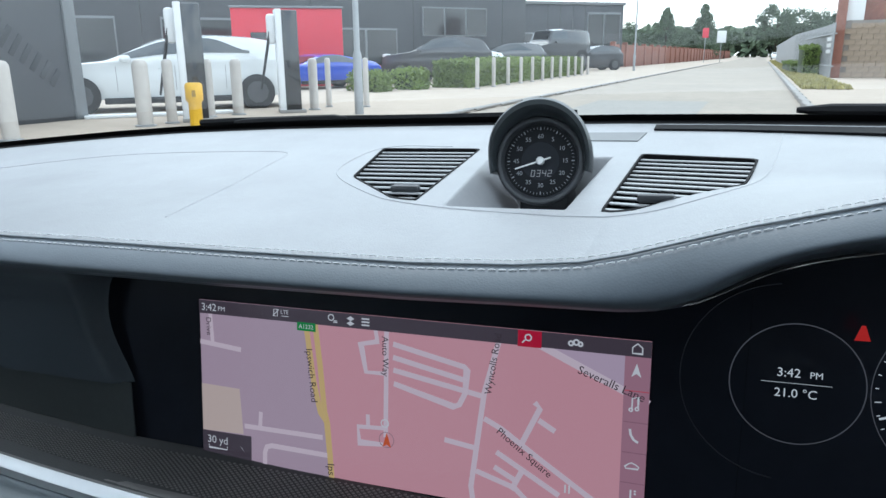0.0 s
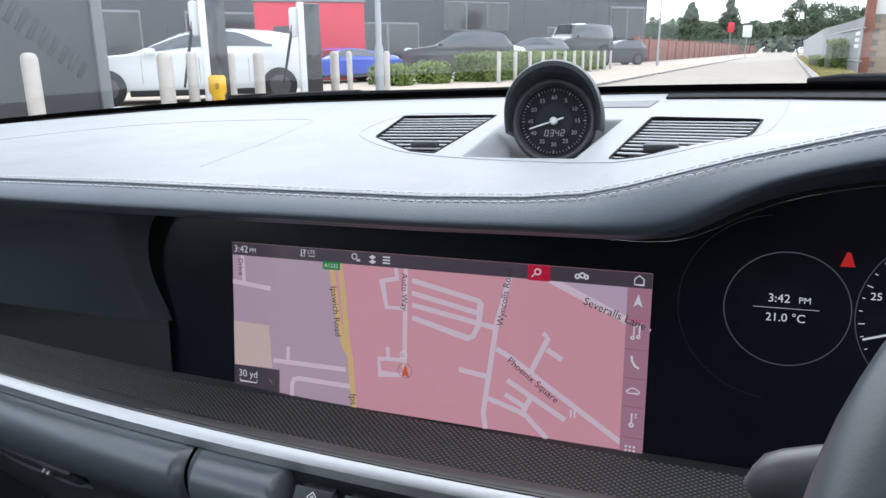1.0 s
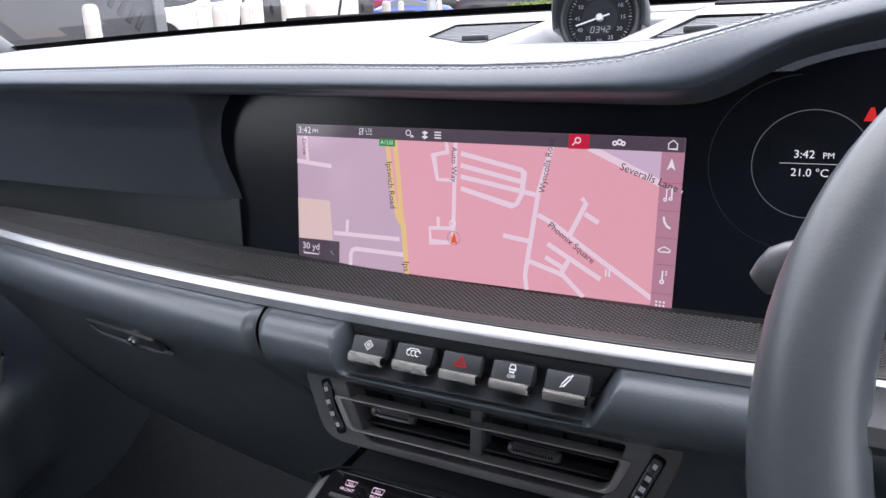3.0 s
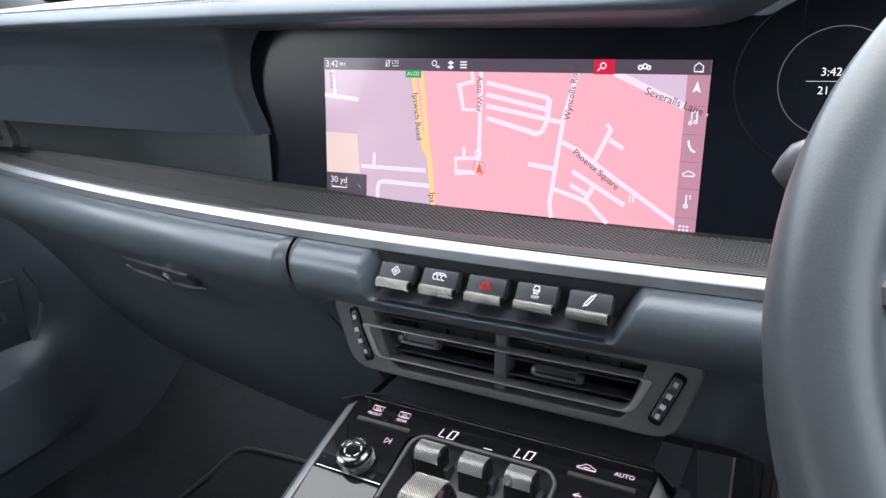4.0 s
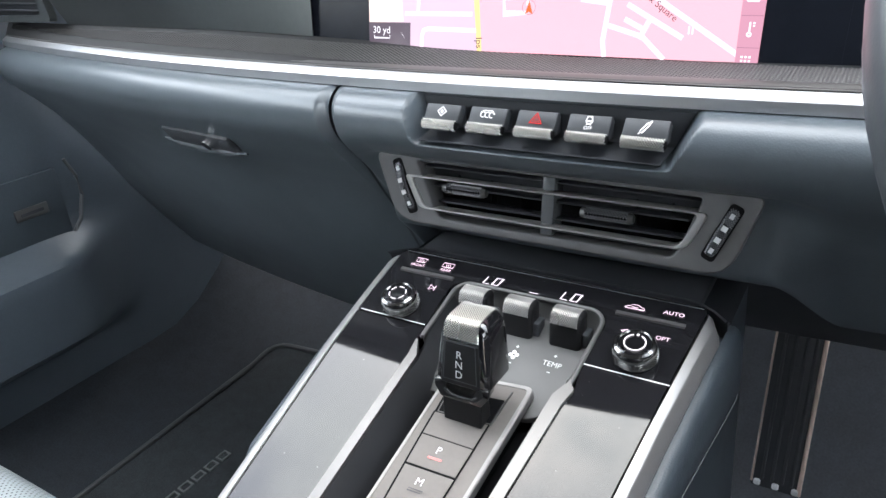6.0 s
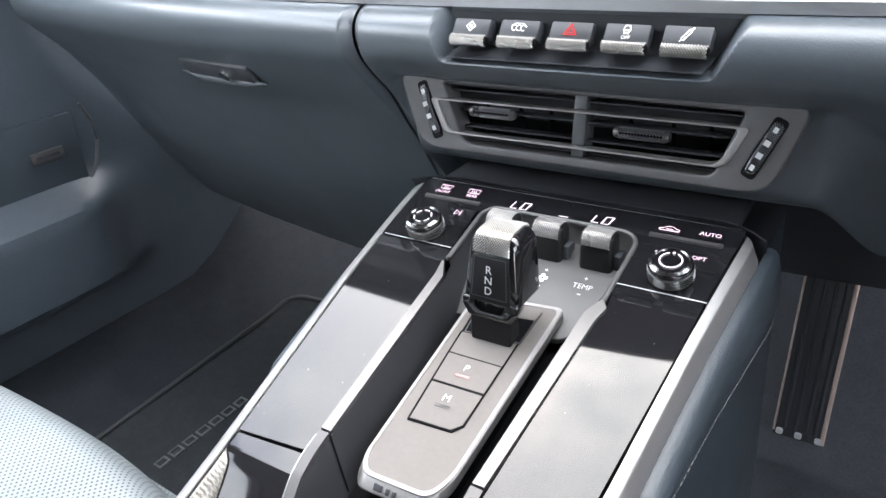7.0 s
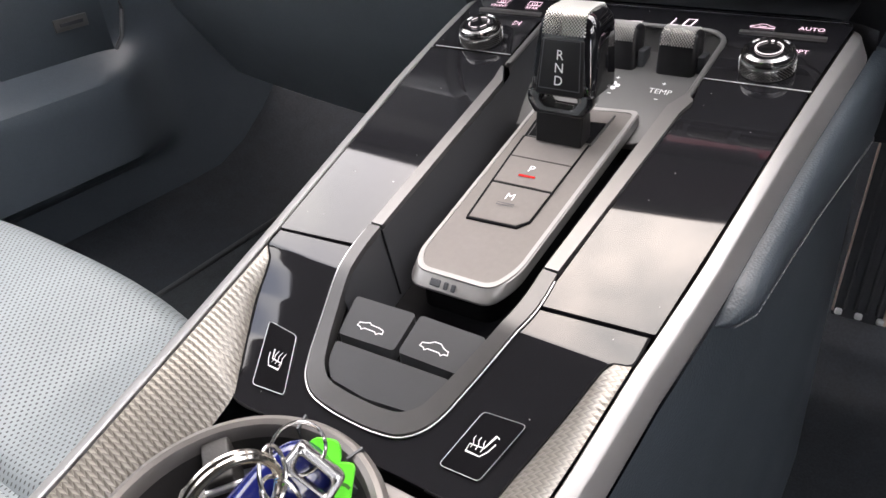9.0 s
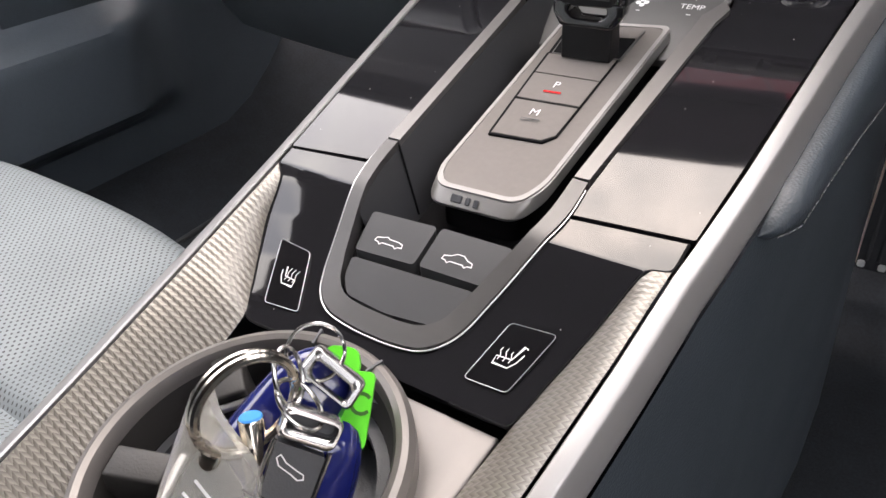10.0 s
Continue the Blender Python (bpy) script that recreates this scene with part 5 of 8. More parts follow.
# seat heater keys
for nm, poly in (("left", [(-0.0600, -0.1195), (-0.0435, -0.1205), (-0.0325, -0.1415), (-0.0488, -0.1430)]), ("right", [(0.0452, -0.1190), (0.0615, -0.1178), (0.0548, -0.1385), (0.0393, -0.1392)])):
    key = thing("seat_heater_key", (sum(p[0] for p in poly) / 4, sum(p[1] for p in poly) / 4, 0.556), "gloss black seat heater key outlined in white", "switch", "seat heater keys on the console")
    pl = round_poly(poly, 0.0016, 3)
    part("key", plate(pl, 0.0010, -0.002, con_z, 0.0004), GLOSS_BLACK, key)
    part("outline", tube([(x, y, con_z(x, y) + 0.0011) for x, y in pl], 0.00014, 5, True), SATIN, key)
    cx, cy = sum(p[0] for p in poly) / 4, sum(p[1] for p in poly) / 4
    f = axes((cx, cy, con_z(cx, cy) + 0.0014), (1, 0.0, 0), (0, 1, 0.5))
    sg = 1 if nm == "right" else -1
    seat_line = [(sg * 0.0045, 0.0045), (sg * 0.0035, 0.0048), (sg * 0.0012, -0.0006), (sg * -0.0042, -0.0010), (sg * -0.0044, -0.0038), (sg * 0.0010, -0.0038), (sg * 0.0030, -0.0012), (sg * 0.0050, 0.0036)]
    bm = line_strip(seat_line, 0.0004, f, True)
    for dx in (-0.0034, -0.0014, 0.0006):
        join(bm, line_strip([(sg * dx, -0.0022), (sg * dx + 0.0004, -0.0005), (sg * dx - 0.0003, 0.0012), (sg * dx + 0.0003, 0.0032)], 0.0003, f))
    for vert in bm.verts:
        vert.co.z = con_z(vert.co.x, vert.co.y) + 0.0015
    part("heat_symbol", bm, WHITE_INK, key, flat=True)

# ---- gear selector ----
tongue_z = lambda x, y: 0.5985 + 0.25 * y
sel = thing("gear_selector", (0, 0.0, 0.57), "gear selector on a taupe plate with a short black lever", "gear selector")
to = round_poly([(-0.0255, 0.0535), (0.0295, 0.0590), (0.0256, -0.0605), (0.0200, -0.0730), (-0.0190, -0.0742), (-0.0240, -0.0655)], [0.004, 0.004, 0.006, 0.006, 0.006, 0.006], 5)
cxy = (0.0005, -0.008)
shrink = lambda p, kx, ky: [(cxy[0] + (x - cxy[0]) * kx, cxy[1] + (y - cxy[1]) * ky) for x, y in p]
top_line_xy = round_poly([(-0.0250, 0.0535), (0.0290, 0.0590), (0.0250, -0.0575), (0.0192, -0.0698), (-0.0180, -0.0708), (-0.0232, -0.0622)], [0.004, 0.004, 0.006, 0.006, 0.006, 0.006], 5)
bmp = bmesh.new()
rows_p = [[bmp.verts.new((x, y, tongue_z(x, y) + h)) for x, y in poly] for poly, h in ((shrink(top_line_xy, 0.97, 0.985), 0.0), (top_line_xy, -0.0004), (to, -0.0042), (to, -0.0050), (shrink(to, 0.95, 0.98), -0.0066), (shrink(to, 0.86, 0.93), -0.0072))]
for ra, rb in zip(rows_p, rows_p[1:]):
    for i in range(len(ra)):
        bmp.faces.new((ra[i], ra[(i + 1) % len(ra)], rb[(i + 1) % len(ra)], rb[i]))
bmp.faces.new(rows_p[0])
part("plate_body", bmp, surface("plate_satin", (0.27, 0.263, 0.255), 0.38, 0.5), sel, "grey satin plate with sloped front lip")
part("plate_stem", plate(shrink(to, 0.85, 0.92), -0.0068, -0.0260, tongue_z, 0), DEEP_BLACK, sel)
part("plate_rim", ring_plate(shrink(top_line_xy, 0.985, 0.992), shrink(top_line_xy, 0.915, 0.957), 0.0006, -0.002, tongue_z), surface("rim_metal", (0.31, 0.30, 0.29), 0.55, 0.2), sel, "bright satin rim")
ti = shrink(top_line_xy, 0.91, 0.954)
part("plate_inlay", plate(ti, 0.0003, -0.002, tongue_z, 0.0003), TAUPE, sel, "taupe inlay")
part("slot", plate(round_poly([(-0.0164, 0.0340), (0.0178, 0.0360), (0.0172, 0.0262), (-0.0156, 0.0240)], 0.002), 0.0006, -0.0012, tongue_z, 0.0003), DEEP_BLACK, sel)
part("slot_lip", tube([(x, y, tongue_z(x, y) + 0.0008) for x, y in ((-0.0172, 0.0460), (-0.0156, 0.0245), (0.0172, 0.0267), (0.0185, 0.0510))], 0.0007, 6), SATIN_DARK, sel)
side_l = lambda y: lerp(y, (-0.04, -0.0306, 0.0105, 0.0379), (-0.0130, -0.0137, -0.0165, -0.0179))
side_r = lambda y: lerp(y, (-0.04, -0.0193, 0.0074, 0.0517), (0.0150, 0.0156, 0.0163, 0.0172))
bed = [(side_l(0.040) - 0.0005, 0.040), (side_r(0.044), 0.044), (side_r(-0.030), -0.0300), (side_r(-0.034) - 0.0040, -0.0352), (side_l(-0.036) - 0.0005, -0.0368)]
part("key_bed", plate(bed, 0.0013, -0.001, tongue_z, 0), DEEP_BLACK, sel)
G = 0.0006
part("bed_line", line_strip([(side_l(y) - 0.0001, y) for y in span(-0.0360, 0.0235, 8)], 0.0008, Matrix(((1, 0, 0, 0), (0, 1, 0, 0), (0, 0.25, 1, 0.5985 + 0.00175), (0, 0, 0, 1)))), DEEP_BLACK, sel, flat=True)


def key_poly(ya, yb, yc, yd, cut=False):
    """Corners front left, front right, rear right, rear left, inside the bed's gap lines."""
    p = [(side_l(ya) + G, ya), (side_r(yb) - G, yb), (side_r(yc) - G, yc), (side_l(yd) + G, yd)]
    if cut:
        p[2:3] = [(side_r(yc) - G, yc + 0.0045), (side_r(yc) - G - 0.0042, yc)]
    return p


part("slot_cover", plate(key_poly(0.0232, 0.0255, 0.0090, 0.0085), 0.0016, -0.001, tongue_z, 0.0003), TAUPE, sel)
for nm, poly, ch in (("park_key", key_poly(0.0076, 0.0081, -0.0100, -0.0108), "P"), ("manual_key", key_poly(-0.0122, -0.0114, -0.0345, -0.0359, True), "M")):
    key = part(nm, plate(poly, 0.0016 if ch == "M" else 0.0017, -0.001, tongue_z, 0.0005), TAUPE, sel, "taupe key")
    cy = 0.0007 if ch == "P" else -0.0195
    f = axes((-0.0008, cy, tongue_z(0, cy) + 0.0021), (1, 0.05, 0), (0, 1, 0.25))
    part("letter", text_mesh(ch, 0.0062, f), WHITE_INK, key, flat=True)
    bar = f @ Matrix.Translation((0.0, -0.0052, 0))
    if ch == "P":
        part("lamp", flat_poly([(-0.0042, -0.0007), (0.0042, -0.0007), (0.0042, 0.0007), (-0.0042, 0.0007)], bar), LIT_RED, key, "red lit bar", True)
    else:
        part("lamp", line_strip([(-0.0042, -0.0007), (0.0042, -0.0007), (0.0042, 0.0007), (-0.0042, 0.0007)], 0.0003, bar, True), SOFT_BLACK, key, flat=True)
# raised badge on the plate's rounded end, drawn as plain bars
fb = axes((-0.0010, -0.0721, tongue_z(0, -0.0721) - 0.0022), (1, -0.03, 0), (0, 0.60, 0.80))
for dx, w in ((-0.0062, 0.0052), (-0.0008, 0.0022), (0.0030, 0.0022)):
    part("badge_bar", box((dx, 0.0, 0.0002), (w, 0.0034, 0.0010), 0.0004, fb, 1), SOFT_BLACK, sel)

# the lever: two cheeks, a window between them, a bridge and a knurled crown


def lever_block(z0, z1, half0, half1, y0a, y1a, y0b, y1b, bev=0.003, x0=0.0):
    bm = bmesh.new()
    vs = []
    for z, h, ya, yb in ((z0, half0, y0a, y1a), (z1, half1, y0b, y1b)):
        vs += [bm.verts.new((x0 + sx * h, y, z)) for sx, y in ((-1, ya), (1, ya), (1, yb), (-1, yb))]
    for q in ((3, 2, 1, 0), (4, 5, 6, 7), (0, 1, 5, 4), (1, 2, 6, 5), (2, 3, 7, 6), (3, 0, 4, 7)):
        bm.faces.new([vs[i] for i in q])
    bmesh.ops.bevel(bm, geom=bm.edges[:], offset=bev, segments=3, profile=0.5, affect="EDGES")
    return bm


LX = 0.0023
FACE_BLACK = surface("face_black", (0.008, 0.008, 0.009), 0.45, relief=0.1, specular=0.3)


def loft(levels, x0, n=6):
    """A body through rounded rectangles: (height, half width, near y, far y, corner)."""
    bm = bmesh.new()
    rows = []
    for z, h, ya, yb, r in levels:
        pts = round_poly([(x0 - h, ya), (x0 + h, ya), (x0 + h, yb), (x0 - h, yb)], r, n)
        rows.append([bm.verts.new((x, y, z)) for x, y in pts])
    for a, b in zip(rows, rows[1:]):
        for i in range(len(a)):
            bm.faces.new((a[i], a[(i + 1) % len(a)], b[(i + 1) % len(a)], b[i]))
    bm.faces.new(rows[0])
    bm.faces.new(rows[-1])
    return bm


lever = part("lever_head", loft([(0.6292, 0.0152, 0.0232, 0.0495, 0.002), (0.6302, 0.0166, 0.0229, 0.0501, 0.004), (0.6400, 0.0163, 0.0240, 0.0512, 0.005), (0.6520, 0.0154, 0.0256, 0.0520, 0.006), (0.6584, 0.0147, 0.0267, 0.0524, 0.006), (0.6620, 0.0139, 0.0276, 0.0518, 0.006), (0.6646, 0.0124, 0.0292, 0.0505, 0.006), (0.6660, 0.0100, 0.0315, 0.0485, 0.005), (0.6663, 0.0060, 0.0350, 0.0450, 0.003)], LX), GLOSS_BLACK, sel, "gloss black lever head")
part("lever_foot", loft([(0.6060, 0.0119, 0.0212, 0.0330, 0.0012), (0.6140, 0.0121, 0.0216, 0.0325, 0.0012), (0.6218, 0.0122, 0.0222, 0.0310, 0.0012)], LX), FACE_BLACK, lever)
ring_out = round_poly([(-0.0168, 0.6312), (0.0168, 0.6312), (0.0167, 0.6262), (0.0126, 0.6204), (-0.0126, 0.6204), (-0.0167, 0.6262)], 0.0012, 4)
ring_in = round_poly([(-0.0088, 0.6300), (0.0088, 0.6300), (0.0094, 0.6268), (0.0064, 0.6240), (-0.0064, 0.6240), (-0.0094, 0.6268)], 0.0012, 4)
guard_bm = ring_plate(ring_out, ring_in, 0.0, 1.0, zero)
for vert in guard_bm.verts:
    x, z, k = vert.co
    vert.co = (LX + x * (1 - 0.06 * k), 0.0212 + (z - 0.6215) * 0.125 + 0.0100 * k, z)
bmesh.ops.recalc_face_normals(guard_bm, faces=guard_bm.faces[:])
bmesh.ops.bevel(guard_bm, geom=[e for e in guard_bm.edges if len(e.link_faces) == 2 and e.calc_face_angle(0) > 0.9], offset=0.0007, segments=2, profile=0.5, affect="EDGES")
part("lever_guard", guard_bm, GLOSS_BLACK, lever, "gloss black loop round a see-through window")
part("lever_face", lever_block(0.6298, 0.6552, 0.0124, 0.0106, 0.0221, 0.0260, 0.0254, 0.0290, 0.0008, LX - 0.0004), FACE_BLACK, lever)
crown_line = [(0.0263, 0.6564), (0.0271, 0.6616), (0.0287, 0.6650), (0.0318, 0.6668), (0.0360, 0.6672), (0.0450, 0.6672), (0.0490, 0.6664), (0.0515, 0.6640)]
part("crown", knurl_skin(lambda u, v: (LX - 0.0006 + (0.0222 - 0.0020 * smooth(0, 0.6, v)) * (u - 0.5), *path_at(crown_line, v)), 28, 42, 0.0006), CUT_METAL, lever, "knurled bright crown", True)
front_at = lambda x, z: (x, 0.0209 + (z - 0.6215) * 0.125, z)
fw_m = axes(front_at(LX, 0.6255), (1, 0, 0), (0, 0.125, 1))
part("face_frame", line_strip([(-0.0094, 0.0298), (-0.0108, 0.0075), (0.0100, 0.0075), (0.0088, 0.0298)], 0.0005, fw_m @ Matrix.Translation((0, 0, 0.0003)), True), BLACK_PLASTIC, lever, flat=True)
for i, ch in enumerate("RND"):
    z = 0.6484 - 0.0058 * i
    f = axes((LX - 0.0008, front_at(0, z)[1] - 0.0006, z), (1, 0, 0), (0, 0.125, 1))
    part("letter", text_mesh(ch, 0.0063, f), WHITE_INK, lever, flat=True)

# ---- climate toggles, knobs and their markings ----
tp = [(-0.0455, 0.1115), (0.0465, 0.1115), (0.0520, 0.1050), (0.0512, 0.0560), (0.0300, 0.0440), (-0.0400, 0.0440), (-0.0455, 0.0600)]
slope = lambda x, y: 0.6075 + 0.40 * (y - 0.058)
part("toggle_plate", plate(round_poly(tp, 0.003, 3), 0.0, -0.003, slope, 0.0006), surface("plate_grey", (0.088, 0.087, 0.086), 0.45, 0.2), console, "grey satin plate")
BORDER_GREY = surface("border_grey", (0.12, 0.118, 0.116), 0.40, 0.4)
pocket = round_poly([(-0.0472, 0.0600), (-0.0485, 0.1060), (-0.0430, 0.1122), (0.0460, 0.1122), (0.0530, 0.1050), (0.0522, 0.0560)], [0.0001, 0.005, 0.005, 0.006, 0.006, 0.0001], 6)
part("pocket_border", tube([(x, y, con_z(x, y) + 0.0006) for x, y in pocket], 0.0015, 10), BORDER_GREY, console, "grey satin border round the toggles")
pocket_mid = Vector((0.0025, 0.080))


def pocket_side(i, v):
    """The pocket's rounded flank, from its border down to the plate."""
    p = Vector(pocket[i])
    q = p + (pocket_mid - p).normalized() * 0.0065 * v
    hi, lo = con_z(*p) + 0.0012, slope(*q) + 0.0003
    return (q.x, q.y, lo + (hi - lo) * (1 - v) ** 2)


part("pocket_wall", sheet(list(range(len(pocket))), span(0, 1, 8), pocket_side), bpy.data.materials["plate_grey"], console)
TOGGLE_BLACK = surface("toggle_black", (0.012, 0.012, 0.013), 0.30, relief=0.05, specular=0.4)
TOGGLE_METAL = surface("toggle_metal", (0.66, 0.645, 0.62), 0.28, 0.7, spread=0.05)
for x in (-0.0305, 0.0010, 0.0325):
    tg = thing("climate_toggle", (x, 0.094, 0.612), "black climate toggle with knurled metal top", "switch", "climate toggles on the console")
    part("toggle_body", lever_block(0.6120, 0.6430, 0.0104, 0.0101, 0.0922, 0.1075, 0.0940, 0.1075, 0.0026, x), TOGGLE_BLACK, tg)
    top_line = [(0.0927, 0.6362), (0.0933, 0.6400), (0.0949, 0.6430), (0.0976, 0.6442), (0.1026, 0.6442), (0.1052, 0.6431)]
    part("toggle_top", knurl_skin(lambda u, v, x=x: (x - 0.0002 + 0.0178 * (u - 0.5), *path_at(top_line, v)), 24, 20, 0.0006), TOGGLE_METAL, tg, "knurled bright top", True)
    part("toggle_shoe", box((x + 0.0120, 0.101, 0.6265), (0.004, 0.010, 0.010), 0.001), SOFT_BLACK, tg)

DARK_CHROME = surface("dark_chrome", (0.30, 0.295, 0.29), 0.16, 1.0, spread=0.03)
CUT_GREY = surface("cut_grey_metal", (0.30, 0.295, 0.285), 0.25, 1.0, spread=0.05)
for x, y in ((-0.0755, 0.0800), (0.0785, 0.0845)):
    kn = thing("rotary_knob", (x, y, con_z(x, y)), "knurled chrome rotary knob with lit ring", "knob", "rotary knobs on the console")
    m = axes((x, y, con_z(x, y) + 0.0004), (1, 0, 0), (0, 1, 0.26))
    part("skirt", lathe([(0.0119, 0.0), (0.0119, 0.0062), (0.0114, 0.0066)], 40, m), SATIN_DARK, kn)
    part("skirt_knurl", knurl_skin(lambda u, v, m=m: m @ Vector((0.0120 * math.cos(2 * math.pi * u), 0.0120 * math.sin(2 * math.pi * u), 0.0003 + 0.0057 * v)), 96, 8, 0.0005), CUT_GREY, kn, "knurled metal skirt", True)
    part("collar", lathe([(0.0116, 0.0064), (0.0119, 0.0080), (0.0113, 0.0098), (0.0098, 0.0106), (0.0092, 0.0100)], 40, m), DARK_CHROME, kn, "dark chrome collar")
    part("cap", lathe([(0.0093, 0.0098), (0.0087, 0.0103), (0.0, 0.0106)], 40, m), GLOSS_BLACK, kn)
    f = m @ Matrix.Translation((0, 0, 0.0110))
    if x < 0:
        for a in (8, 68, 128, 188, 248, 308):
            part("lit_segment", line_strip(arc(0, 0, 0.0056, a, a + 40, 8), 0.0007, f), LIT_WHITE, kn, flat=True)
    else:
        part("lit_ring", line_strip(arc(0, 0, 0.0058, 112, 428, 30), 0.0007, f), LIT_WHITE, kn, flat=True)
        part("lit_dot", flat_poly(arc(0, 0.0059, 0.0008, 0, 330, 10), f), LIT_WHITE, kn, flat=True)

marks = thing("climate_readout", (0, 0.118, 0.641), "lit climate readout under the gloss panel", "display")


def con_mark(x, y):
    return axes((x, y, con_z(x, y) + 0.0010), (1, 0.015, 0), (0, 1, 0.25))


DIGIT = glow("digit_white", (1.0, 0.86, 0.95), 0.55)


def seg_digits(x, y):
    f = con_mark(x, y)
    sk = 0.0010
    bm = join(line_strip([(-0.0055 + sk, 0.0034), (-0.0055 - sk * 0.2, -0.0034), (-0.0014, -0.0034)], 0.0006, f), line_strip([(0.0010 + sk, 0.0034), (0.0054 + sk, 0.0034), (0.0051 - sk * 0.2, -0.0034), (0.0007, -0.0034)], 0.0006, f, True))
    part("digits", bm, DIGIT, marks, flat=True)


seg_digits(-0.0277, 0.1182)
seg_digits(0.0267, 0.1186)
part("dash_mark", line_strip([(-0.0030, 0), (0.0030, 0)], 0.0005, con_mark(0.0030, 0.1152)), DIGIT, marks, flat=True)
part("word", text_mesh("FRONT", 0.0034, con_mark(-0.0869, 0.1186)), LIT_PINK, marks, flat=True)
part("word", text_mesh("REAR", 0.0034, con_mark(-0.0645, 0.1190)), LIT_PINK, marks, flat=True)
part("word", text_mesh("AUTO", 0.0043, con_mark(0.0889, 0.1223)), LIT_PINK, marks, flat=True)
part("word", text_mesh("OPT", 0.0041, con_mark(0.0885, 0.1010)), LIT_PINK, marks, flat=True)
for x in (-0.0868, -0.0650):
    f = con_mark(x, 0.1242)
    o = [(-0.0042, 0.0018), (0.0045, 0.0018), (0.0034, -0.0022), (-0.0034, -0.0022)] if x < -0.08 else [(-0.0042, 0.0020), (0.0042, 0.0020), (0.0042, -0.0022), (-0.0042, -0.0022)]
    part("demist_symbol", join(line_strip(o, 0.0004, f, True), *[line_strip([(dx, -0.0030), (dx + 0.0005, -0.0010), (dx - 0.0004, 0.0008)], 0.0004, f) for dx in (-0.0015, 0, 0.0015)]), LIT_PINK, marks, flat=True)
f = con_mark(0.0662, 0.1215)
part("recirculation_symbol", join(line_strip([(-0.0058, -0.0010), (-0.0030, 0.0006), (-0.0012, 0.0020), (0.0018, 0.0018), (0.0034, 0.0006), (0.0058, -0.0002), (0.0058, -0.0016), (-0.0055, -0.0018)], 0.0004, f, True), line_strip([(-0.002, -0.0004), (0.002, -0.0004)], 0.0005, f)), LIT_PINK, marks, flat=True)
part("skip_symbol", join(line_strip([(-0.0022, -0.0022), (0.0014, 0.0), (-0.0022, 0.0022)], 0.0004, con_mark(-0.0640, 0.1006), True), line_strip([(0.0020, -0.0024), (0.0020, 0.0024)], 0.0005, con_mark(-0.0640, 0.1006))), LIT_PINK, marks, flat=True)
part("arrow_symbol", line_strip([(0.0014, 0.0018), (-0.0018, 0.0), (0.0014, -0.0018), (-0.0018, 0.0), (0.0030, 0.0)], 0.0006, con_mark(0.0668, 0.1005)), LIT_PINK, marks, flat=True)
for x0, x1, y in ((-0.0965, -0.0545, 0.1120), (0.0570, 0.0975, 0.1138)):
    key = thing("climate_key", ((x0 + x1) / 2, y, con_z(0, y)), "slim grey touch bar on the gloss panel", "key", "touch bars on the climate panel")
    part("key_bar", plate([(x0, y - 0.0013), (x1, y - 0.0011), (x1, y + 0.0014), (x0, y + 0.0012)], 0.0018, -0.001, con_z, 0.0005), SATIN_DARK, key)
ft = axes((0.0305, 0.0800, slope(0, 0.080) + 0.0005), (1, 0.0, 0), (0, 1, 0.40))
part("word", text_mesh("TEMP", 0.0050, ft), WHITE_INK, marks, flat=True)
part("plus_minus", join(line_strip([(-0.001, 0.0062), (0.001, 0.0062)], 0.0005, ft), line_strip([(0, 0.0052), (0, 0.0072)], 0.0005, ft), line_strip([(-0.001, -0.0058), (0.001, -0.0058)], 0.0005, ft)), WHITE_INK, marks, flat=True)
ff = axes((0.0055, 0.0800, slope(0, 0.080) + 0.0005), (1, 0.0, 0), (0, 1, 0.40))
part("fan_symbol", join(*[flat_poly(arc(0.0020 * math.cos(radians(a)), 0.0020 * math.sin(radians(a)), 0.0014, 0, 330, 9), ff) for a in (10, 100, 190, 280)], line_strip([(-0.001, 0.0062), (0.001, 0.0062)], 0.0005, ff), line_strip([(0, 0.0052), (0, 0.0072)], 0.0005, ff), line_strip([(-0.001, -0.0062), (0.001, -0.0062)], 0.0005, ff)), WHITE_INK, marks, flat=True)

# ---- rear tray, cup holder and keys ----
tray_z = lambda x, y: 0.5515 + 0.16 * (y + 0.155)
CUP = Vector((-0.0020, -0.1980, 0.5535))
cm2 = axes(CUP, (1, 0, 0), (0, 1, 0.12))
part("rear_tray", plate([(0.0230, -0.1495), (0.0580, -0.1490), (0.0560, -0.20), (0.0500, -0.34), (0.022, -0.34), (0.038, -0.235), (0.0440, -0.195), (0.0415, -0.175)], 0.0, -0.004, tray_z, 0.001), surface("warm_satin_tray", (0.175, 0.163, 0.155), 0.45, 0.3), console, "warm grey satin tray")
part("rear_tray", plate([(-0.0475, -0.1575), (0.022, -0.1565), (0.020, -0.1510), (-0.046, -0.1555)], 0.0, -0.004, tray_z, 0.0), SOFT_BLACK, console)
part("tray_floor", box((0.0, -0.28, 0.520), (0.11, 0.25, 0.003)), SOFT_BLACK, console)
cup = thing("cup_holder", tuple(CUP - Vector((0, 0, 0.05))), "round satin cup holder with two black grip arms", "cup holder")
R = 0.0526
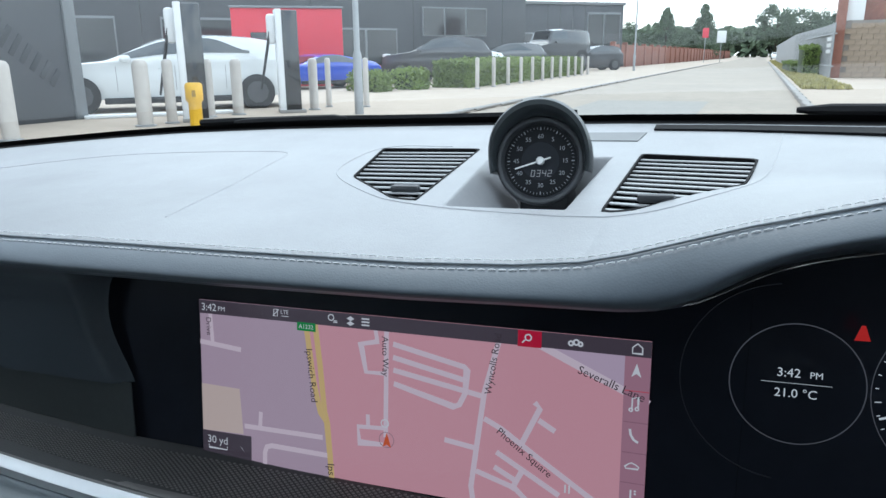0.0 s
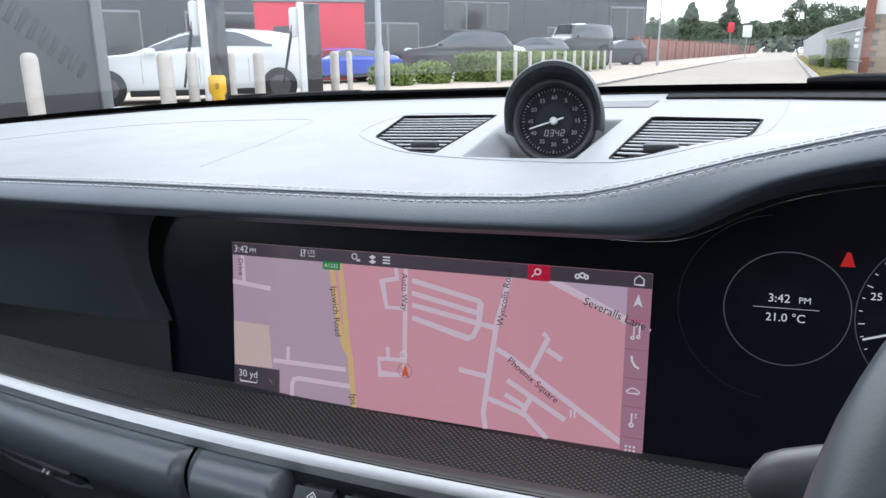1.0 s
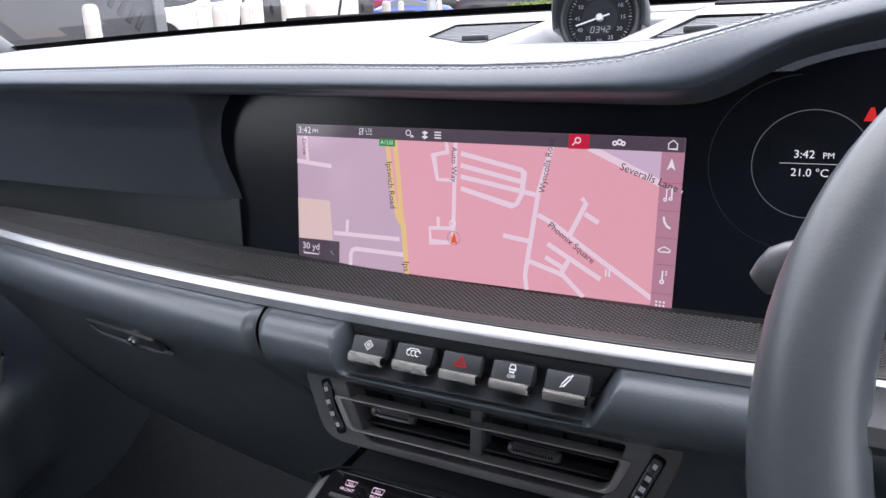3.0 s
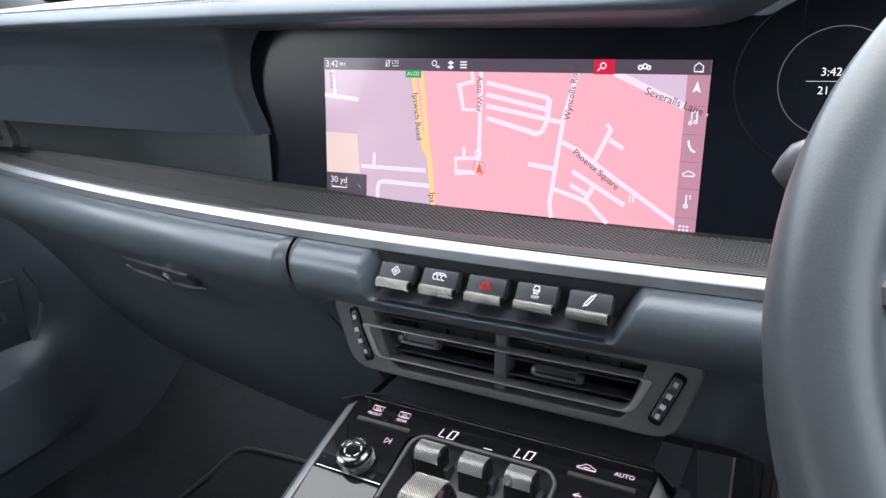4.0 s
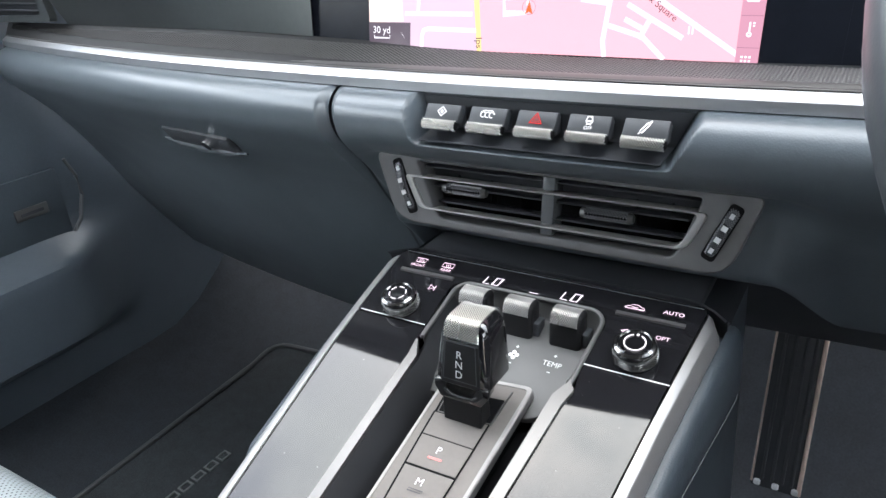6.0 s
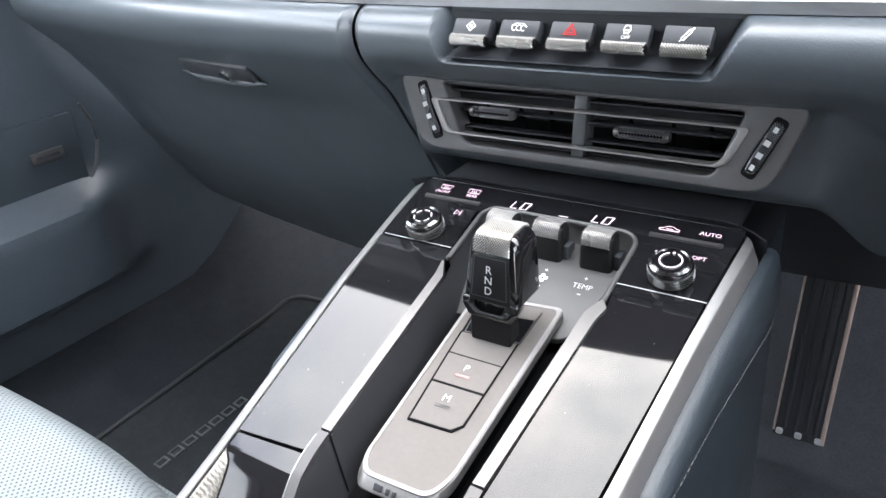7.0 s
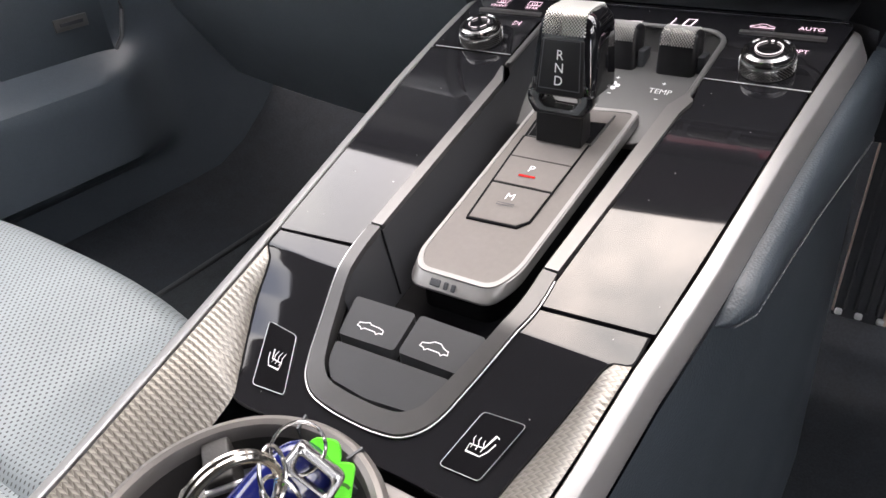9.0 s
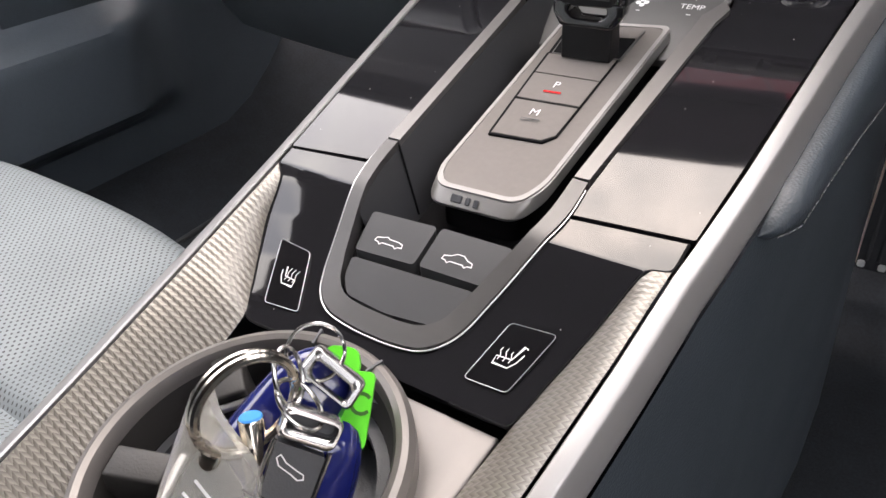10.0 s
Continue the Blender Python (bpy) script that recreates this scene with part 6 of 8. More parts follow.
part("rim", lathe([(R - 0.0064, -0.0030), (R - 0.0061, 0.0006), (R - 0.0050, 0.0026), (R - 0.0030, 0.0034), (R - 0.0011, 0.0028), (R + 0.0006, 0.0004), (R + 0.0002, -0.008)], 72, cm2, False), surface("cup_rim_satin", (0.150, 0.140, 0.132), 0.42, 0.5), cup, "warm grey satin rim")
part("collar", lathe([(R - 0.0063, -0.0028), (R - 0.0078, -0.0080), (R - 0.0100, -0.0150)], 72, cm2, False), surface("cup_collar", (0.014, 0.013, 0.012), 0.5, relief=0.1), cup, "dark grey collar")
part("wall", lathe([(R - 0.0098, -0.0145), (R - 0.0105, -0.016), (R - 0.0110, -0.045), (0.0, -0.046)], 64, cm2, False), DEEP_BLACK, cup, "black ribbed wall")
part("inner_ring", lathe([(R - 0.0100, -0.0150), (R - 0.0140, -0.0145), (R - 0.0145, -0.0190)], 64, cm2, False), SOFT_BLACK, cup)
for a in (72, 103):
    m = cm2 @ Matrix.Rotation(radians(a - 90), 4, "Z")
    part("rim_gap", box((0, R - 0.0032, 0.0009), (0.0009, 0.0066, 0.0056), 0, m), SOFT_BLACK, cup)
for i in range(40):
    m = cm2 @ Matrix.Rotation(2 * math.pi * i / 40, 4, "Z")
    part("wall_rib", box((R - 0.0112, 0, -0.030), (0.0012, 0.0016, 0.026), 0, m), BLACK_PLASTIC, cup)
GRIP = surface("grip_rubber", (0.022, 0.021, 0.020), 0.55, relief=0.2)
for ax, ay, turn, wide in ((-0.0300, -0.0165, 24, 0.0125), (-0.0325, 0.0235, -38, 0.0120), (0.0330, -0.0060, 172, 0.0125)):
    m = cm2 @ Matrix.Translation((ax, ay, -0.0035)) @ Matrix.Rotation(radians(turn), 4, "Z") @ Matrix.Rotation(radians(9), 4, "Y")
    arm = part("grip_arm", lever_block(-0.0130, 0.0030, 0.0104, 0.0096, -wide / 2, wide / 2, -wide / 2 + 0.0008, wide / 2 - 0.0008, 0.0012), GRIP, cup, "black grip arm")
    arm.data.transform(m)
    part("hinge_pin", tube([m @ Vector((0.0112, -wide * 0.62, -0.0012)), m @ Vector((0.0112, wide * 0.62, -0.0012))], 0.0015, 10), SATIN, arm, "steel hinge pin")


def super_shape(length, width, thick, m, n=28, power=2.6, rows=9):
    """A smooth pebble: rounded outline, domed on both faces."""
    bm = bmesh.new()
    grid = []
    for i in range(rows):
        a = -math.pi / 2 + math.pi * i / (rows - 1)
        c, h = max(0.0, math.cos(a)) ** 0.55, math.sin(a)
        row = []
        for j in range(n):
            t = 2 * math.pi * j / n
            ct, st = math.cos(t), math.sin(t)
            x = math.copysign(abs(ct) ** (2 / power), ct) * width / 2 * c
            y = math.copysign(abs(st) ** (2 / power), st) * length / 2 * c
            row.append(bm.verts.new(m @ Vector((x, y, h * thick / 2))))
        grid.append(row)
    for a, b in zip(grid, grid[1:]):
        for j in range(n):
            bm.faces.new((a[j], a[(j + 1) % n], b[(j + 1) % n], b[j]))
    bmesh.ops.remove_doubles(bm, verts=bm.verts[:], dist=1e-6)
    return bm


BLUE = surface("blue_lacquer", (0.009, 0.013, 0.095), 0.12, coat=0.6)
GREEN = surface("green_plastic", (0.10, 0.72, 0.02), 0.4)
CLEAR, cnt, cp = material("clear_acrylic")
cp.inputs["Base Color"].default_value = (0.80, 0.79, 0.74, 1)
cp.inputs["Roughness"].default_value, cp.inputs["Transmission Weight"].default_value, cp.inputs["IOR"].default_value = 0.10, 0.72, 1.45


# the bunch stands propped in the cup, its faces turned up and to the rear
LEAN = axes((0, 0, 0), (0.818, 0.571, -0.071), (-0.272, 0.493, 0.827))
HEAP = CUP + Vector((0.020, 0.005, 0.012))
MM = 0.001


def propped(x, y, z, turn=0, rx=0, ry=0):
    """A key's own axes: place in millimetres on the heap's slope, turn in its plane, then tilts."""
    return Matrix.Translation(HEAP) @ LEAN @ Matrix.Translation((x * MM, y * MM, z * MM)) @ pose(0, 0, 0, 0, 0, turn) @ pose(0, 0, 0, rx, ry, 0)


def slab_of(pts, r, top, bottom, m, bevel=0.0008):
    bm = plate(round_poly([(x * MM, y * MM) for x, y in pts], r * MM, 4), top * MM, bottom * MM, zero, bevel * 1.0)
    bm.transform(m)
    return bm


def frame_of(outer, inner, r, top, bottom, m):
    """A closed loop of rounded section between two outlines."""
    o, i = (round_poly([(x * MM, y * MM) for x, y in p], q * MM, 6) for p, q in ((outer, r), (inner, r * 0.7)))
    mid, half = (top + bottom) / 2 * MM, (top - bottom) / 2 * MM
    bm = bmesh.new()
    rows = []
    for k in range(14):
        a = 2 * math.pi * k / 14
        c, h = math.cos(a), math.sin(a)
        t = 0.5 - 0.5 * math.copysign(abs(c) ** 0.75, c)
        z = mid + half * math.copysign(abs(h) ** 0.75, h)
        rows.append([bm.verts.new(m @ Vector((p[0] + (q[0] - p[0]) * t, p[1] + (q[1] - p[1]) * t, z))) for p, q in zip(o, i)])
    for ra, rb in zip(rows, rows[1:] + rows[:1]):
        for j in range(len(o)):
            bm.faces.new((ra[j], ra[(j + 1) % len(o)], rb[(j + 1) % len(o)], rb[j]))
    return bm


def build_keys():
    m = propped(5, 2, 0, -20, 4, 15)
    fob = thing("car_key", tuple(HEAP + Vector((0, 0, -0.04))), "blue and silver car key fob in the cup holder", "key")
    part("fob_body", super_shape(0.076, 0.031, 0.019, m @ Matrix.Translation((0.0030, -0.030, -0.005)), power=3.4), BLUE, fob, "dark blue lacquered shell")
    part("fob_face", slab_of([(-10.2, 0.8), (4.2, -0.2), (4.4, -42), (-7.5, -42)], 1.0, 5.2, 0, m), BLACK_PLASTIC, fob, "matt black button face")
    part("fob_loop", frame_of([(-11.0, 11.2), (6.6, 10.6), (5.9, 0.8), (-11.2, 1.4)], [(-8.4, 9.0), (4.6, 8.6), (4.3, 4.9), (-8.6, 5.2)], 3.0, 5.6, -1.0, m), CHROME_SOFT, fob, "silver loop")
    part("fob_window", slab_of([(-8.6, 9.2), (4.8, 8.8), (4.5, 4.6), (-8.8, 5.0)], 1.2, 1.5, 0, m), SOFT_BLACK, fob)
    part("fob_edge", tube([m @ Vector((0.0051, y, 0.0046)) for y in span(-0.042, 0.001, 8)], 0.0008, 8), CHROME_SOFT, fob, "silver edge")
    part("fob_edge", tube([m @ Vector((-0.0106 - 0.06 * min(0, y) * -1.0, y, 0.0044)) for y in span(-0.042, 0.001, 8)], 0.0007, 8), CHROME_SOFT, fob, "silver edge")
    sm = m @ Matrix.Translation((-0.0042, -0.0055, 0.0055)) @ Matrix.Rotation(radians(-10), 4, "Z")
    part("roof_symbol", line_strip([(-0.0046, 0.0012), (-0.0040, 0.0024), (-0.0028, 0.0018), (-0.0016, 0.0010), (0.0020, 0.0002), (0.0044, -0.0002), (0.0050, -0.0014), (0.0036, -0.0022), (0.0010, -0.0014), (-0.0012, -0.0010), (-0.0030, -0.0006)], 0.0004, sm, True), WHITE_INK, fob, flat=True)
    part("key_line", line_strip([(-0.0082, -0.0105), (0.0078, -0.0105)], 0.0006, sm), DEEP_BLACK, fob, flat=True)

    second = thing("spare_key", tuple(HEAP + Vector((-0.005, 0.012, -0.04))), "blue key fob with silver tip behind the first key", "key")
    m2 = propped(5, 14, -9, -40, -6, 4)
    part("fob_body", super_shape(0.058, 0.0265, 0.016, m2 @ Matrix.Translation((-0.0020, -0.0165, -0.0045)), power=2.8, n=40, rows=13), BLUE, second, "dark blue lacquered shell")
    part("fob_loop", frame_of([(-9.4, 12.8), (9.0, 12.8), (10.2, 2.6), (-9.6, 2.4)], [(-6.6, 8.6), (6.2, 8.6), (6.8, 4.6), (-5.2, 4.4)], 2.4, 6.0, -2.0, m2), CHROME_SOFT, second, "silver loop")

    tag = thing("key_tag", tuple(HEAP + Vector((0.008, 0.012, -0.04))), "bright green plastic key tag", "key tag")
    m3 = propped(11.3, 12, -15, -8, -8, 0)
    part("tag_body", join(slab_of([(-8.5, 8.0), (9.5, 9.0), (9.5, -14), (-8.5, -14)], 2.5, 2.2, -2.2, m3), slab_of([(-6.5, 15.5), (3.5, 15.5), (5.0, 7.0), (-7.5, 7.0)], 3.5, 2.2, -2.2, m3)), GREEN, tag)
    part("tag_mark", line_strip(arc(0.0066, -0.0005, 0.0030, 40, 320, 12), 0.0011, m3 @ Matrix.Translation((0, 0, 0.0025))), surface("tag_mark", (0.03, 0.13, 0.01), 0.5), tag, flat=True)

    slab_tag = thing("acrylic_tag", tuple(HEAP + Vector((-0.02, -0.01, -0.03))), "clear acrylic key tag with pale print bars", "key tag")
    m4 = propped(-20, -2, 6, 0, -6, -4)
    part("slab", slab_of([(-6.0, 20.6), (-2.4, 22.0), (0.2, 14.2), (10.4, 1.6), (13.2, -3.4), (12.8, -28), (-19.5, -28), (-14.8, -9.0)], 1.4, 2.8, -2.8, m4), CLEAR, slab_tag)
    part("insert_card", slab_of([(-4.2, 4.6), (2.6, 3.0), (8.6, -5.0), (9.0, -26), (-16.0, -26), (-11.4, -9)], 0.8, 0.6, 0.0, m4, 0), surface("grey_card", (0.10, 0.105, 0.105), 0.5), slab_tag, "dark grey insert card")
    for w, x, y in ((9.0, -1.0, -6.5), (11.0, -3.5, -10.5), (4.0, -9.0, -12.0)):
        part("print_bar", box((0, 0, 0.0030), (w * MM, 0.0008, 0.0002), 0, m4 @ Matrix.Translation((x * MM, y * MM, 0)) @ Matrix.Rotation(radians(-48), 4, "Z")), WHITE_INK, slab_tag)
    part("eyelet", lathe([(0.0018, 0.0031), (0.0028, 0.0034), (0.0031, 0.0028), (0.0031, -0.0028), (0.0018, -0.0032)], 20, m4 @ Matrix.Translation((-0.0004, 0.0022, 0))), NICKEL, slab_tag, "metal eyelet")

    ring = thing("key_ring", tuple(HEAP + Vector((-0.01, 0.01, 0.0))), "nickel split key ring", "key ring")
    m5 = propped(-11, 15, 7.5, -34, 0, 40)
    part("coil", tube([m5 @ Vector((0.0134 * math.cos(a), 0.0152 * math.sin(a), 0.0014 * math.sin(a / 2))) for a in [4 * math.pi * i / 120 for i in range(120)]], 0.0015, 10), NICKEL, ring)
    ring2 = thing("wire_ring", tuple(HEAP + Vector((0.0, 0.03, 0.0))), "thin steel wire key ring", "key ring")
    m6 = propped(6, 27.5, -3, 0, 10, 15)
    part("coil", tube([m6 @ Vector((0.0082 * math.cos(a), 0.0086 * math.sin(a), 0.0)) for a in [2 * math.pi * i / 40 for i in range(40)]], 0.0006, 8, True), CHROME_SOFT, ring2)
    for x, y, z, turn, ry in ((-0.2, 22.0, 4, 10, 58), (3.0, 14.5, 5, 40, 50)):
        link = thing("link_ring", tuple(HEAP + Vector((0.0, 0.015, 0.0))), "small steel link ring", "key ring")
        m7 = propped(x, y, z, turn, 0, ry)
        part("coil", tube([m7 @ Vector((0.0052 * math.cos(a), 0.0082 * math.sin(a), 0.0)) for a in [2 * math.pi * i / 36 for i in range(36)]], 0.0007, 8, True), CHROME_SOFT, link)
    cap = thing("blue_tip_key", tuple(HEAP + Vector((-0.01, 0.0, -0.01))), "small metal key stub with blue tip", "key")
    m8 = propped(-11.2, 10.3, 2, 4, -74, 0)
    part("stub", lathe([(0.0, -0.022), (0.0034, -0.022), (0.0037, -0.0006), (0.0034, 0.0)], 24, m8), NICKEL, cap)
    part("tip", lathe([(0.0035, -0.0002), (0.0030, 0.0006), (0.0, 0.0008)], 24, m8), surface("tip_blue", (0.05, 0.30, 0.75), 0.3), cap, "blue tip")


CHROME_SOFT = surface("soft_chrome", (0.50, 0.495, 0.49), 0.24, 1.0, grain=120, spread=0.05)
build_keys()

# ---- steering wheel and stalk ----
wheel = thing("steering_wheel", (0.36, 0.05, 0.62), "dark leather three-spoke steering wheel", "steering wheel")
WM = axes((0.3414, -0.0163, 0.8394), (1, 0, 0), (0, 0.686, 0.728))
part("rim", tube([WM @ Vector((0.1627 * math.cos(a), 0.1627 * math.sin(a), 0)) for a in [2 * math.pi * i / 96 for i in range(96)]], 0.0148, 20, True), RIM_LEATHER, wheel, "dark grey leather rim")
part("airbag_cover", super_shape(0.13, 0.13, 0.05, WM @ Matrix.Translation((0, 0.0, -0.012)), power=3), BLACK_PLASTIC, wheel)
for a in (180, 0, 270):
    c, s_ = math.cos(radians(a)), math.sin(radians(a))
    part("spoke", tube([WM @ Vector((r * c, r * s_, -0.012 + 0.008 * (r / 0.16))) for r in span(0.05, 0.155, 7)], [0.022, 0.020, 0.017, 0.015, 0.014, 0.014, 0.015], 10, squash=0.45), BLACK_PLASTIC, wheel)
part("column", tube([WM @ Vector((0, 0, -0.02)), WM @ Vector((0, 0, -0.20))], 0.045, 20), SOFT_BLACK, wheel)
stalk = thing("column_stalk", (0.30, 0.09, 0.80), "grey plastic column stalk behind the wheel", "stalk")
STALK = surface("stalk_satin", (0.10, 0.103, 0.108), 0.34)
stalk_line = [(0.285, 0.075, 0.848), (0.235, 0.067, 0.853), (0.200, 0.063, 0.8555), (0.182, 0.061, 0.8545), (0.170, 0.060, 0.8510), (0.1625, 0.060, 0.8465), (0.1600, 0.060, 0.8440)]
part("paddle", tube([path_at(stalk_line, t) for t in span(0, 1, 30)], [0.0070 + 0.0030 * smooth(0.3, 0.75, t) - 0.0050 * smooth(0.93, 1.0, t) for t in span(0, 1, 30)], 20, squash=0.72, up=(0, 1, 0)), STALK, stalk, "grey rounded end")
part("arm", tube([(0.335, 0.085, 0.838), (0.285, 0.075, 0.842)], 0.0095, 14), BLACK_PLASTIC, stalk)

# ---- passenger seat, floor, mat, door ----
seat = thing("passenger_seat", (-0.37, -0.25, 0.28), "grey perforated leather sports seat", "seat")


def cushion(x, v):
    u = (x + 0.37) / (0.262 if x > -0.37 else 0.215)
    side = 0.016 * smooth(0.62, 1.0, abs(u)) - 0.07 * smooth(0.955, 1.0, abs(u))
    y = -0.62 + 0.60 * v
    z = 0.491 + 0.012 * v + side * (1 - 0.5 * smooth(0.8, 1, v)) - 0.11 * smooth(0.88, 1.0, v) ** 2 - 0.03 * (1 - v) - 0.007 * math.exp(-((y + 0.206) / 0.006) ** 2)
    y -= 0.055 * abs(u) ** 3 * smooth(0.6, 1, v)
    return (x, y, z)


part("cushion", sheet(span(-0.566, -0.122, 66), span(0, 1, 180), cushion), SEAT_LEATHER, seat, "grey perforated leather cushion")
for a, b in ((-0.585, -0.566), (-0.122, -0.108)):
    part("cushion_edge", sheet(span(a, b, 8), span(0, 1, 120), cushion), SEAT_PLAIN, seat)
part("cushion_side", sheet(span(0, 1, 20), span(0, 1, 6), lambda v, w: (lambda p: (p[0] + 0.002 * math.sin(w * 3.1), p[1], p[2] - 0.22 * w))(cushion(-0.108, v))), SEAT_PLAIN, seat)
# out of view; added to keep rear and side light off the dash front
part("backrest", sheet(span(0, 1, 24), span(0, 1, 30), lambda u, v: (-0.37 + (u - 0.5) * (0.50 - 0.22 * smooth(0.72, 1.0, v)), -0.60 - 0.24 * v + 0.05 * (2 * abs(u - 0.5)) ** 3 * (1 - v), 0.48 + 0.66 * v), 0.06), SEAT_PLAIN, seat, "unseen grey leather seat back added to block light from behind")
part("seat_base", box((-0.37, -0.30, 0.34), (0.40, 0.44, 0.14), 0.02), SOFT_BLACK, seat)

floor = tagged(part("floor", sheet(span(-0.80, 0.80, 30), span(-1.2, 0.85, 40), lambda x, y: (x, y, 0.235 + 0.36 * smooth(0.35, 0.85, y) + 0.05 * smooth(0.66, 0.78, abs(x)))), CARPET, thing("cabin_floor", (0, 0, 0.23), "dark carpeted car floor", "floor", kind="structure"), ""), "", "")
mat = thing("floor_mat", (-0.42, 0.1, 0.25), "dark pile floor mat with pale border and lettering bars", "floor mat")
mz = lambda x, y: 0.245 + 0.36 * smooth(0.35, 0.85, y)
mp = round_poly([(-0.60, 0.42), (-0.24, 0.44), (-0.20, -0.05), (-0.585, -0.05)], 0.04, 5)
part("mat_body", plate(mp, 0.004, -0.004, mz, 0, (0.36, 0.40)), MAT_PILE, mat)
part("binding", tube([(x, y, mz(x, y) + 0.004) for x, y in mp], 0.004, 8, True), surface("mat_binding", (0.034, 0.036, 0.038), 0.6), mat)
LETTERS = surface("mat_letters", (0.12, 0.127, 0.127), 0.6)
for i in range(7):
    cy = 0.082 + 0.0205 * i
    outer_bar = [(-0.4885, cy - 0.0082), (-0.4755, cy - 0.0090), (-0.4755, cy + 0.0072), (-0.4885, cy + 0.0080)]
    inner_bar = [(-0.4863, cy - 0.0060), (-0.4777, cy - 0.0068), (-0.4777, cy + 0.0050), (-0.4863, cy + 0.0058)]
    part("letter_bar", ring_plate(outer_bar, inner_bar, 0.0062, 0.0040, mz), LETTERS, mat)

DOOR_LEATHER = leather("door_leather", (0.074, 0.090, 0.107), 0.38, 0.25)
door = thing("door_1", (-0.74, 0.0, 0.25), "dark leather passenger door with armrest and speaker", "car door", kind="structure")


def door_panel(y, v):
    z = 0.26 + 0.665 * v
    fade = 1 - smooth(0.20, 0.34, y)
    pocket = 0.060 * smooth(0.335, 0.375, z) * (1 - smooth(0.475, 0.525, z)) * fade
    rest = 0.055 * smooth(0.60, 0.66, z) * (1 - smooth(0.70, 0.76, z)) * (1 - smooth(0.0, 0.2, y))
    return (-0.770 + 0.02 * v + pocket + rest, y, z)


part("door_card", sheet(span(-0.85, 0.52, 80), span(0, 1, 70), door_panel), DOOR_LEATHER, door)
part("speaker_trim", tube([(-0.7495, y, z) for y, z in ((0.262, 0.605), (0.272, 0.580), (0.273, 0.552), (0.262, 0.520), (0.236, 0.491))], 0.0026, 8), GREY_PLASTIC, door, "curved speaker trim")
part("speaker_grille", box((-0.752, 0.172, 0.55), (0.006, 0.15, 0.095), 0.002), SIDE_LEATHER, door)
part("speaker_badge", box((-0.747, 0.200, 0.5525), (0.003, 0.044, 0.015), 0.001), SATIN_DARK, door, "small metal badge")
part("badge_bar", box((-0.7450, 0.200, 0.5525), (0.001, 0.030, 0.004), 0), SOFT_BLACK, door)
door2 = thing("door_2", (0.78, 0.0, 0.25), "dark leather driver's door", "car door", kind="structure")
part("door_card", sheet(span(-0.85, 0.52, 40), span(0, 1, 30), lambda y, v: (-door_panel(y, v)[0], y, door_panel(y, v)[2])), DARK_LEATHER, door2)

pedal = thing("accelerator_pedal", (0.16, 0.46, 0.26), "ribbed black accelerator pedal with metal edges", "pedal")
PM = axes((0.141, 0.447, 0.390), (1, 0.0, 0), (-0.10, 0.28, 0.95))
part("pad", box((0, 0, 0), (0.050, 0.22, 0.012), 0.003, PM), SOFT_BLACK, pedal)
for x in (-0.014, -0.004, 0.006, 0.015):
    part("rib", box((x, 0, 0.0065), (0.0035, 0.20, 0.004), 0.001, PM, 1), BLACK_PLASTIC, pedal)
part("edge_strip", box((0.0225, 0, 0.0065), (0.0045, 0.215, 0.004), 0.001, PM, 1), surface("copper_toned_metal", (0.85, 0.68, 0.58), 0.35, 0.6), pedal, "warm metal edge strip")
part("edge_strip", box((-0.0235, -0.02, 0.0060), (0.0022, 0.17, 0.003), 0.0008, PM, 1), bpy.data.materials["copper_toned_metal"], pedal, "warm metal edge strip")
for x in (-0.018, 0.0, 0.019):
    part("foot_stud", box((x, -0.104, 0.0075), (0.007, 0.007, 0.004), 0.0015, PM, 1), WHITE_INK, pedal)

# ---- the cabin's shell ----
roof = thing("ceiling", (0, -0.6, 1.2), "dark fabric roof lining", "ceiling", kind="structure")
HEADER_Y, HEADER_Z = -0.06, 1.215


def roof_at(x, y):
    return (x, y - 0.10 * (x / 0.6) ** 2 * smooth(-0.5, HEADER_Y, y), HEADER_Z + 0.03 * smooth(0, 1, (HEADER_Y - y) / 0.5) - 0.06 * (abs(x) / 0.6) ** 3 - 0.10 * smooth(-0.8, -1.3, y))


part("lining", sheet(span(-0.60, 0.60, 24), span(-1.3, HEADER_Y, 24), roof_at, 0.02), HEADLINER, roof)
part("header", tube([Vector(roof_at(x, HEADER_Y)) + Vector((0, 0.01, -0.005)) for x in span(-0.6, 0.6, 20)], 0.022, 10), HEADLINER, roof)
screen_glass = thing("window_1", (0, 0.6, 0.94), "curved laminated windscreen", "windscreen", kind="structure")


def screen_at(x, v):
    a = Vector((x * 1.02, glass_base(x) + 0.03, dash_z(x, glass_base(x)) - 0.004))
    b = Vector(roof_at(max(-0.6, min(0.6, x * 0.76)), HEADER_Y)) + Vector((0, 0.012, 0.004))
    p = a.lerp(b, v)
    p.z += 0.05 * math.sin(v * math.pi)
    return p


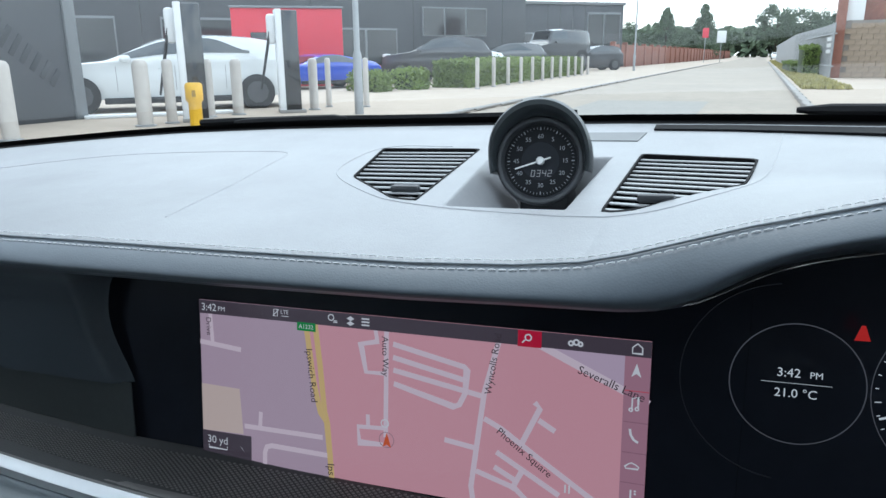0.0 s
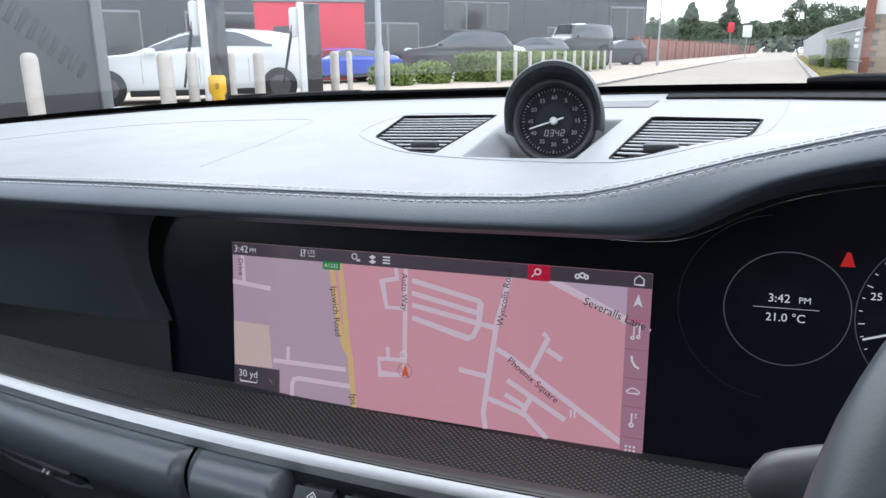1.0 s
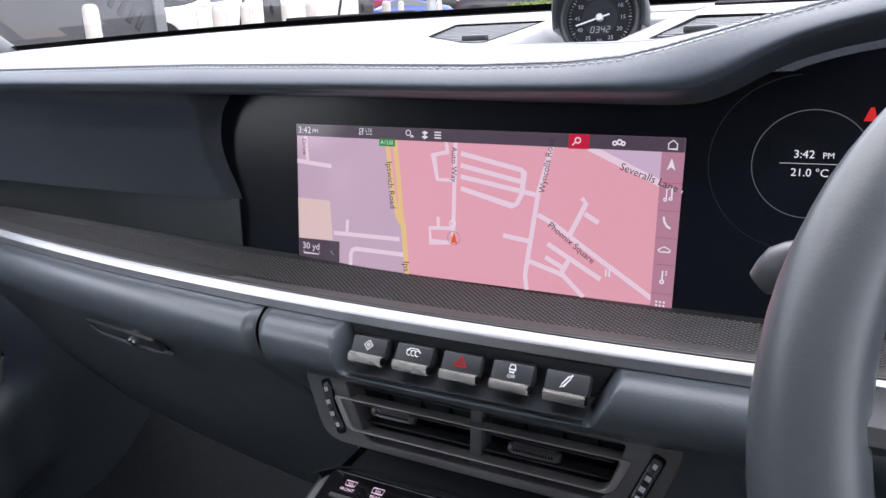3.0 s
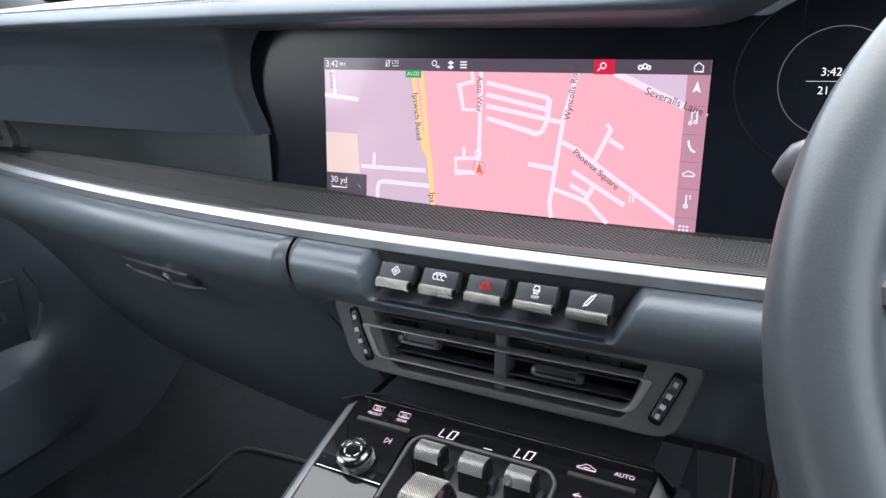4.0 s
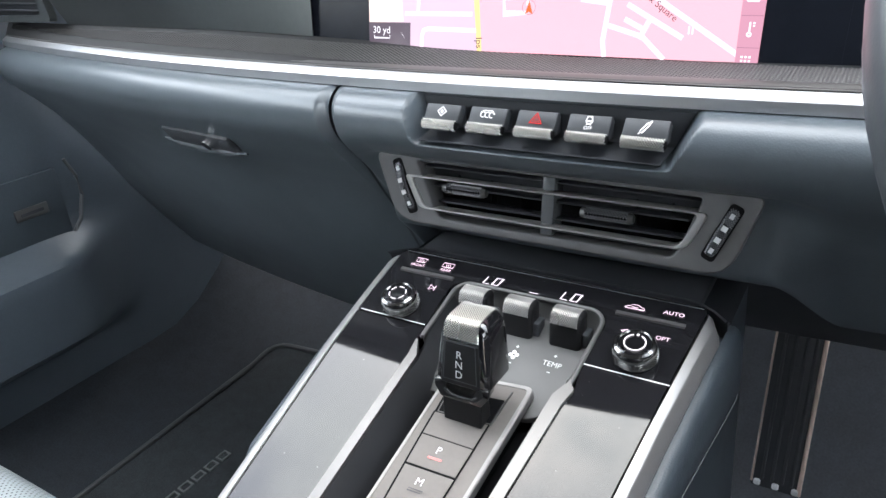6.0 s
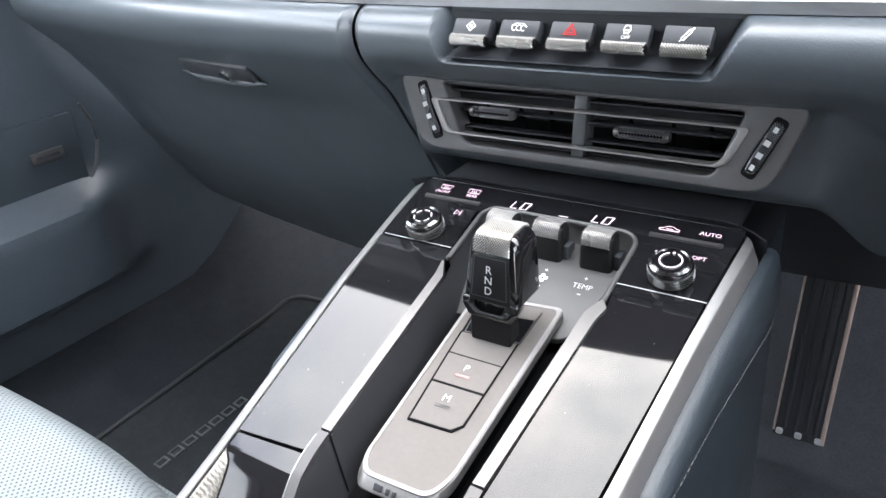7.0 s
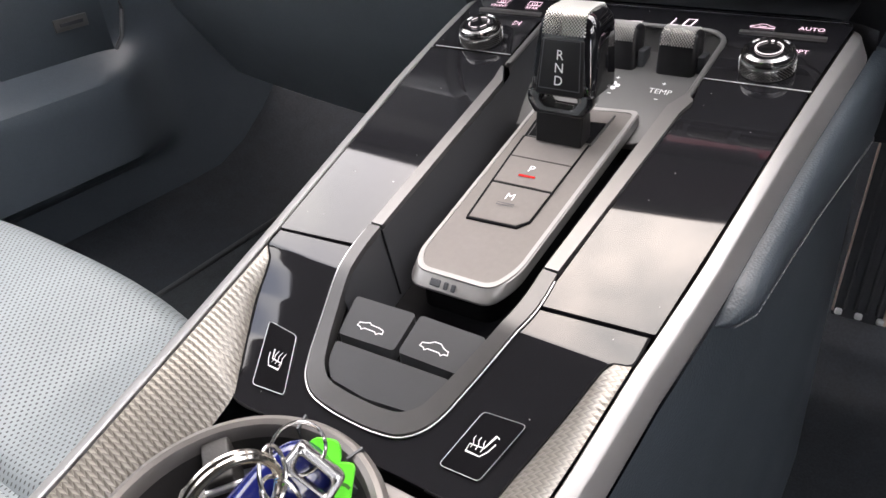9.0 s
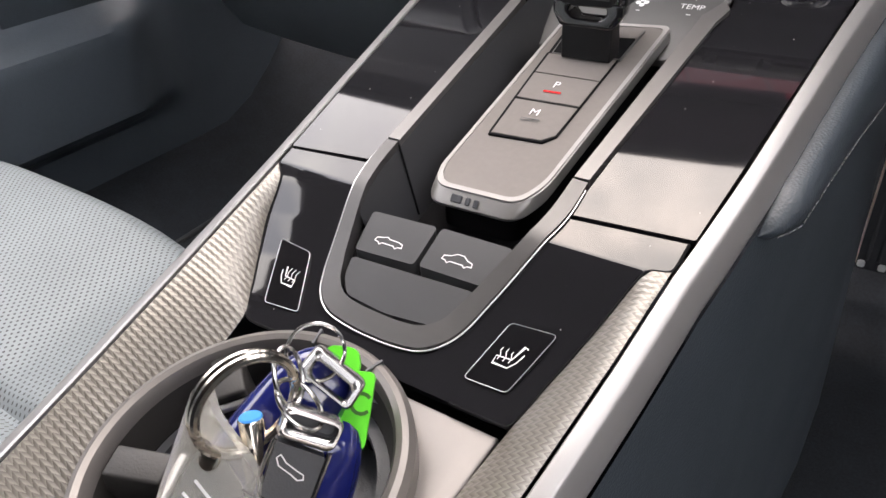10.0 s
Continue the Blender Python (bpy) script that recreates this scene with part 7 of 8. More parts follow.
pane = part("pane", sheet(span(-0.80, 0.78, 32), span(0, 1, 14), screen_at), RAKED_GLASS, screen_glass)
pane.visible_shadow = False
FRIT = surface("black_frit", (0.008, 0.008, 0.009), 0.8, specular=0.1)
part("frit_band", sheet(span(-0.80, 0.78, 44), span(0, 1, 3), lambda x, v: screen_at(x, 0.010 + 0.027 * v) + Vector((0, -0.002, -0.004))), FRIT, screen_glass, "black printed border")
for s in (-1, 1):
    edge_x = -0.80 if s < 0 else 0.78
    part("pillar", tube([screen_at(edge_x, v) + Vector((s * 0.012, -0.01, -0.015)) for v in span(-0.06, 1.0, 14)], 0.030, 12), surface("pillar_trim", (0.12, 0.125, 0.13), 0.6) if s < 0 else bpy.data.materials["pillar_trim"], screen_glass, "grey pillar trim")
wip = thing("wiper", (0.1, 0.70, 0.95), "black wiper arms at the foot of the windscreen", "wiper")
part("blade", tube([(x, glass_base(x) + 0.06, dash_z(x, glass_base(x)) + 0.006 + 0.002 * math.sin(x * 9)) for x in span(-0.52, -0.02, 14)], 0.005, 6), DEEP_BLACK, wip)
part("blade_cover", tube([(x, glass_base(x) + 0.06, dash_z(x, glass_base(x)) + 0.008) for x in span(0.20, 0.46, 10)], [0.004] + [0.009] * 8 + [0.004], 8, squash=0.7), DEEP_BLACK, wip)
part("blade_cover", tube([(x, glass_base(x) + 0.055, dash_z(x, glass_base(x)) + 0.006) for x in span(-0.47, -0.31, 10)], [0.004] + [0.008] * 8 + [0.004], 8, squash=0.7), DEEP_BLACK, wip)
# unseen rear wall, raised to the roof to shut out light from behind
rear = thing("rear_bulkhead", (0, -1.3, 0.25), "unseen dark carpeted rear wall closing off light from behind", "bulkhead", kind="structure")
part("panel", sheet(span(-0.8, 0.8, 6), span(0.22, 1.16, 8), lambda x, z: (x * (1 - 0.25 * smooth(0.9, 1.16, z)), -1.2 - 0.1 * (z - 0.22), z), 0.02), CARPET, rear)
part("front_bulkhead", sheet(span(-0.8, 0.8, 6), span(0.22, 0.93, 6), lambda x, z: (x, 0.84, z), 0.02), CARPET, rear)
for s, nm in ((-1, "window_2"), (1, "window_3")):
    sw = thing(nm, (s * 0.72, -0.2, 0.93), "frameless side window", "window", kind="structure")
    pn = part("pane", sheet(span(-0.85, 0.40, 10), span(0, 1, 6), lambda y, v, s=s: (s * (0.745 - 0.15 * v - 0.02 * v * v), y - 0.0 * v - 0.44 * v * smooth(-0.85, 0.40, y), 0.925 + 0.25 * v)), GLASS, sw)
    pn.visible_shadow = False
    part("rail", tube([(s * 0.592, y, 1.175 - 0.02 * smooth(-0.6, -1.2, y)) for y in span(-1.2, -0.06, 12)], 0.018, 8), HEADLINER, sw)
    part("rear_quarter", sheet(span(-1.3, -0.80, 6), span(0, 1, 6), lambda y, v, s=s: (s * (0.77 - 0.19 * v), y, 0.90 + 0.30 * v), 0.02), HEADLINER, sw)

# ---- outside: the street and the forecourt, upright and level ----
LEVEL = Matrix.Identity(4)
ASPHALT = surface("asphalt", (0.275, 0.240, 0.200), 0.9, grain=3, spread=0.18, relief=0.5, relief_scale=40)
CONCRETE = surface("pale_paving", (0.36, 0.305, 0.25), 0.9, grain=2, spread=0.14, relief=0.4, relief_scale=30)
KERB = surface("kerb_stone", (0.25, 0.24, 0.23), 0.85, grain=6)
CLAD = surface("grey_cladding", (0.052, 0.056, 0.064), 0.5, grain=1.2, spread=0.1)
CLAD_LIGHT = surface("pale_cladding", (0.16, 0.17, 0.18), 0.5, grain=1.2, spread=0.08)
DARK_GLASS = surface("dark_glazing", (0.015, 0.018, 0.022), 0.08, grain=1, specular=0.7)
CAR_GLASS = surface("car_side_glass", (0.055, 0.065, 0.075), 0.08, grain=1, specular=0.7)
RED_PANEL = surface("red_panel", (0.50, 0.025, 0.05), 0.5, grain=2, spread=0.05)
BOLLARD = surface("bollard_paint", (0.42, 0.39, 0.36), 0.6, grain=9, spread=0.1)
STEEL = surface("galvanised_steel", (0.30, 0.31, 0.32), 0.5, 0.5, grain=9)
BRICK = surface("brick_face", (0.20, 0.085, 0.06), 0.85, grain=9, spread=0.25)
STONE = surface("buff_block", (0.26, 0.205, 0.155), 0.85, grain=9, spread=0.2)
MORTAR = surface("mortar", (0.20, 0.18, 0.16), 0.9, grain=9)
TYRE = surface("tyre", (0.014, 0.014, 0.015), 0.8)
RIM_DARK = surface("wheel_rim", (0.09, 0.092, 0.095), 0.35, 0.6)
YELLOW = surface("yellow_plastic", (0.62, 0.36, 0.01), 0.5)
LEAF = surface("hedge_leaf", (0.11, 0.155, 0.028), 0.7, grain=6, spread=0.5)
TREE_LEAF = surface("tree_leaf", (0.075, 0.105, 0.060), 0.8, grain=0.8, spread=0.5)
BARK = surface("bark", (0.06, 0.045, 0.035), 0.9)
GRASS = surface("dry_grass", (0.30, 0.27, 0.10), 0.9, grain=5, spread=0.4)

ground = thing("ground", (0, 60, 0), "pale paved forecourt and verge", "ground", kind="structure", place=LEVEL)
part("paving", sheet(span(-600, 600, 25), span(-300, 1200, 31), lambda x, y: (x, y, 0.0)), CONCRETE, ground)
road_ob = thing("road", (-1.3, 40, 0), "worn grey asphalt street running straight ahead", "road", kind="structure", place=LEVEL)
kx = lambda y: 0.95 + 0.0347 * y
lx = lambda y: -4.45 + 0.0347 * (y - 10)
part("asphalt", sheet(span(-60, 420, 25), [0, 0.5, 1], lambda y, v: (lx(y) + (kx(y) - lx(y)) * v, y, 0.012)), ASPHALT, road_ob)
part("patch", sheet(span(12, 17, 3), [0, 1], lambda y, v: (-3.2 + 2.4 * v + 0.03 * y, y, 0.016)), surface("asphalt_patch", (0.24, 0.228, 0.21), 0.9, grain=4), road_ob)
for nm, fx, w in (("kerb_stone", kx, 0.14), ("kerb_stone", lambda y: lx(y) - 0.14, 0.14)):
    for i in range(70):
        y = 4 + i * 1.5
        bm = box((fx(y) + w / 2, y + 0.74, 0.05), (w, 1.485, 0.12 if fx is kx else 0.05), 0.015, seg=1)
        part(nm, bm, KERB, road_ob)
verge = thing("grass_verge", (4, 60, 0), "dry grass verge along the fence", "grass", kind="stuff", place=LEVEL)


def tufts(n, seed, place_fn, h):
    rnd = random.Random(seed)
    bm = bmesh.new()
    for _ in range(n):
        x, y = place_fn(rnd)
        a, s = rnd.random() * 6.28, h * (0.5 + rnd.random())
        dx, dy = math.cos(a) * s * 0.5, math.sin(a) * s * 0.5
        lean = (rnd.random() - 0.5) * s
        bm.faces.new([bm.verts.new(p) for p in ((x - dx, y - dy, 0.01), (x + dx, y + dy, 0.01), (x + lean, y + lean * 0.5, s))])
    return bm


part("blades", tufts(16000, 3, lambda r: (lambda y: (kx(y) + 0.35 + 1.3 * r.random(), y))(24 + 110 * r.random() ** 1.6), 0.10), GRASS, verge)


# bollards
def build_bollard(x, y, r, h, tilt=0.0):
    b = thing("bollard", (x, y, 0), "pale rounded parking bollard", "bollard", "bollards along the forecourt", place=LEVEL)
    part("post", lathe([(r, 0), (r, h - r * 0.9), (r * 0.93, h - r * 0.45), (r * 0.7, h - r * 0.12), (r * 0.35, h), (0, h + r * 0.02)], 20, Matrix.Translation((x, y, 0)) @ Matrix.Rotation(tilt, 4, "Y")), BOLLARD, b)
    part("base_ring", lathe([(r * 1.35, 0), (r * 1.35, 0.02), (r, 0.03)], 20, Matrix.Translation((x, y, 0))), STEEL, b)


for x, y, r in ((-8.58, 6.54, 0.105), (-8.42, 8.75, 0.12), (-8.38, 9.30, 0.085), (-8.62, 10.55, 0.09), (-8.45, 11.15, 0.10), (-8.05, 12.30, 0.10), (-7.75, 12.70, 0.09), (-7.90, 13.55, 0.06), (-7.10, 13.75, 0.06)):
    build_bollard(x, y, r, 1.02)
for i in range(12):
    build_bollard(-7.60 + 0.01 * i, 22.6 + 1.75 * i, 0.065, 1.0)

# lamp posts
for x, y, h, r in ((-6.30, 11.9, 7.0, 0.055), (-6.15, 52.0, 7.0, 0.06)):
    lp = thing("street_lamp", (x, y, 0), "grey steel street lamp post", "street lamp", place=LEVEL)
    part("pole", lathe([(r * 1.5, 0), (r * 1.5, 1.05), (r, 1.15), (r * 0.7, h), (0, h)], 18, Matrix.Translation((x, y, 0))), STEEL, lp)
    part("lantern", box((x + 0.35, y, h), (0.7, 0.16, 0.09), 0.03), STEEL, lp)


# chargers
def build_charger(x, y, turn):
    c = thing("car_charger", (x, y, 0), "white and black car charging post with cable", "charging post", "charging posts", place=LEVEL)
    m = Matrix.Translation((x, y, 0)) @ Matrix.Rotation(radians(turn), 4, "Z")
    part("cabinet", box((0, 0, 0.95), (0.30, 0.42, 1.88), 0.02, m), DARK_GLASS, c, "black cabinet")
    part("frame", box((-0.20, 0, 0.95), (0.12, 0.44, 1.92), 0.02, m), CLAD_WHITE, c, "white side frame")
    part("plinth", box((-0.02, 0, 0.03), (0.50, 0.5, 0.06), 0.01, m), KERB, c)
    part("holster", box((-0.33, 0, 1.55), (0.16, 0.20, 0.55), 0.05, m), CLAD_WHITE, c)
    cable = [m @ Vector((-0.33 - 0.25 * math.sin(t * math.pi) ** 1.0, -0.08, 1.7 - 1.25 * math.sin(t * math.pi * 0.97))) for t in span(0, 1, 22)]
    part("cable", tube(cable, 0.016, 8), TYRE, c)


CLAD_WHITE = surface("white_panel", (0.62, 0.63, 0.64), 0.45, grain=4, spread=0.05)
build_charger(-8.22, 9.78, 40)
build_charger(-7.80, 12.00, 38)
guard = thing("yellow_guard", (-7.72, 9.10, 0), "yellow plastic post guard with dark symbol", "guard", place=LEVEL)
part("shell", lathe([(0.10, 0), (0.10, 0.35), (0.135, 0.40), (0.135, 0.62), (0.11, 0.66), (0, 0.66)], 10, Matrix.Translation((-7.72, 9.10, 0))), YELLOW, guard)
part("mark", box((-7.625, 8.995, 0.50), (0.012, 0.10, 0.10), 0, None), surface("guard_mark", (0.25, 0.15, 0.01), 0.6), guard)


# parked cars, each from a side profile that narrows towards the roof
def build_car(name, label, x, y, turn, length, height, width, paint, kind="suv"):
    car = thing(name, (x, y, 0), label, "car", place=LEVEL)
    m = Matrix.Translation((x, y, 0)) @ Matrix.Rotation(radians(turn), 4, "Z")
    L, H, W = length / 2, height, width / 2
    if kind == "suv":
        top = [(-1.0, 0.36), (-0.985, 0.53), (-0.92, 0.585), (-0.60, 0.64), (-0.47, 0.66), (-0.08, 0.93), (0.12, 0.99), (0.32, 1.0), (0.62, 0.975), (0.80, 0.925), (0.85, 0.875), (0.95, 0.71), (0.99, 0.65), (1.0, 0.40)]
    elif kind == "low":
        top = [(-1.0, 0.38), (-0.97, 0.55), (-0.5, 0.72), (-0.4, 0.74), (-0.1, 0.98), (0.15, 1.0), (0.55, 0.86), (0.92, 0.74), (1.0, 0.5)]
    else:
        top = [(-1.0, 0.45), (-0.98, 0.58), (-0.62, 0.64), (-0.52, 0.68), (-0.40, 0.97), (0.0, 1.0), (0.9, 0.98), (0.985, 0.90), (1.0, 0.45)]
    tx, tz = [p[0] for p in top], [p[1] for p in top]
    belt = 0.635

    def section(u, v):
        zt = lerp(u, tx, tz)
        nose = 1 - 0.16 * abs(u) ** 5
        # v: 0 sill, 0.45 belt, 1 roof centre
        if v < 0.45:
            t = v / 0.45
            z = 0.17 + (min(belt, zt * 0.97) - 0.17) * t
            w = W * nose * (0.93 + 0.07 * math.sin(t * math.pi * 0.8))
        else:
            t = (v - 0.45) / 0.55
            zb = min(belt, zt * 0.97)
            z = zb + (zt - zb) * math.sin(t * math.pi / 2) ** 0.8
            cab = smooth(0.0, 0.2, zt - belt)
            w = W * nose * (1 - (0.22 * t if t < 0.7 else 0.154 + (t - 0.7) / 0.3 * 0.846) if cab > 0.5 else 1 - t ** 3)
        return u * L, w, z * H
    us = [-1, -0.985, -0.96, -0.9, -0.8, -0.7, -0.62, -0.55, -0.49, -0.44, -0.38, -0.3, -0.23, -0.16, -0.08, 0, 0.1, 0.2, 0.35, 0.5, 0.62, 0.72, 0.80, 0.85, 0.90, 0.95, 0.975, 0.99, 1]
    vs = [0, 0.1, 0.2, 0.3, 0.4, 0.45, 0.5, 0.6, 0.7, 0.8, 0.835, 0.88, 0.94, 1.0]
    bms = []
    for s in (-1, 1):
        bms.append(sheet(us, vs, lambda u, v, s=s: m @ Vector((section(u, v)[0], s * section(u, v)[1], section(u, v)[2]))))
    ends = []
    for u in (-1, 1):
        ends.append(sheet(vs, [-1, 1], lambda v, s, u=u: m @ Vector((section(u, v)[0], s * section(u, v)[1], section(u, v)[2]))))
    part("body", join(*bms, *ends), paint, car)
    # glazing, a little proud of the cabin sides
    lo, hi = (-0.36, 0.60) if kind != "van" else (-0.46, 0.1)
    glazed = lambda u, k: 0.53 + 0.25 * k * (1 - 0.88 * smooth(hi - 0.42, hi, u) ** 1.5 if kind != "van" else 1)
    for s in (-1, 1):
        part("side_window", sheet(span(lo, hi, 20), span(0, 1, 6), lambda u, k, s=s: m @ Vector((section(u, 0.53)[0], s * (section(u, glazed(u, k))[1] + 0.008), section(u, glazed(u, k))[2] + 0.01))), CAR_GLASS, car)
    u0, u1 = (-0.43, -0.19) if kind != "van" else (-0.515, -0.41)
    part("windscreen", sheet(span(u0, u1, 6), span(-0.8, 0.8, 5), lambda u, k: m @ Vector((u * L, k * W * 0.86, lerp(u, tx, tz) * H + 0.014))), DARK_GLASS, car)
    if kind != "van":
        part("rear_window", sheet(span(0.80, 0.93, 6), span(-0.7, 0.7, 5), lambda u, k: m @ Vector((u * L, k * W * 0.84, lerp(u, tx, tz) * H + 0.014))), DARK_GLASS, car)
    rad = 0.222 * H if kind == "suv" else 0.24 * H
    for ux in (-0.66, 0.64):
        for s in (-1, 1):
            wm = m @ Matrix.Translation((ux * L, s * (W - 0.10), rad)) @ Matrix.Rotation(radians(90), 4, "X")
            part("wheel_arch", lathe([(rad * 1.09, -0.115), (rad * 1.09, 0.115), (rad * 0.9, 0.116), (0, 0.116)], 24, wm), TYRE, car)
            wh = part("wheel", lathe([(rad * 0.62, -0.125), (rad * 0.98, -0.115), (rad, -0.06), (rad, 0.06), (rad * 0.98, 0.125), (rad * 0.66, 0.130)], 28, wm), TYRE, car)
            part("rim", lathe([(rad * 0.68, -0.128), (rad * 0.60, -0.118), (rad * 0.15, -0.122), (0, -0.122)], 20, wm), RIM_DARK, wh)
            part("rim_face", lathe([(rad * 0.68, 0.132), (rad * 0.60, 0.120), (rad * 0.15, 0.126), (0, 0.126)], 10, wm), RIM_DARK, wh)
    for s in (-1, 1):
        for u in (-0.40, 0.02, 0.40):
            part("door_seam", sheet([u - 0.0012, u + 0.0012], span(0.10, 0.45, 8), lambda a, v, s=s: m @ Vector((section(a, v)[0], s * (section(a, v)[1] + 0.004), section(a, v)[2]))), TYRE, car)
        part("mirror", super_shape(0.16, 0.22, 0.15, m @ Matrix.Translation((-0.33 * L, s * (W + 0.08), 0.68 * H)), 14, 2.6, 7), paint, car)
        part("door_handle", box((-0.06 * L, s * (W * 0.985 + 0.012), 0.56 * H), (0.20, 0.03, 0.03), 0.008, m), paint, car)
        part("headlight", super_shape(0.10, 0.40, 0.16, m @ Matrix.Translation((-0.90 * L, s * W * 0.70, 0.57 * H)), 16, 2.4, 7), CLAD_WHITE, car, "pale headlight")
        part("tail_light", super_shape(0.30, 0.12, 0.12, m @ Matrix.Translation((0.965 * L, s * W * 0.70, 0.60 * H)), 16, 2.4, 7), RED_PANEL, car, "red tail light")
        part("sill_trim", box((0.0, s * (W - 0.03), 0.23), (length * 0.5, 0.06, 0.12), 0.02, m), TYRE, car)
    part("rear_bumper", box((0.955 * L, 0, 0.36), (0.30, width * 0.86, 0.24), 0.05, m), TYRE, car)
    part("number_plate", box((1.005 * L, 0, 0.62), (0.02, 0.52, 0.11), 0.004, m), YELLOW, car, "blank plate")
    return car


WHITE_PAINT = surface("silver_white_paint", (0.62, 0.64, 0.65), 0.22, grain=1, spread=0.03, coat=0.7)
DARK_PAINT = surface("dark_grey_paint", (0.045, 0.048, 0.055), 0.22, grain=1, spread=0.05, coat=0.7)
BLUE_PAINT = surface("blue_paint", (0.02, 0.06, 0.42), 0.22, grain=1, spread=0.05, coat=0.7)
GREY_PAINT = surface("grey_paint", (0.10, 0.105, 0.115), 0.25, grain=1, spread=0.05, coat=0.7)
build_car("parked_suv", "silver-white coupe SUV parked at a charging post", -11.05, 12.30, 46.5, 5.2, 1.52, 1.92, WHITE_PAINT)
build_car("parked_suv", "dark grey SUV parked behind the hedge", -12.1, 30.2, 25, 4.8, 1.92, 1.95, DARK_PAINT)
build_car("parked_car", "pale grey car parked behind the hedge", -11.6, 31.0, 35, 4.6, 1.58, 1.85, WHITE_PAINT, "low")
build_car("parked_suv", "grey estate car parked beyond the hedge", -12.0, 40.0, 30, 4.8, 1.80, 1.9, GREY_PAINT)
build_car("parked_car", "bright blue low sports car beside the hedge", -13.4, 22.2, 62, 4.5, 1.18, 1.9, BLUE_PAINT, "low")
build_car("parked_van", "black box van parked before the far unit", -11.8, 52.0, 60, 5.8, 2.9, 2.1, DARK_PAINT, "van")
build_car("parked_suv", "black off-road car parked before the far unit", -9.6, 55.0, 40, 4.4, 1.8, 1.9, DARK_PAINT)
build_car("parked_car", "small white car parked far down the street", 8.6, 170.0, 88, 4.2, 1.45, 1.75, WHITE_PAINT, "low")


# hedge of many small leaves over a core box, coloured dark as the shade inside
def build_hedge(x0, x1, y0, y1, h, n, seed, label="clipped green hedge behind the bollards"):
    hd = thing("hedge", ((x0 + x1) / 2, (y0 + y1) / 2, 0), label, "hedge", place=LEVEL)
    rnd = random.Random(seed)
    bm = bmesh.new()
    for _ in range(n):
        y = y0 + (y1 - y0) * rnd.random()
        hh = h * (0.90 + 0.16 * noise.noise(Vector((y * 0.9, seed, 0))))
        f = rnd.random()
        if f < 0.5:
            p = Vector((x1 + rnd.gauss(0, 0.05), y, hh * rnd.random()))
        elif f < 0.85:
            p = Vector((x0 + (x1 - x0) * rnd.random(), y, hh + rnd.gauss(0, 0.05)))
        else:
            p = Vector((x0 + (x1 - x0) * rnd.random(), y0 + rnd.gauss(0, 0.05), hh * rnd.random()))
        a = Vector((rnd.gauss(0, 1), rnd.gauss(0, 1), rnd.gauss(0, 1))).normalized() * 0.055
        b = a.orthogonal().normalized() * 0.035
        bm.faces.new([bm.verts.new(p + q) for q in (a, b, -a, -b)])
    part("leaves", bm, LEAF, hd, flat=True)["kind"] = "stuff"
    part("core", box(((x0 + x1) / 2, (y0 + y1) / 2, h * 0.44), (x1 - x0 - 0.1, y1 - y0 - 0.1, h * 0.86), 0.1), surface("hedge_inner_shade", (0.03, 0.045, 0.012), 0.9) if seed == 1 else bpy.data.materials["hedge_inner_shade"], hd)


build_hedge(-9.5, -8.1, 23.4, 43.5, 0.98, 14000, 1)
for i, (x, y, s) in enumerate(((-10.25, 20.2, 0.62), (-9.75, 22.0, 0.66), (-10.95, 20.9, 0.5))):
    build_hedge(x - s * 0.7, x + s * 0.7, y - s * 0.7, y + s * 0.7, s, 1500, 2 + i)


# buildings
def slab_building(name, label, cx, cy, sx_, sy_, h, turn, mat, rows):
    """A clad block with real window openings set into panels; rows of (x0, x1, z0, z1) on its front."""
    b = thing(name, (cx, cy, 0), label, "building", place=LEVEL)
    m = Matrix.Translation((cx, cy, 0)) @ Matrix.Rotation(radians(turn), 4, "Z")
    part("wall", box((0, 0, h / 2), (sx_, sy_, h), 0.03, m), mat, b)
    part("roof", box((0, 0, h + 0.12), (sx_ + 0.3, sy_ + 0.3, 0.24), 0.04, m), CLAD_LIGHT, b)
    for x0, x1, z0, z1 in rows:
        w = part("window", box(((x0 + x1) / 2, -sy_ / 2 - 0.03, (z0 + z1) / 2), (x1 - x0, 0.10, z1 - z0), 0.01, m), CLAD_LIGHT, b)
        n = max(1, round((x1 - x0) / 1.6))
        for i in range(n):
            a = x0 + (x1 - x0) * (i + 0.04) / n
            c = x0 + (x1 - x0) * (i + 0.96) / n
            part("pane", box(((a + c) / 2, -sy_ / 2 - 0.085, (z0 + z1) / 2), (c - a, 0.03, (z1 - z0) * 0.92), 0, m), DARK_GLASS, w)
    for i in range(int(sx_ / 1.2)):
        x = -sx_ / 2 + 1.2 * (i + 0.5)
        if not any(x0 - 0.1 < x < x1 + 0.1 for x0, x1, *_ in rows):
            part("cladding_joint", box((x, -sy_ / 2 - 0.002, h / 2), (0.02, 0.02, h), 0, m), DARK_GLASS, b)
    return b


slab_building("showroom", "long dark grey clad showroom with dark glazing", -28.85, 33.8, 38.3, 12, 7.5, 50, CLAD, [(-17, -11, 0.2, 3.0), (-9.7, -4.1, 0.2, 3.0), (-2.1, 4.9, 0.3, 3.0), (6.6, 10.4, 0.2, 2.6), (12.0, 16.3, 2.2, 3.8)])
slab_building("industrial_unit", "dark industrial unit with pale end bay", -18.4, 67.6, 14, 12, 5.3, 40, CLAD, [(-6, -1, 0.2, 3.0), (3.4, 6.7, 0.3, 4.7)])
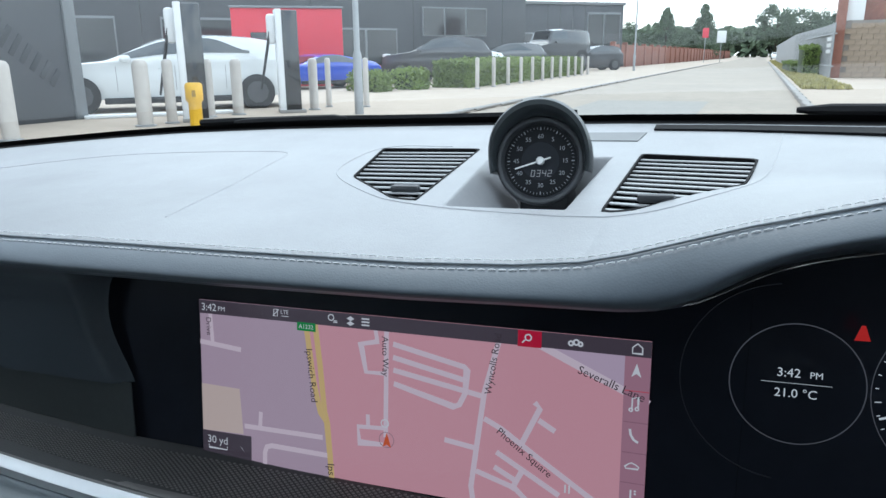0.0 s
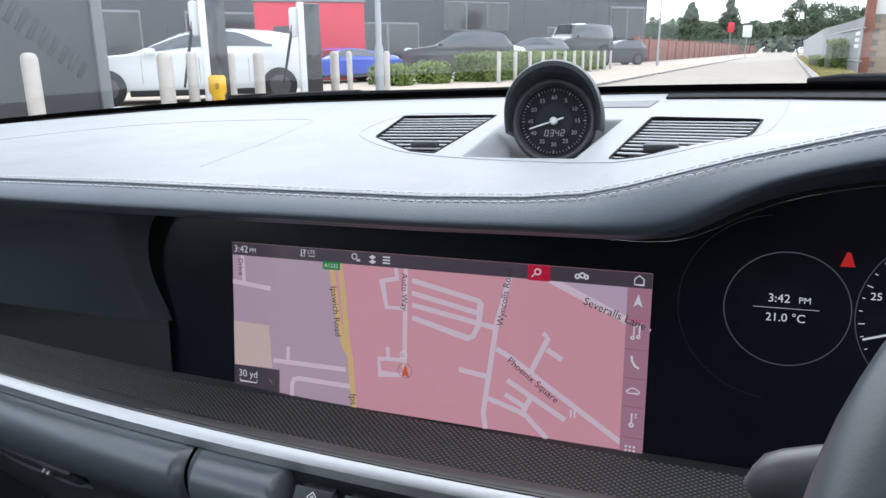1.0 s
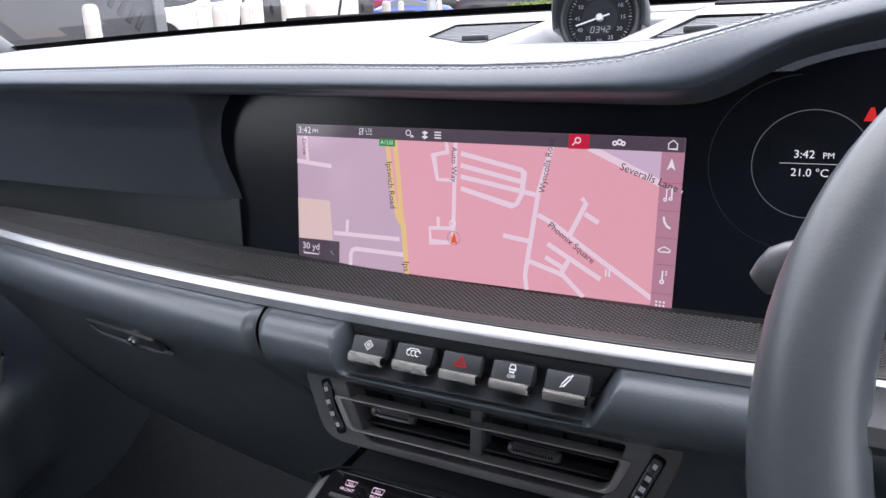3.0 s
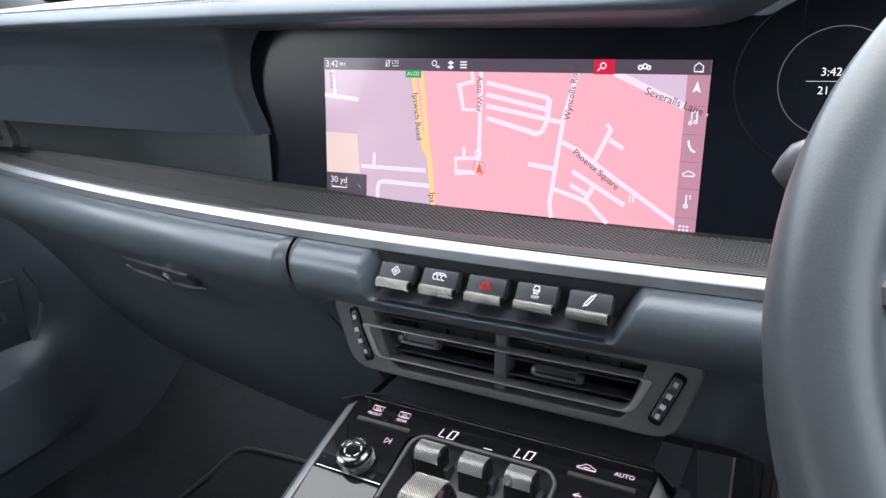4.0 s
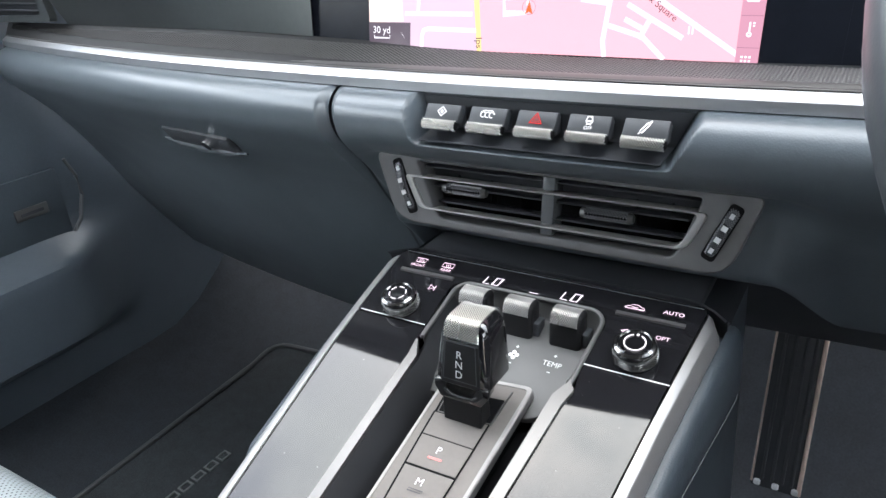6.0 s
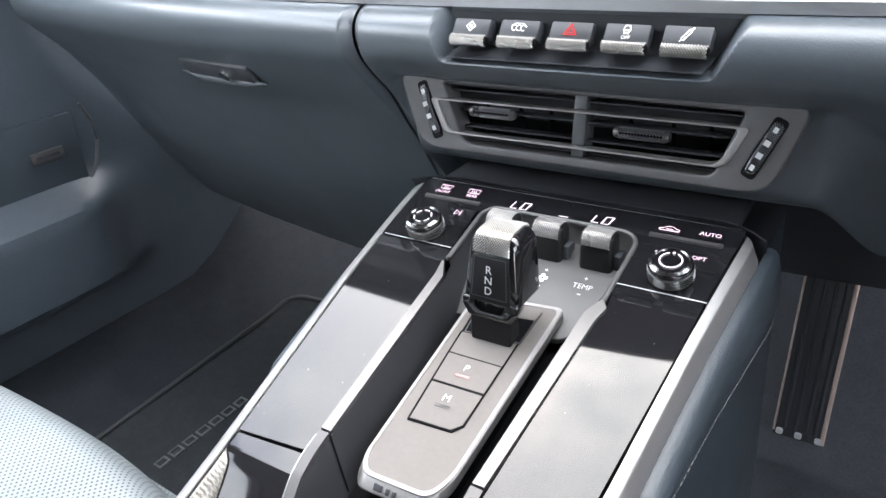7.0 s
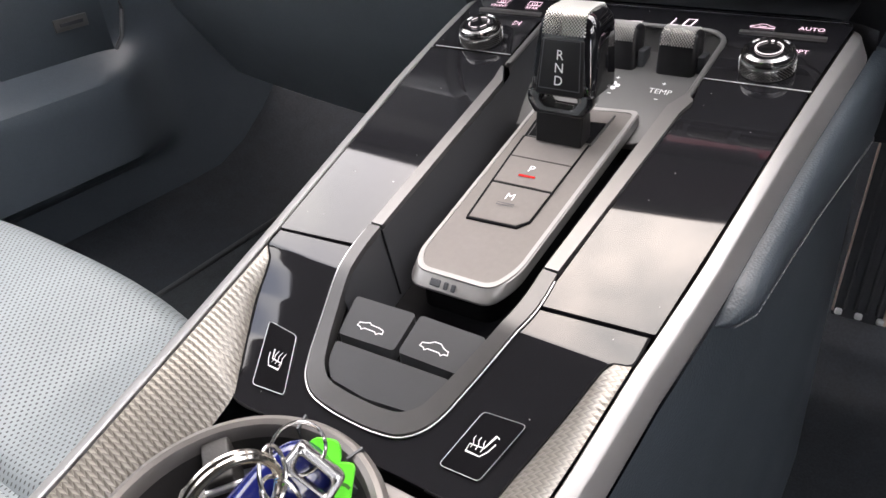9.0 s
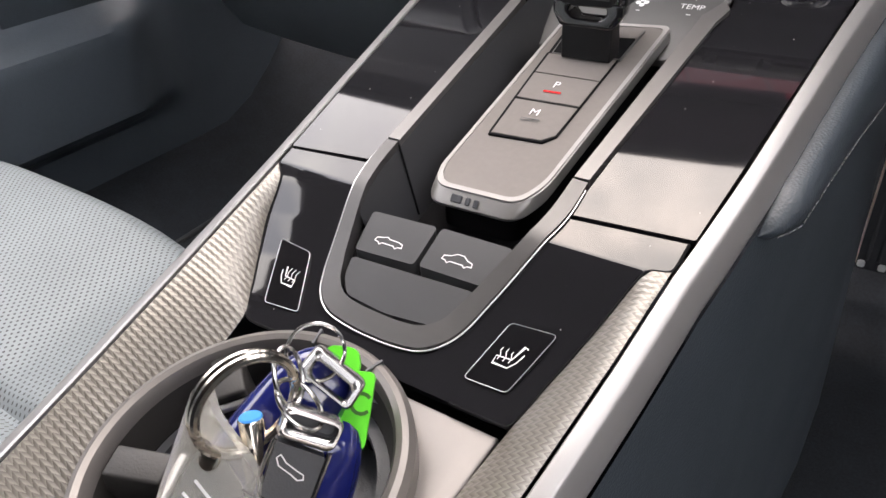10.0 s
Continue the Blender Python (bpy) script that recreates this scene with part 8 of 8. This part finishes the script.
slab_building("showroom_wing", "grey clad showroom wing with tall pillar", -19.5, 47.0, 5, 6, 9.0, 45, CLAD_LIGHT, [(-1.8, 1.8, 0.4, 3.0)])
kiosk = thing("red_kiosk", (-15.5, 22.5, 0), "red painted kiosk beside the showroom", "kiosk", place=LEVEL)
km = Matrix.Translation((-15.9, 24.3, 0)) @ Matrix.Rotation(radians(36), 4, "Z")
part("shell", box((0, 0, 1.40), (4.0, 2.4, 2.8), 0.03, km), RED_PANEL, kiosk)
part("roof", box((0, 0, 2.83), (4.1, 2.5, 0.08), 0.02, km), CLAD_LIGHT, kiosk)
part("opening", box((-0.7, -1.19, 1.25), (1.3, 0.06, 1.4), 0.01, km), DARK_GLASS, kiosk)
wall_sign = thing("grey_wall", (-10.6, 2.0, 0), "dark grey wall panel with pale slanted stripes", "wall", kind="structure", place=LEVEL)
part("panel", box((-10.75, 1.6, 2.5), (0.3, 15.6, 5.0), 0.01), CLAD, wall_sign)
for i in range(10):
    sm = Matrix.Translation((-10.594, 7.60 + 0.165 * i, 1.92 - 0.132 * i)) @ Matrix.Rotation(radians(-38), 4, "X")
    part("stripe", box((0, 0, 0), (0.012, 0.10, 0.46 - 0.016 * i), 0.004, sm), surface("stripe_grey", (0.028, 0.030, 0.036), 0.5) if i == 0 else bpy.data.materials["stripe_grey"], wall_sign)
part("end_post", box((-10.73, 9.52, 2.5), (0.34, 0.24, 5.0), 0.02), CLAD_LIGHT, wall_sign)
step = thing("white_edging", (-10.5, 11.2, 0), "white painted edging beside the parked car", "edging", place=LEVEL)
part("edge", box((0, 0, 0.03), (0.35, 2.6, 0.06), 0.02, Matrix.Translation((-9.75, 10.55, 0)) @ Matrix.Rotation(radians(-42), 4, "Z")), CLAD_WHITE, step)

# far red brick wall, fence and pier
rw = thing("brick_wall", (-8.2, 90, 0), "long red brick boundary wall", "wall", place=LEVEL)
RW = Matrix.Translation((-5.2, 163, 0)) @ Matrix.Rotation(radians(-2.54), 4, "Z")
part("face", box((0, 0, 1.0), (0.25, 198, 2.0), 0.01, RW), BRICK, rw)
for i in range(36):
    part("pier", box((0.05, -98.5 + 5.6 * i, 1.1), (0.45, 0.45, 2.2), 0.02, RW), BRICK, rw)
fence = thing("palisade_fence", (4.2, 60, 0), "grey steel palisade fence with white signs", "fence", place=LEVEL)
fx = lambda y: kx(y) + 1.15 + 0.75 * (1 - smooth(36, 58, y))
for i in range(260):
    y = 35.5 + i * 0.34
    part("pale", box((fx(y), y, 1.15), (0.03, 0.20, 2.3), 0), STEEL, fence)
for z in (0.5, 1.85):
    part("fence_rail", tube([(fx(y) + 0.05, y, z) for y in span(35, 125, 6)], 0.03, 6), STEEL, fence)
for dz in (1.65, 1.38, 1.12):
    part("sign_bar", box((fx(37.5) - 0.06, 37.0, dz), (0.02, 1.5, 0.16), 0), CLAD_WHITE, fence)
pier = thing("block_pier", (5.8, 36, 0), "buff block pier below a brown timber hoarding", "pier", place=LEVEL)
part("core", box((7.4, 36.4, 1.2), (6.0, 0.6, 2.4), 0.01), MORTAR, pier)
part("post", box((4.33, 36.1, 1.8), (0.35, 0.5, 3.6), 0.02), BRICK, pier)
part("hoarding", box((7.4, 36.5, 3.4), (6.0, 0.2, 2.0), 0.01), BRICK, pier, "brown hoarding")
part("white_board", box((4.75, 36.2, 3.2), (0.9, 0.1, 1.6), 0.01), CLAD_WHITE, pier)
blk = bmesh.new()
bmesh.ops.create_cube(blk, size=1, matrix=Matrix.Diagonal((0.43, 0.06, 0.215, 1)))
first = part("block", blk, STONE, pier)
first.location = Vector((4.75, 36.09, 0.12)) - Vector((5.8, 36, 0))
for r in range(10):
    for c in range(8):
        if r == c == 0:
            continue
        o = new("block", first.data)
        o.parent = pier
        o.location = Vector((4.75 + c * 0.44 + (0.22 if r % 2 else 0), 36.09, 0.12 + r * 0.228)) - Vector((5.8, 36, 0))
build_hedge(3.1, 3.7, 44.0, 52.0, 0.6, 2500, 12, "low green shrubs along the steel fence")
build_hedge(3.35, 4.05, 40.2, 43.6, 1.5, 3000, 13, "tall loose green shrub before the fence")


for nm, label, x, y, z, w, h, mat in (("sign_board", "red sign board on a post far down the street", -3.6, 110.0, 4.0, 0.8, 1.3, RED_PANEL), ("sign_board", "white sign board on a post far down the street", -1.5, 112.0, 3.5, 1.2, 1.6, CLAD_WHITE)):
    sb = thing(nm, (x, y, 0), label, "sign", place=LEVEL)
    part("post", lathe([(0.04, 0), (0.04, z + h / 2), (0, z + h / 2)], 10, Matrix.Translation((x, y + 0.05, 0))), STEEL, sb)
    part("board", box((x, y, z), (w, 0.04, h), 0.01), mat, sb)


# trees: trunk, limbs and a crown of many leaf cards grown round clump centres
def build_tree(x, y, h, w, seed, pointed=False):
    t = thing("tree", (x, y, 0), "dark green conical tree far down the street" if pointed else "dark green broadleaf tree far down the street", "tree", place=LEVEL)
    rnd = random.Random(seed)
    part("trunk", tube([(x, y, 0), (x + 0.1, y, h * 0.3), (x, y, h * 0.8)], [0.03 * h, 0.022 * h, 0.006 * h], 8), BARK, t)
    for i in range(5):
        a = rnd.random() * 6.28
        part("limb", tube([(x, y, h * (0.25 + 0.08 * i)), (x + math.cos(a) * w * 0.3, y + math.sin(a) * w * 0.3, h * (0.45 + 0.09 * i))], [0.012 * h, 0.004 * h], 6), BARK, t)
    bm = bmesh.new()
    for c in range(70 if pointed else 46):
        if pointed:
            f = rnd.random()
            cz = h * (0.12 + 0.86 * f)
            rr = w * 0.5 * (1 - f) ** 0.9 + 0.1
            a = rnd.random() * 6.28
            cc = Vector((x + math.cos(a) * rr * 0.7, y + math.sin(a) * rr * 0.7, cz))
            cr = 0.13 * h * (1.1 - 0.8 * f)
        else:
            d = Vector((rnd.gauss(0, 1), rnd.gauss(0, 1), rnd.gauss(0, 1))).normalized() * (0.55 + 0.45 * rnd.random())
            cc = Vector((x + d.x * w * 0.45, y + d.y * w * 0.45, h * 0.62 + d.z * h * 0.33))
            cr = 0.12 * h * (0.6 + 0.7 * rnd.random())
        for _ in range(130):
            p = cc + Vector((rnd.gauss(0, 0.45), rnd.gauss(0, 0.45), rnd.gauss(0, 0.4))) * cr
            a = Vector((rnd.gauss(0, 1), rnd.gauss(0, 1), rnd.gauss(0, 1))).normalized() * 0.018 * h
            b = a.orthogonal().normalized() * 0.014 * h
            bm.faces.new([bm.verts.new(p + q) for q in (a, b, -a, -b)])
    part("crown", bm, TREE_LEAF, t, flat=True)


for i, (px, d, h, w, pt) in enumerate(((-30, 190, 10, 9, False), (-24, 190, 9, 9, False), (-15.1, 185, 12.0, 8.5, True), (-19, 195, 8.5, 10, False), (-6.6, 185, 12.5, 8.5, True), (-10, 205, 9, 10, False), (-2, 215, 8, 10, False), (10, 205, 13.5, 14, False), (17, 200, 12, 12, False), (24, 190, 11, 11, False), (26, 130, 9, 9, False), (33, 150, 11, 12, False), (-36, 200, 10, 10, False))):
    build_tree(px, d, h, w, 50 + i, pt)
woods = thing("far_woods", (0, 320, 0), "band of far dark green woodland", "woods", kind="stuff", place=LEVEL)
rnd = random.Random(77)
fw = bmesh.new()
for _ in range(15000):
    x = -160 + 320 * rnd.random()
    top = 10.5 + 2.5 * noise.noise(Vector((x * 0.06, 3, 1))) + 1.5 * noise.noise(Vector((x * 0.3, 5, 1)))
    p = Vector((x, 300 + rnd.gauss(0, 5), top * rnd.random() ** 0.6))
    a = Vector((rnd.gauss(0, 1), rnd.gauss(0, 1), rnd.gauss(0, 1))).normalized() * 1.5
    b = a.orthogonal().normalized() * 1.1
    fw.faces.new([fw.verts.new(p + q) for q in (a, b, -a, -b)])
part("foliage", fw, TREE_LEAF, woods, flat=True)
# bonnet of the car itself, seen low through the windscreen
bonnet = thing("car_bonnet", (0, 1.1, 0.75), "dark bonnet beyond the windscreen", "car bonnet")
part("skin", sheet(span(-0.80, 0.80, 24), span(0.68, 1.9, 20), lambda x, y: (x, y, 0.868 - 0.10 * (y - 0.68) - 0.13 * (y - 0.68) ** 2 - 0.10 * (x / 0.8) ** 4)), DARK_PAINT, bonnet)
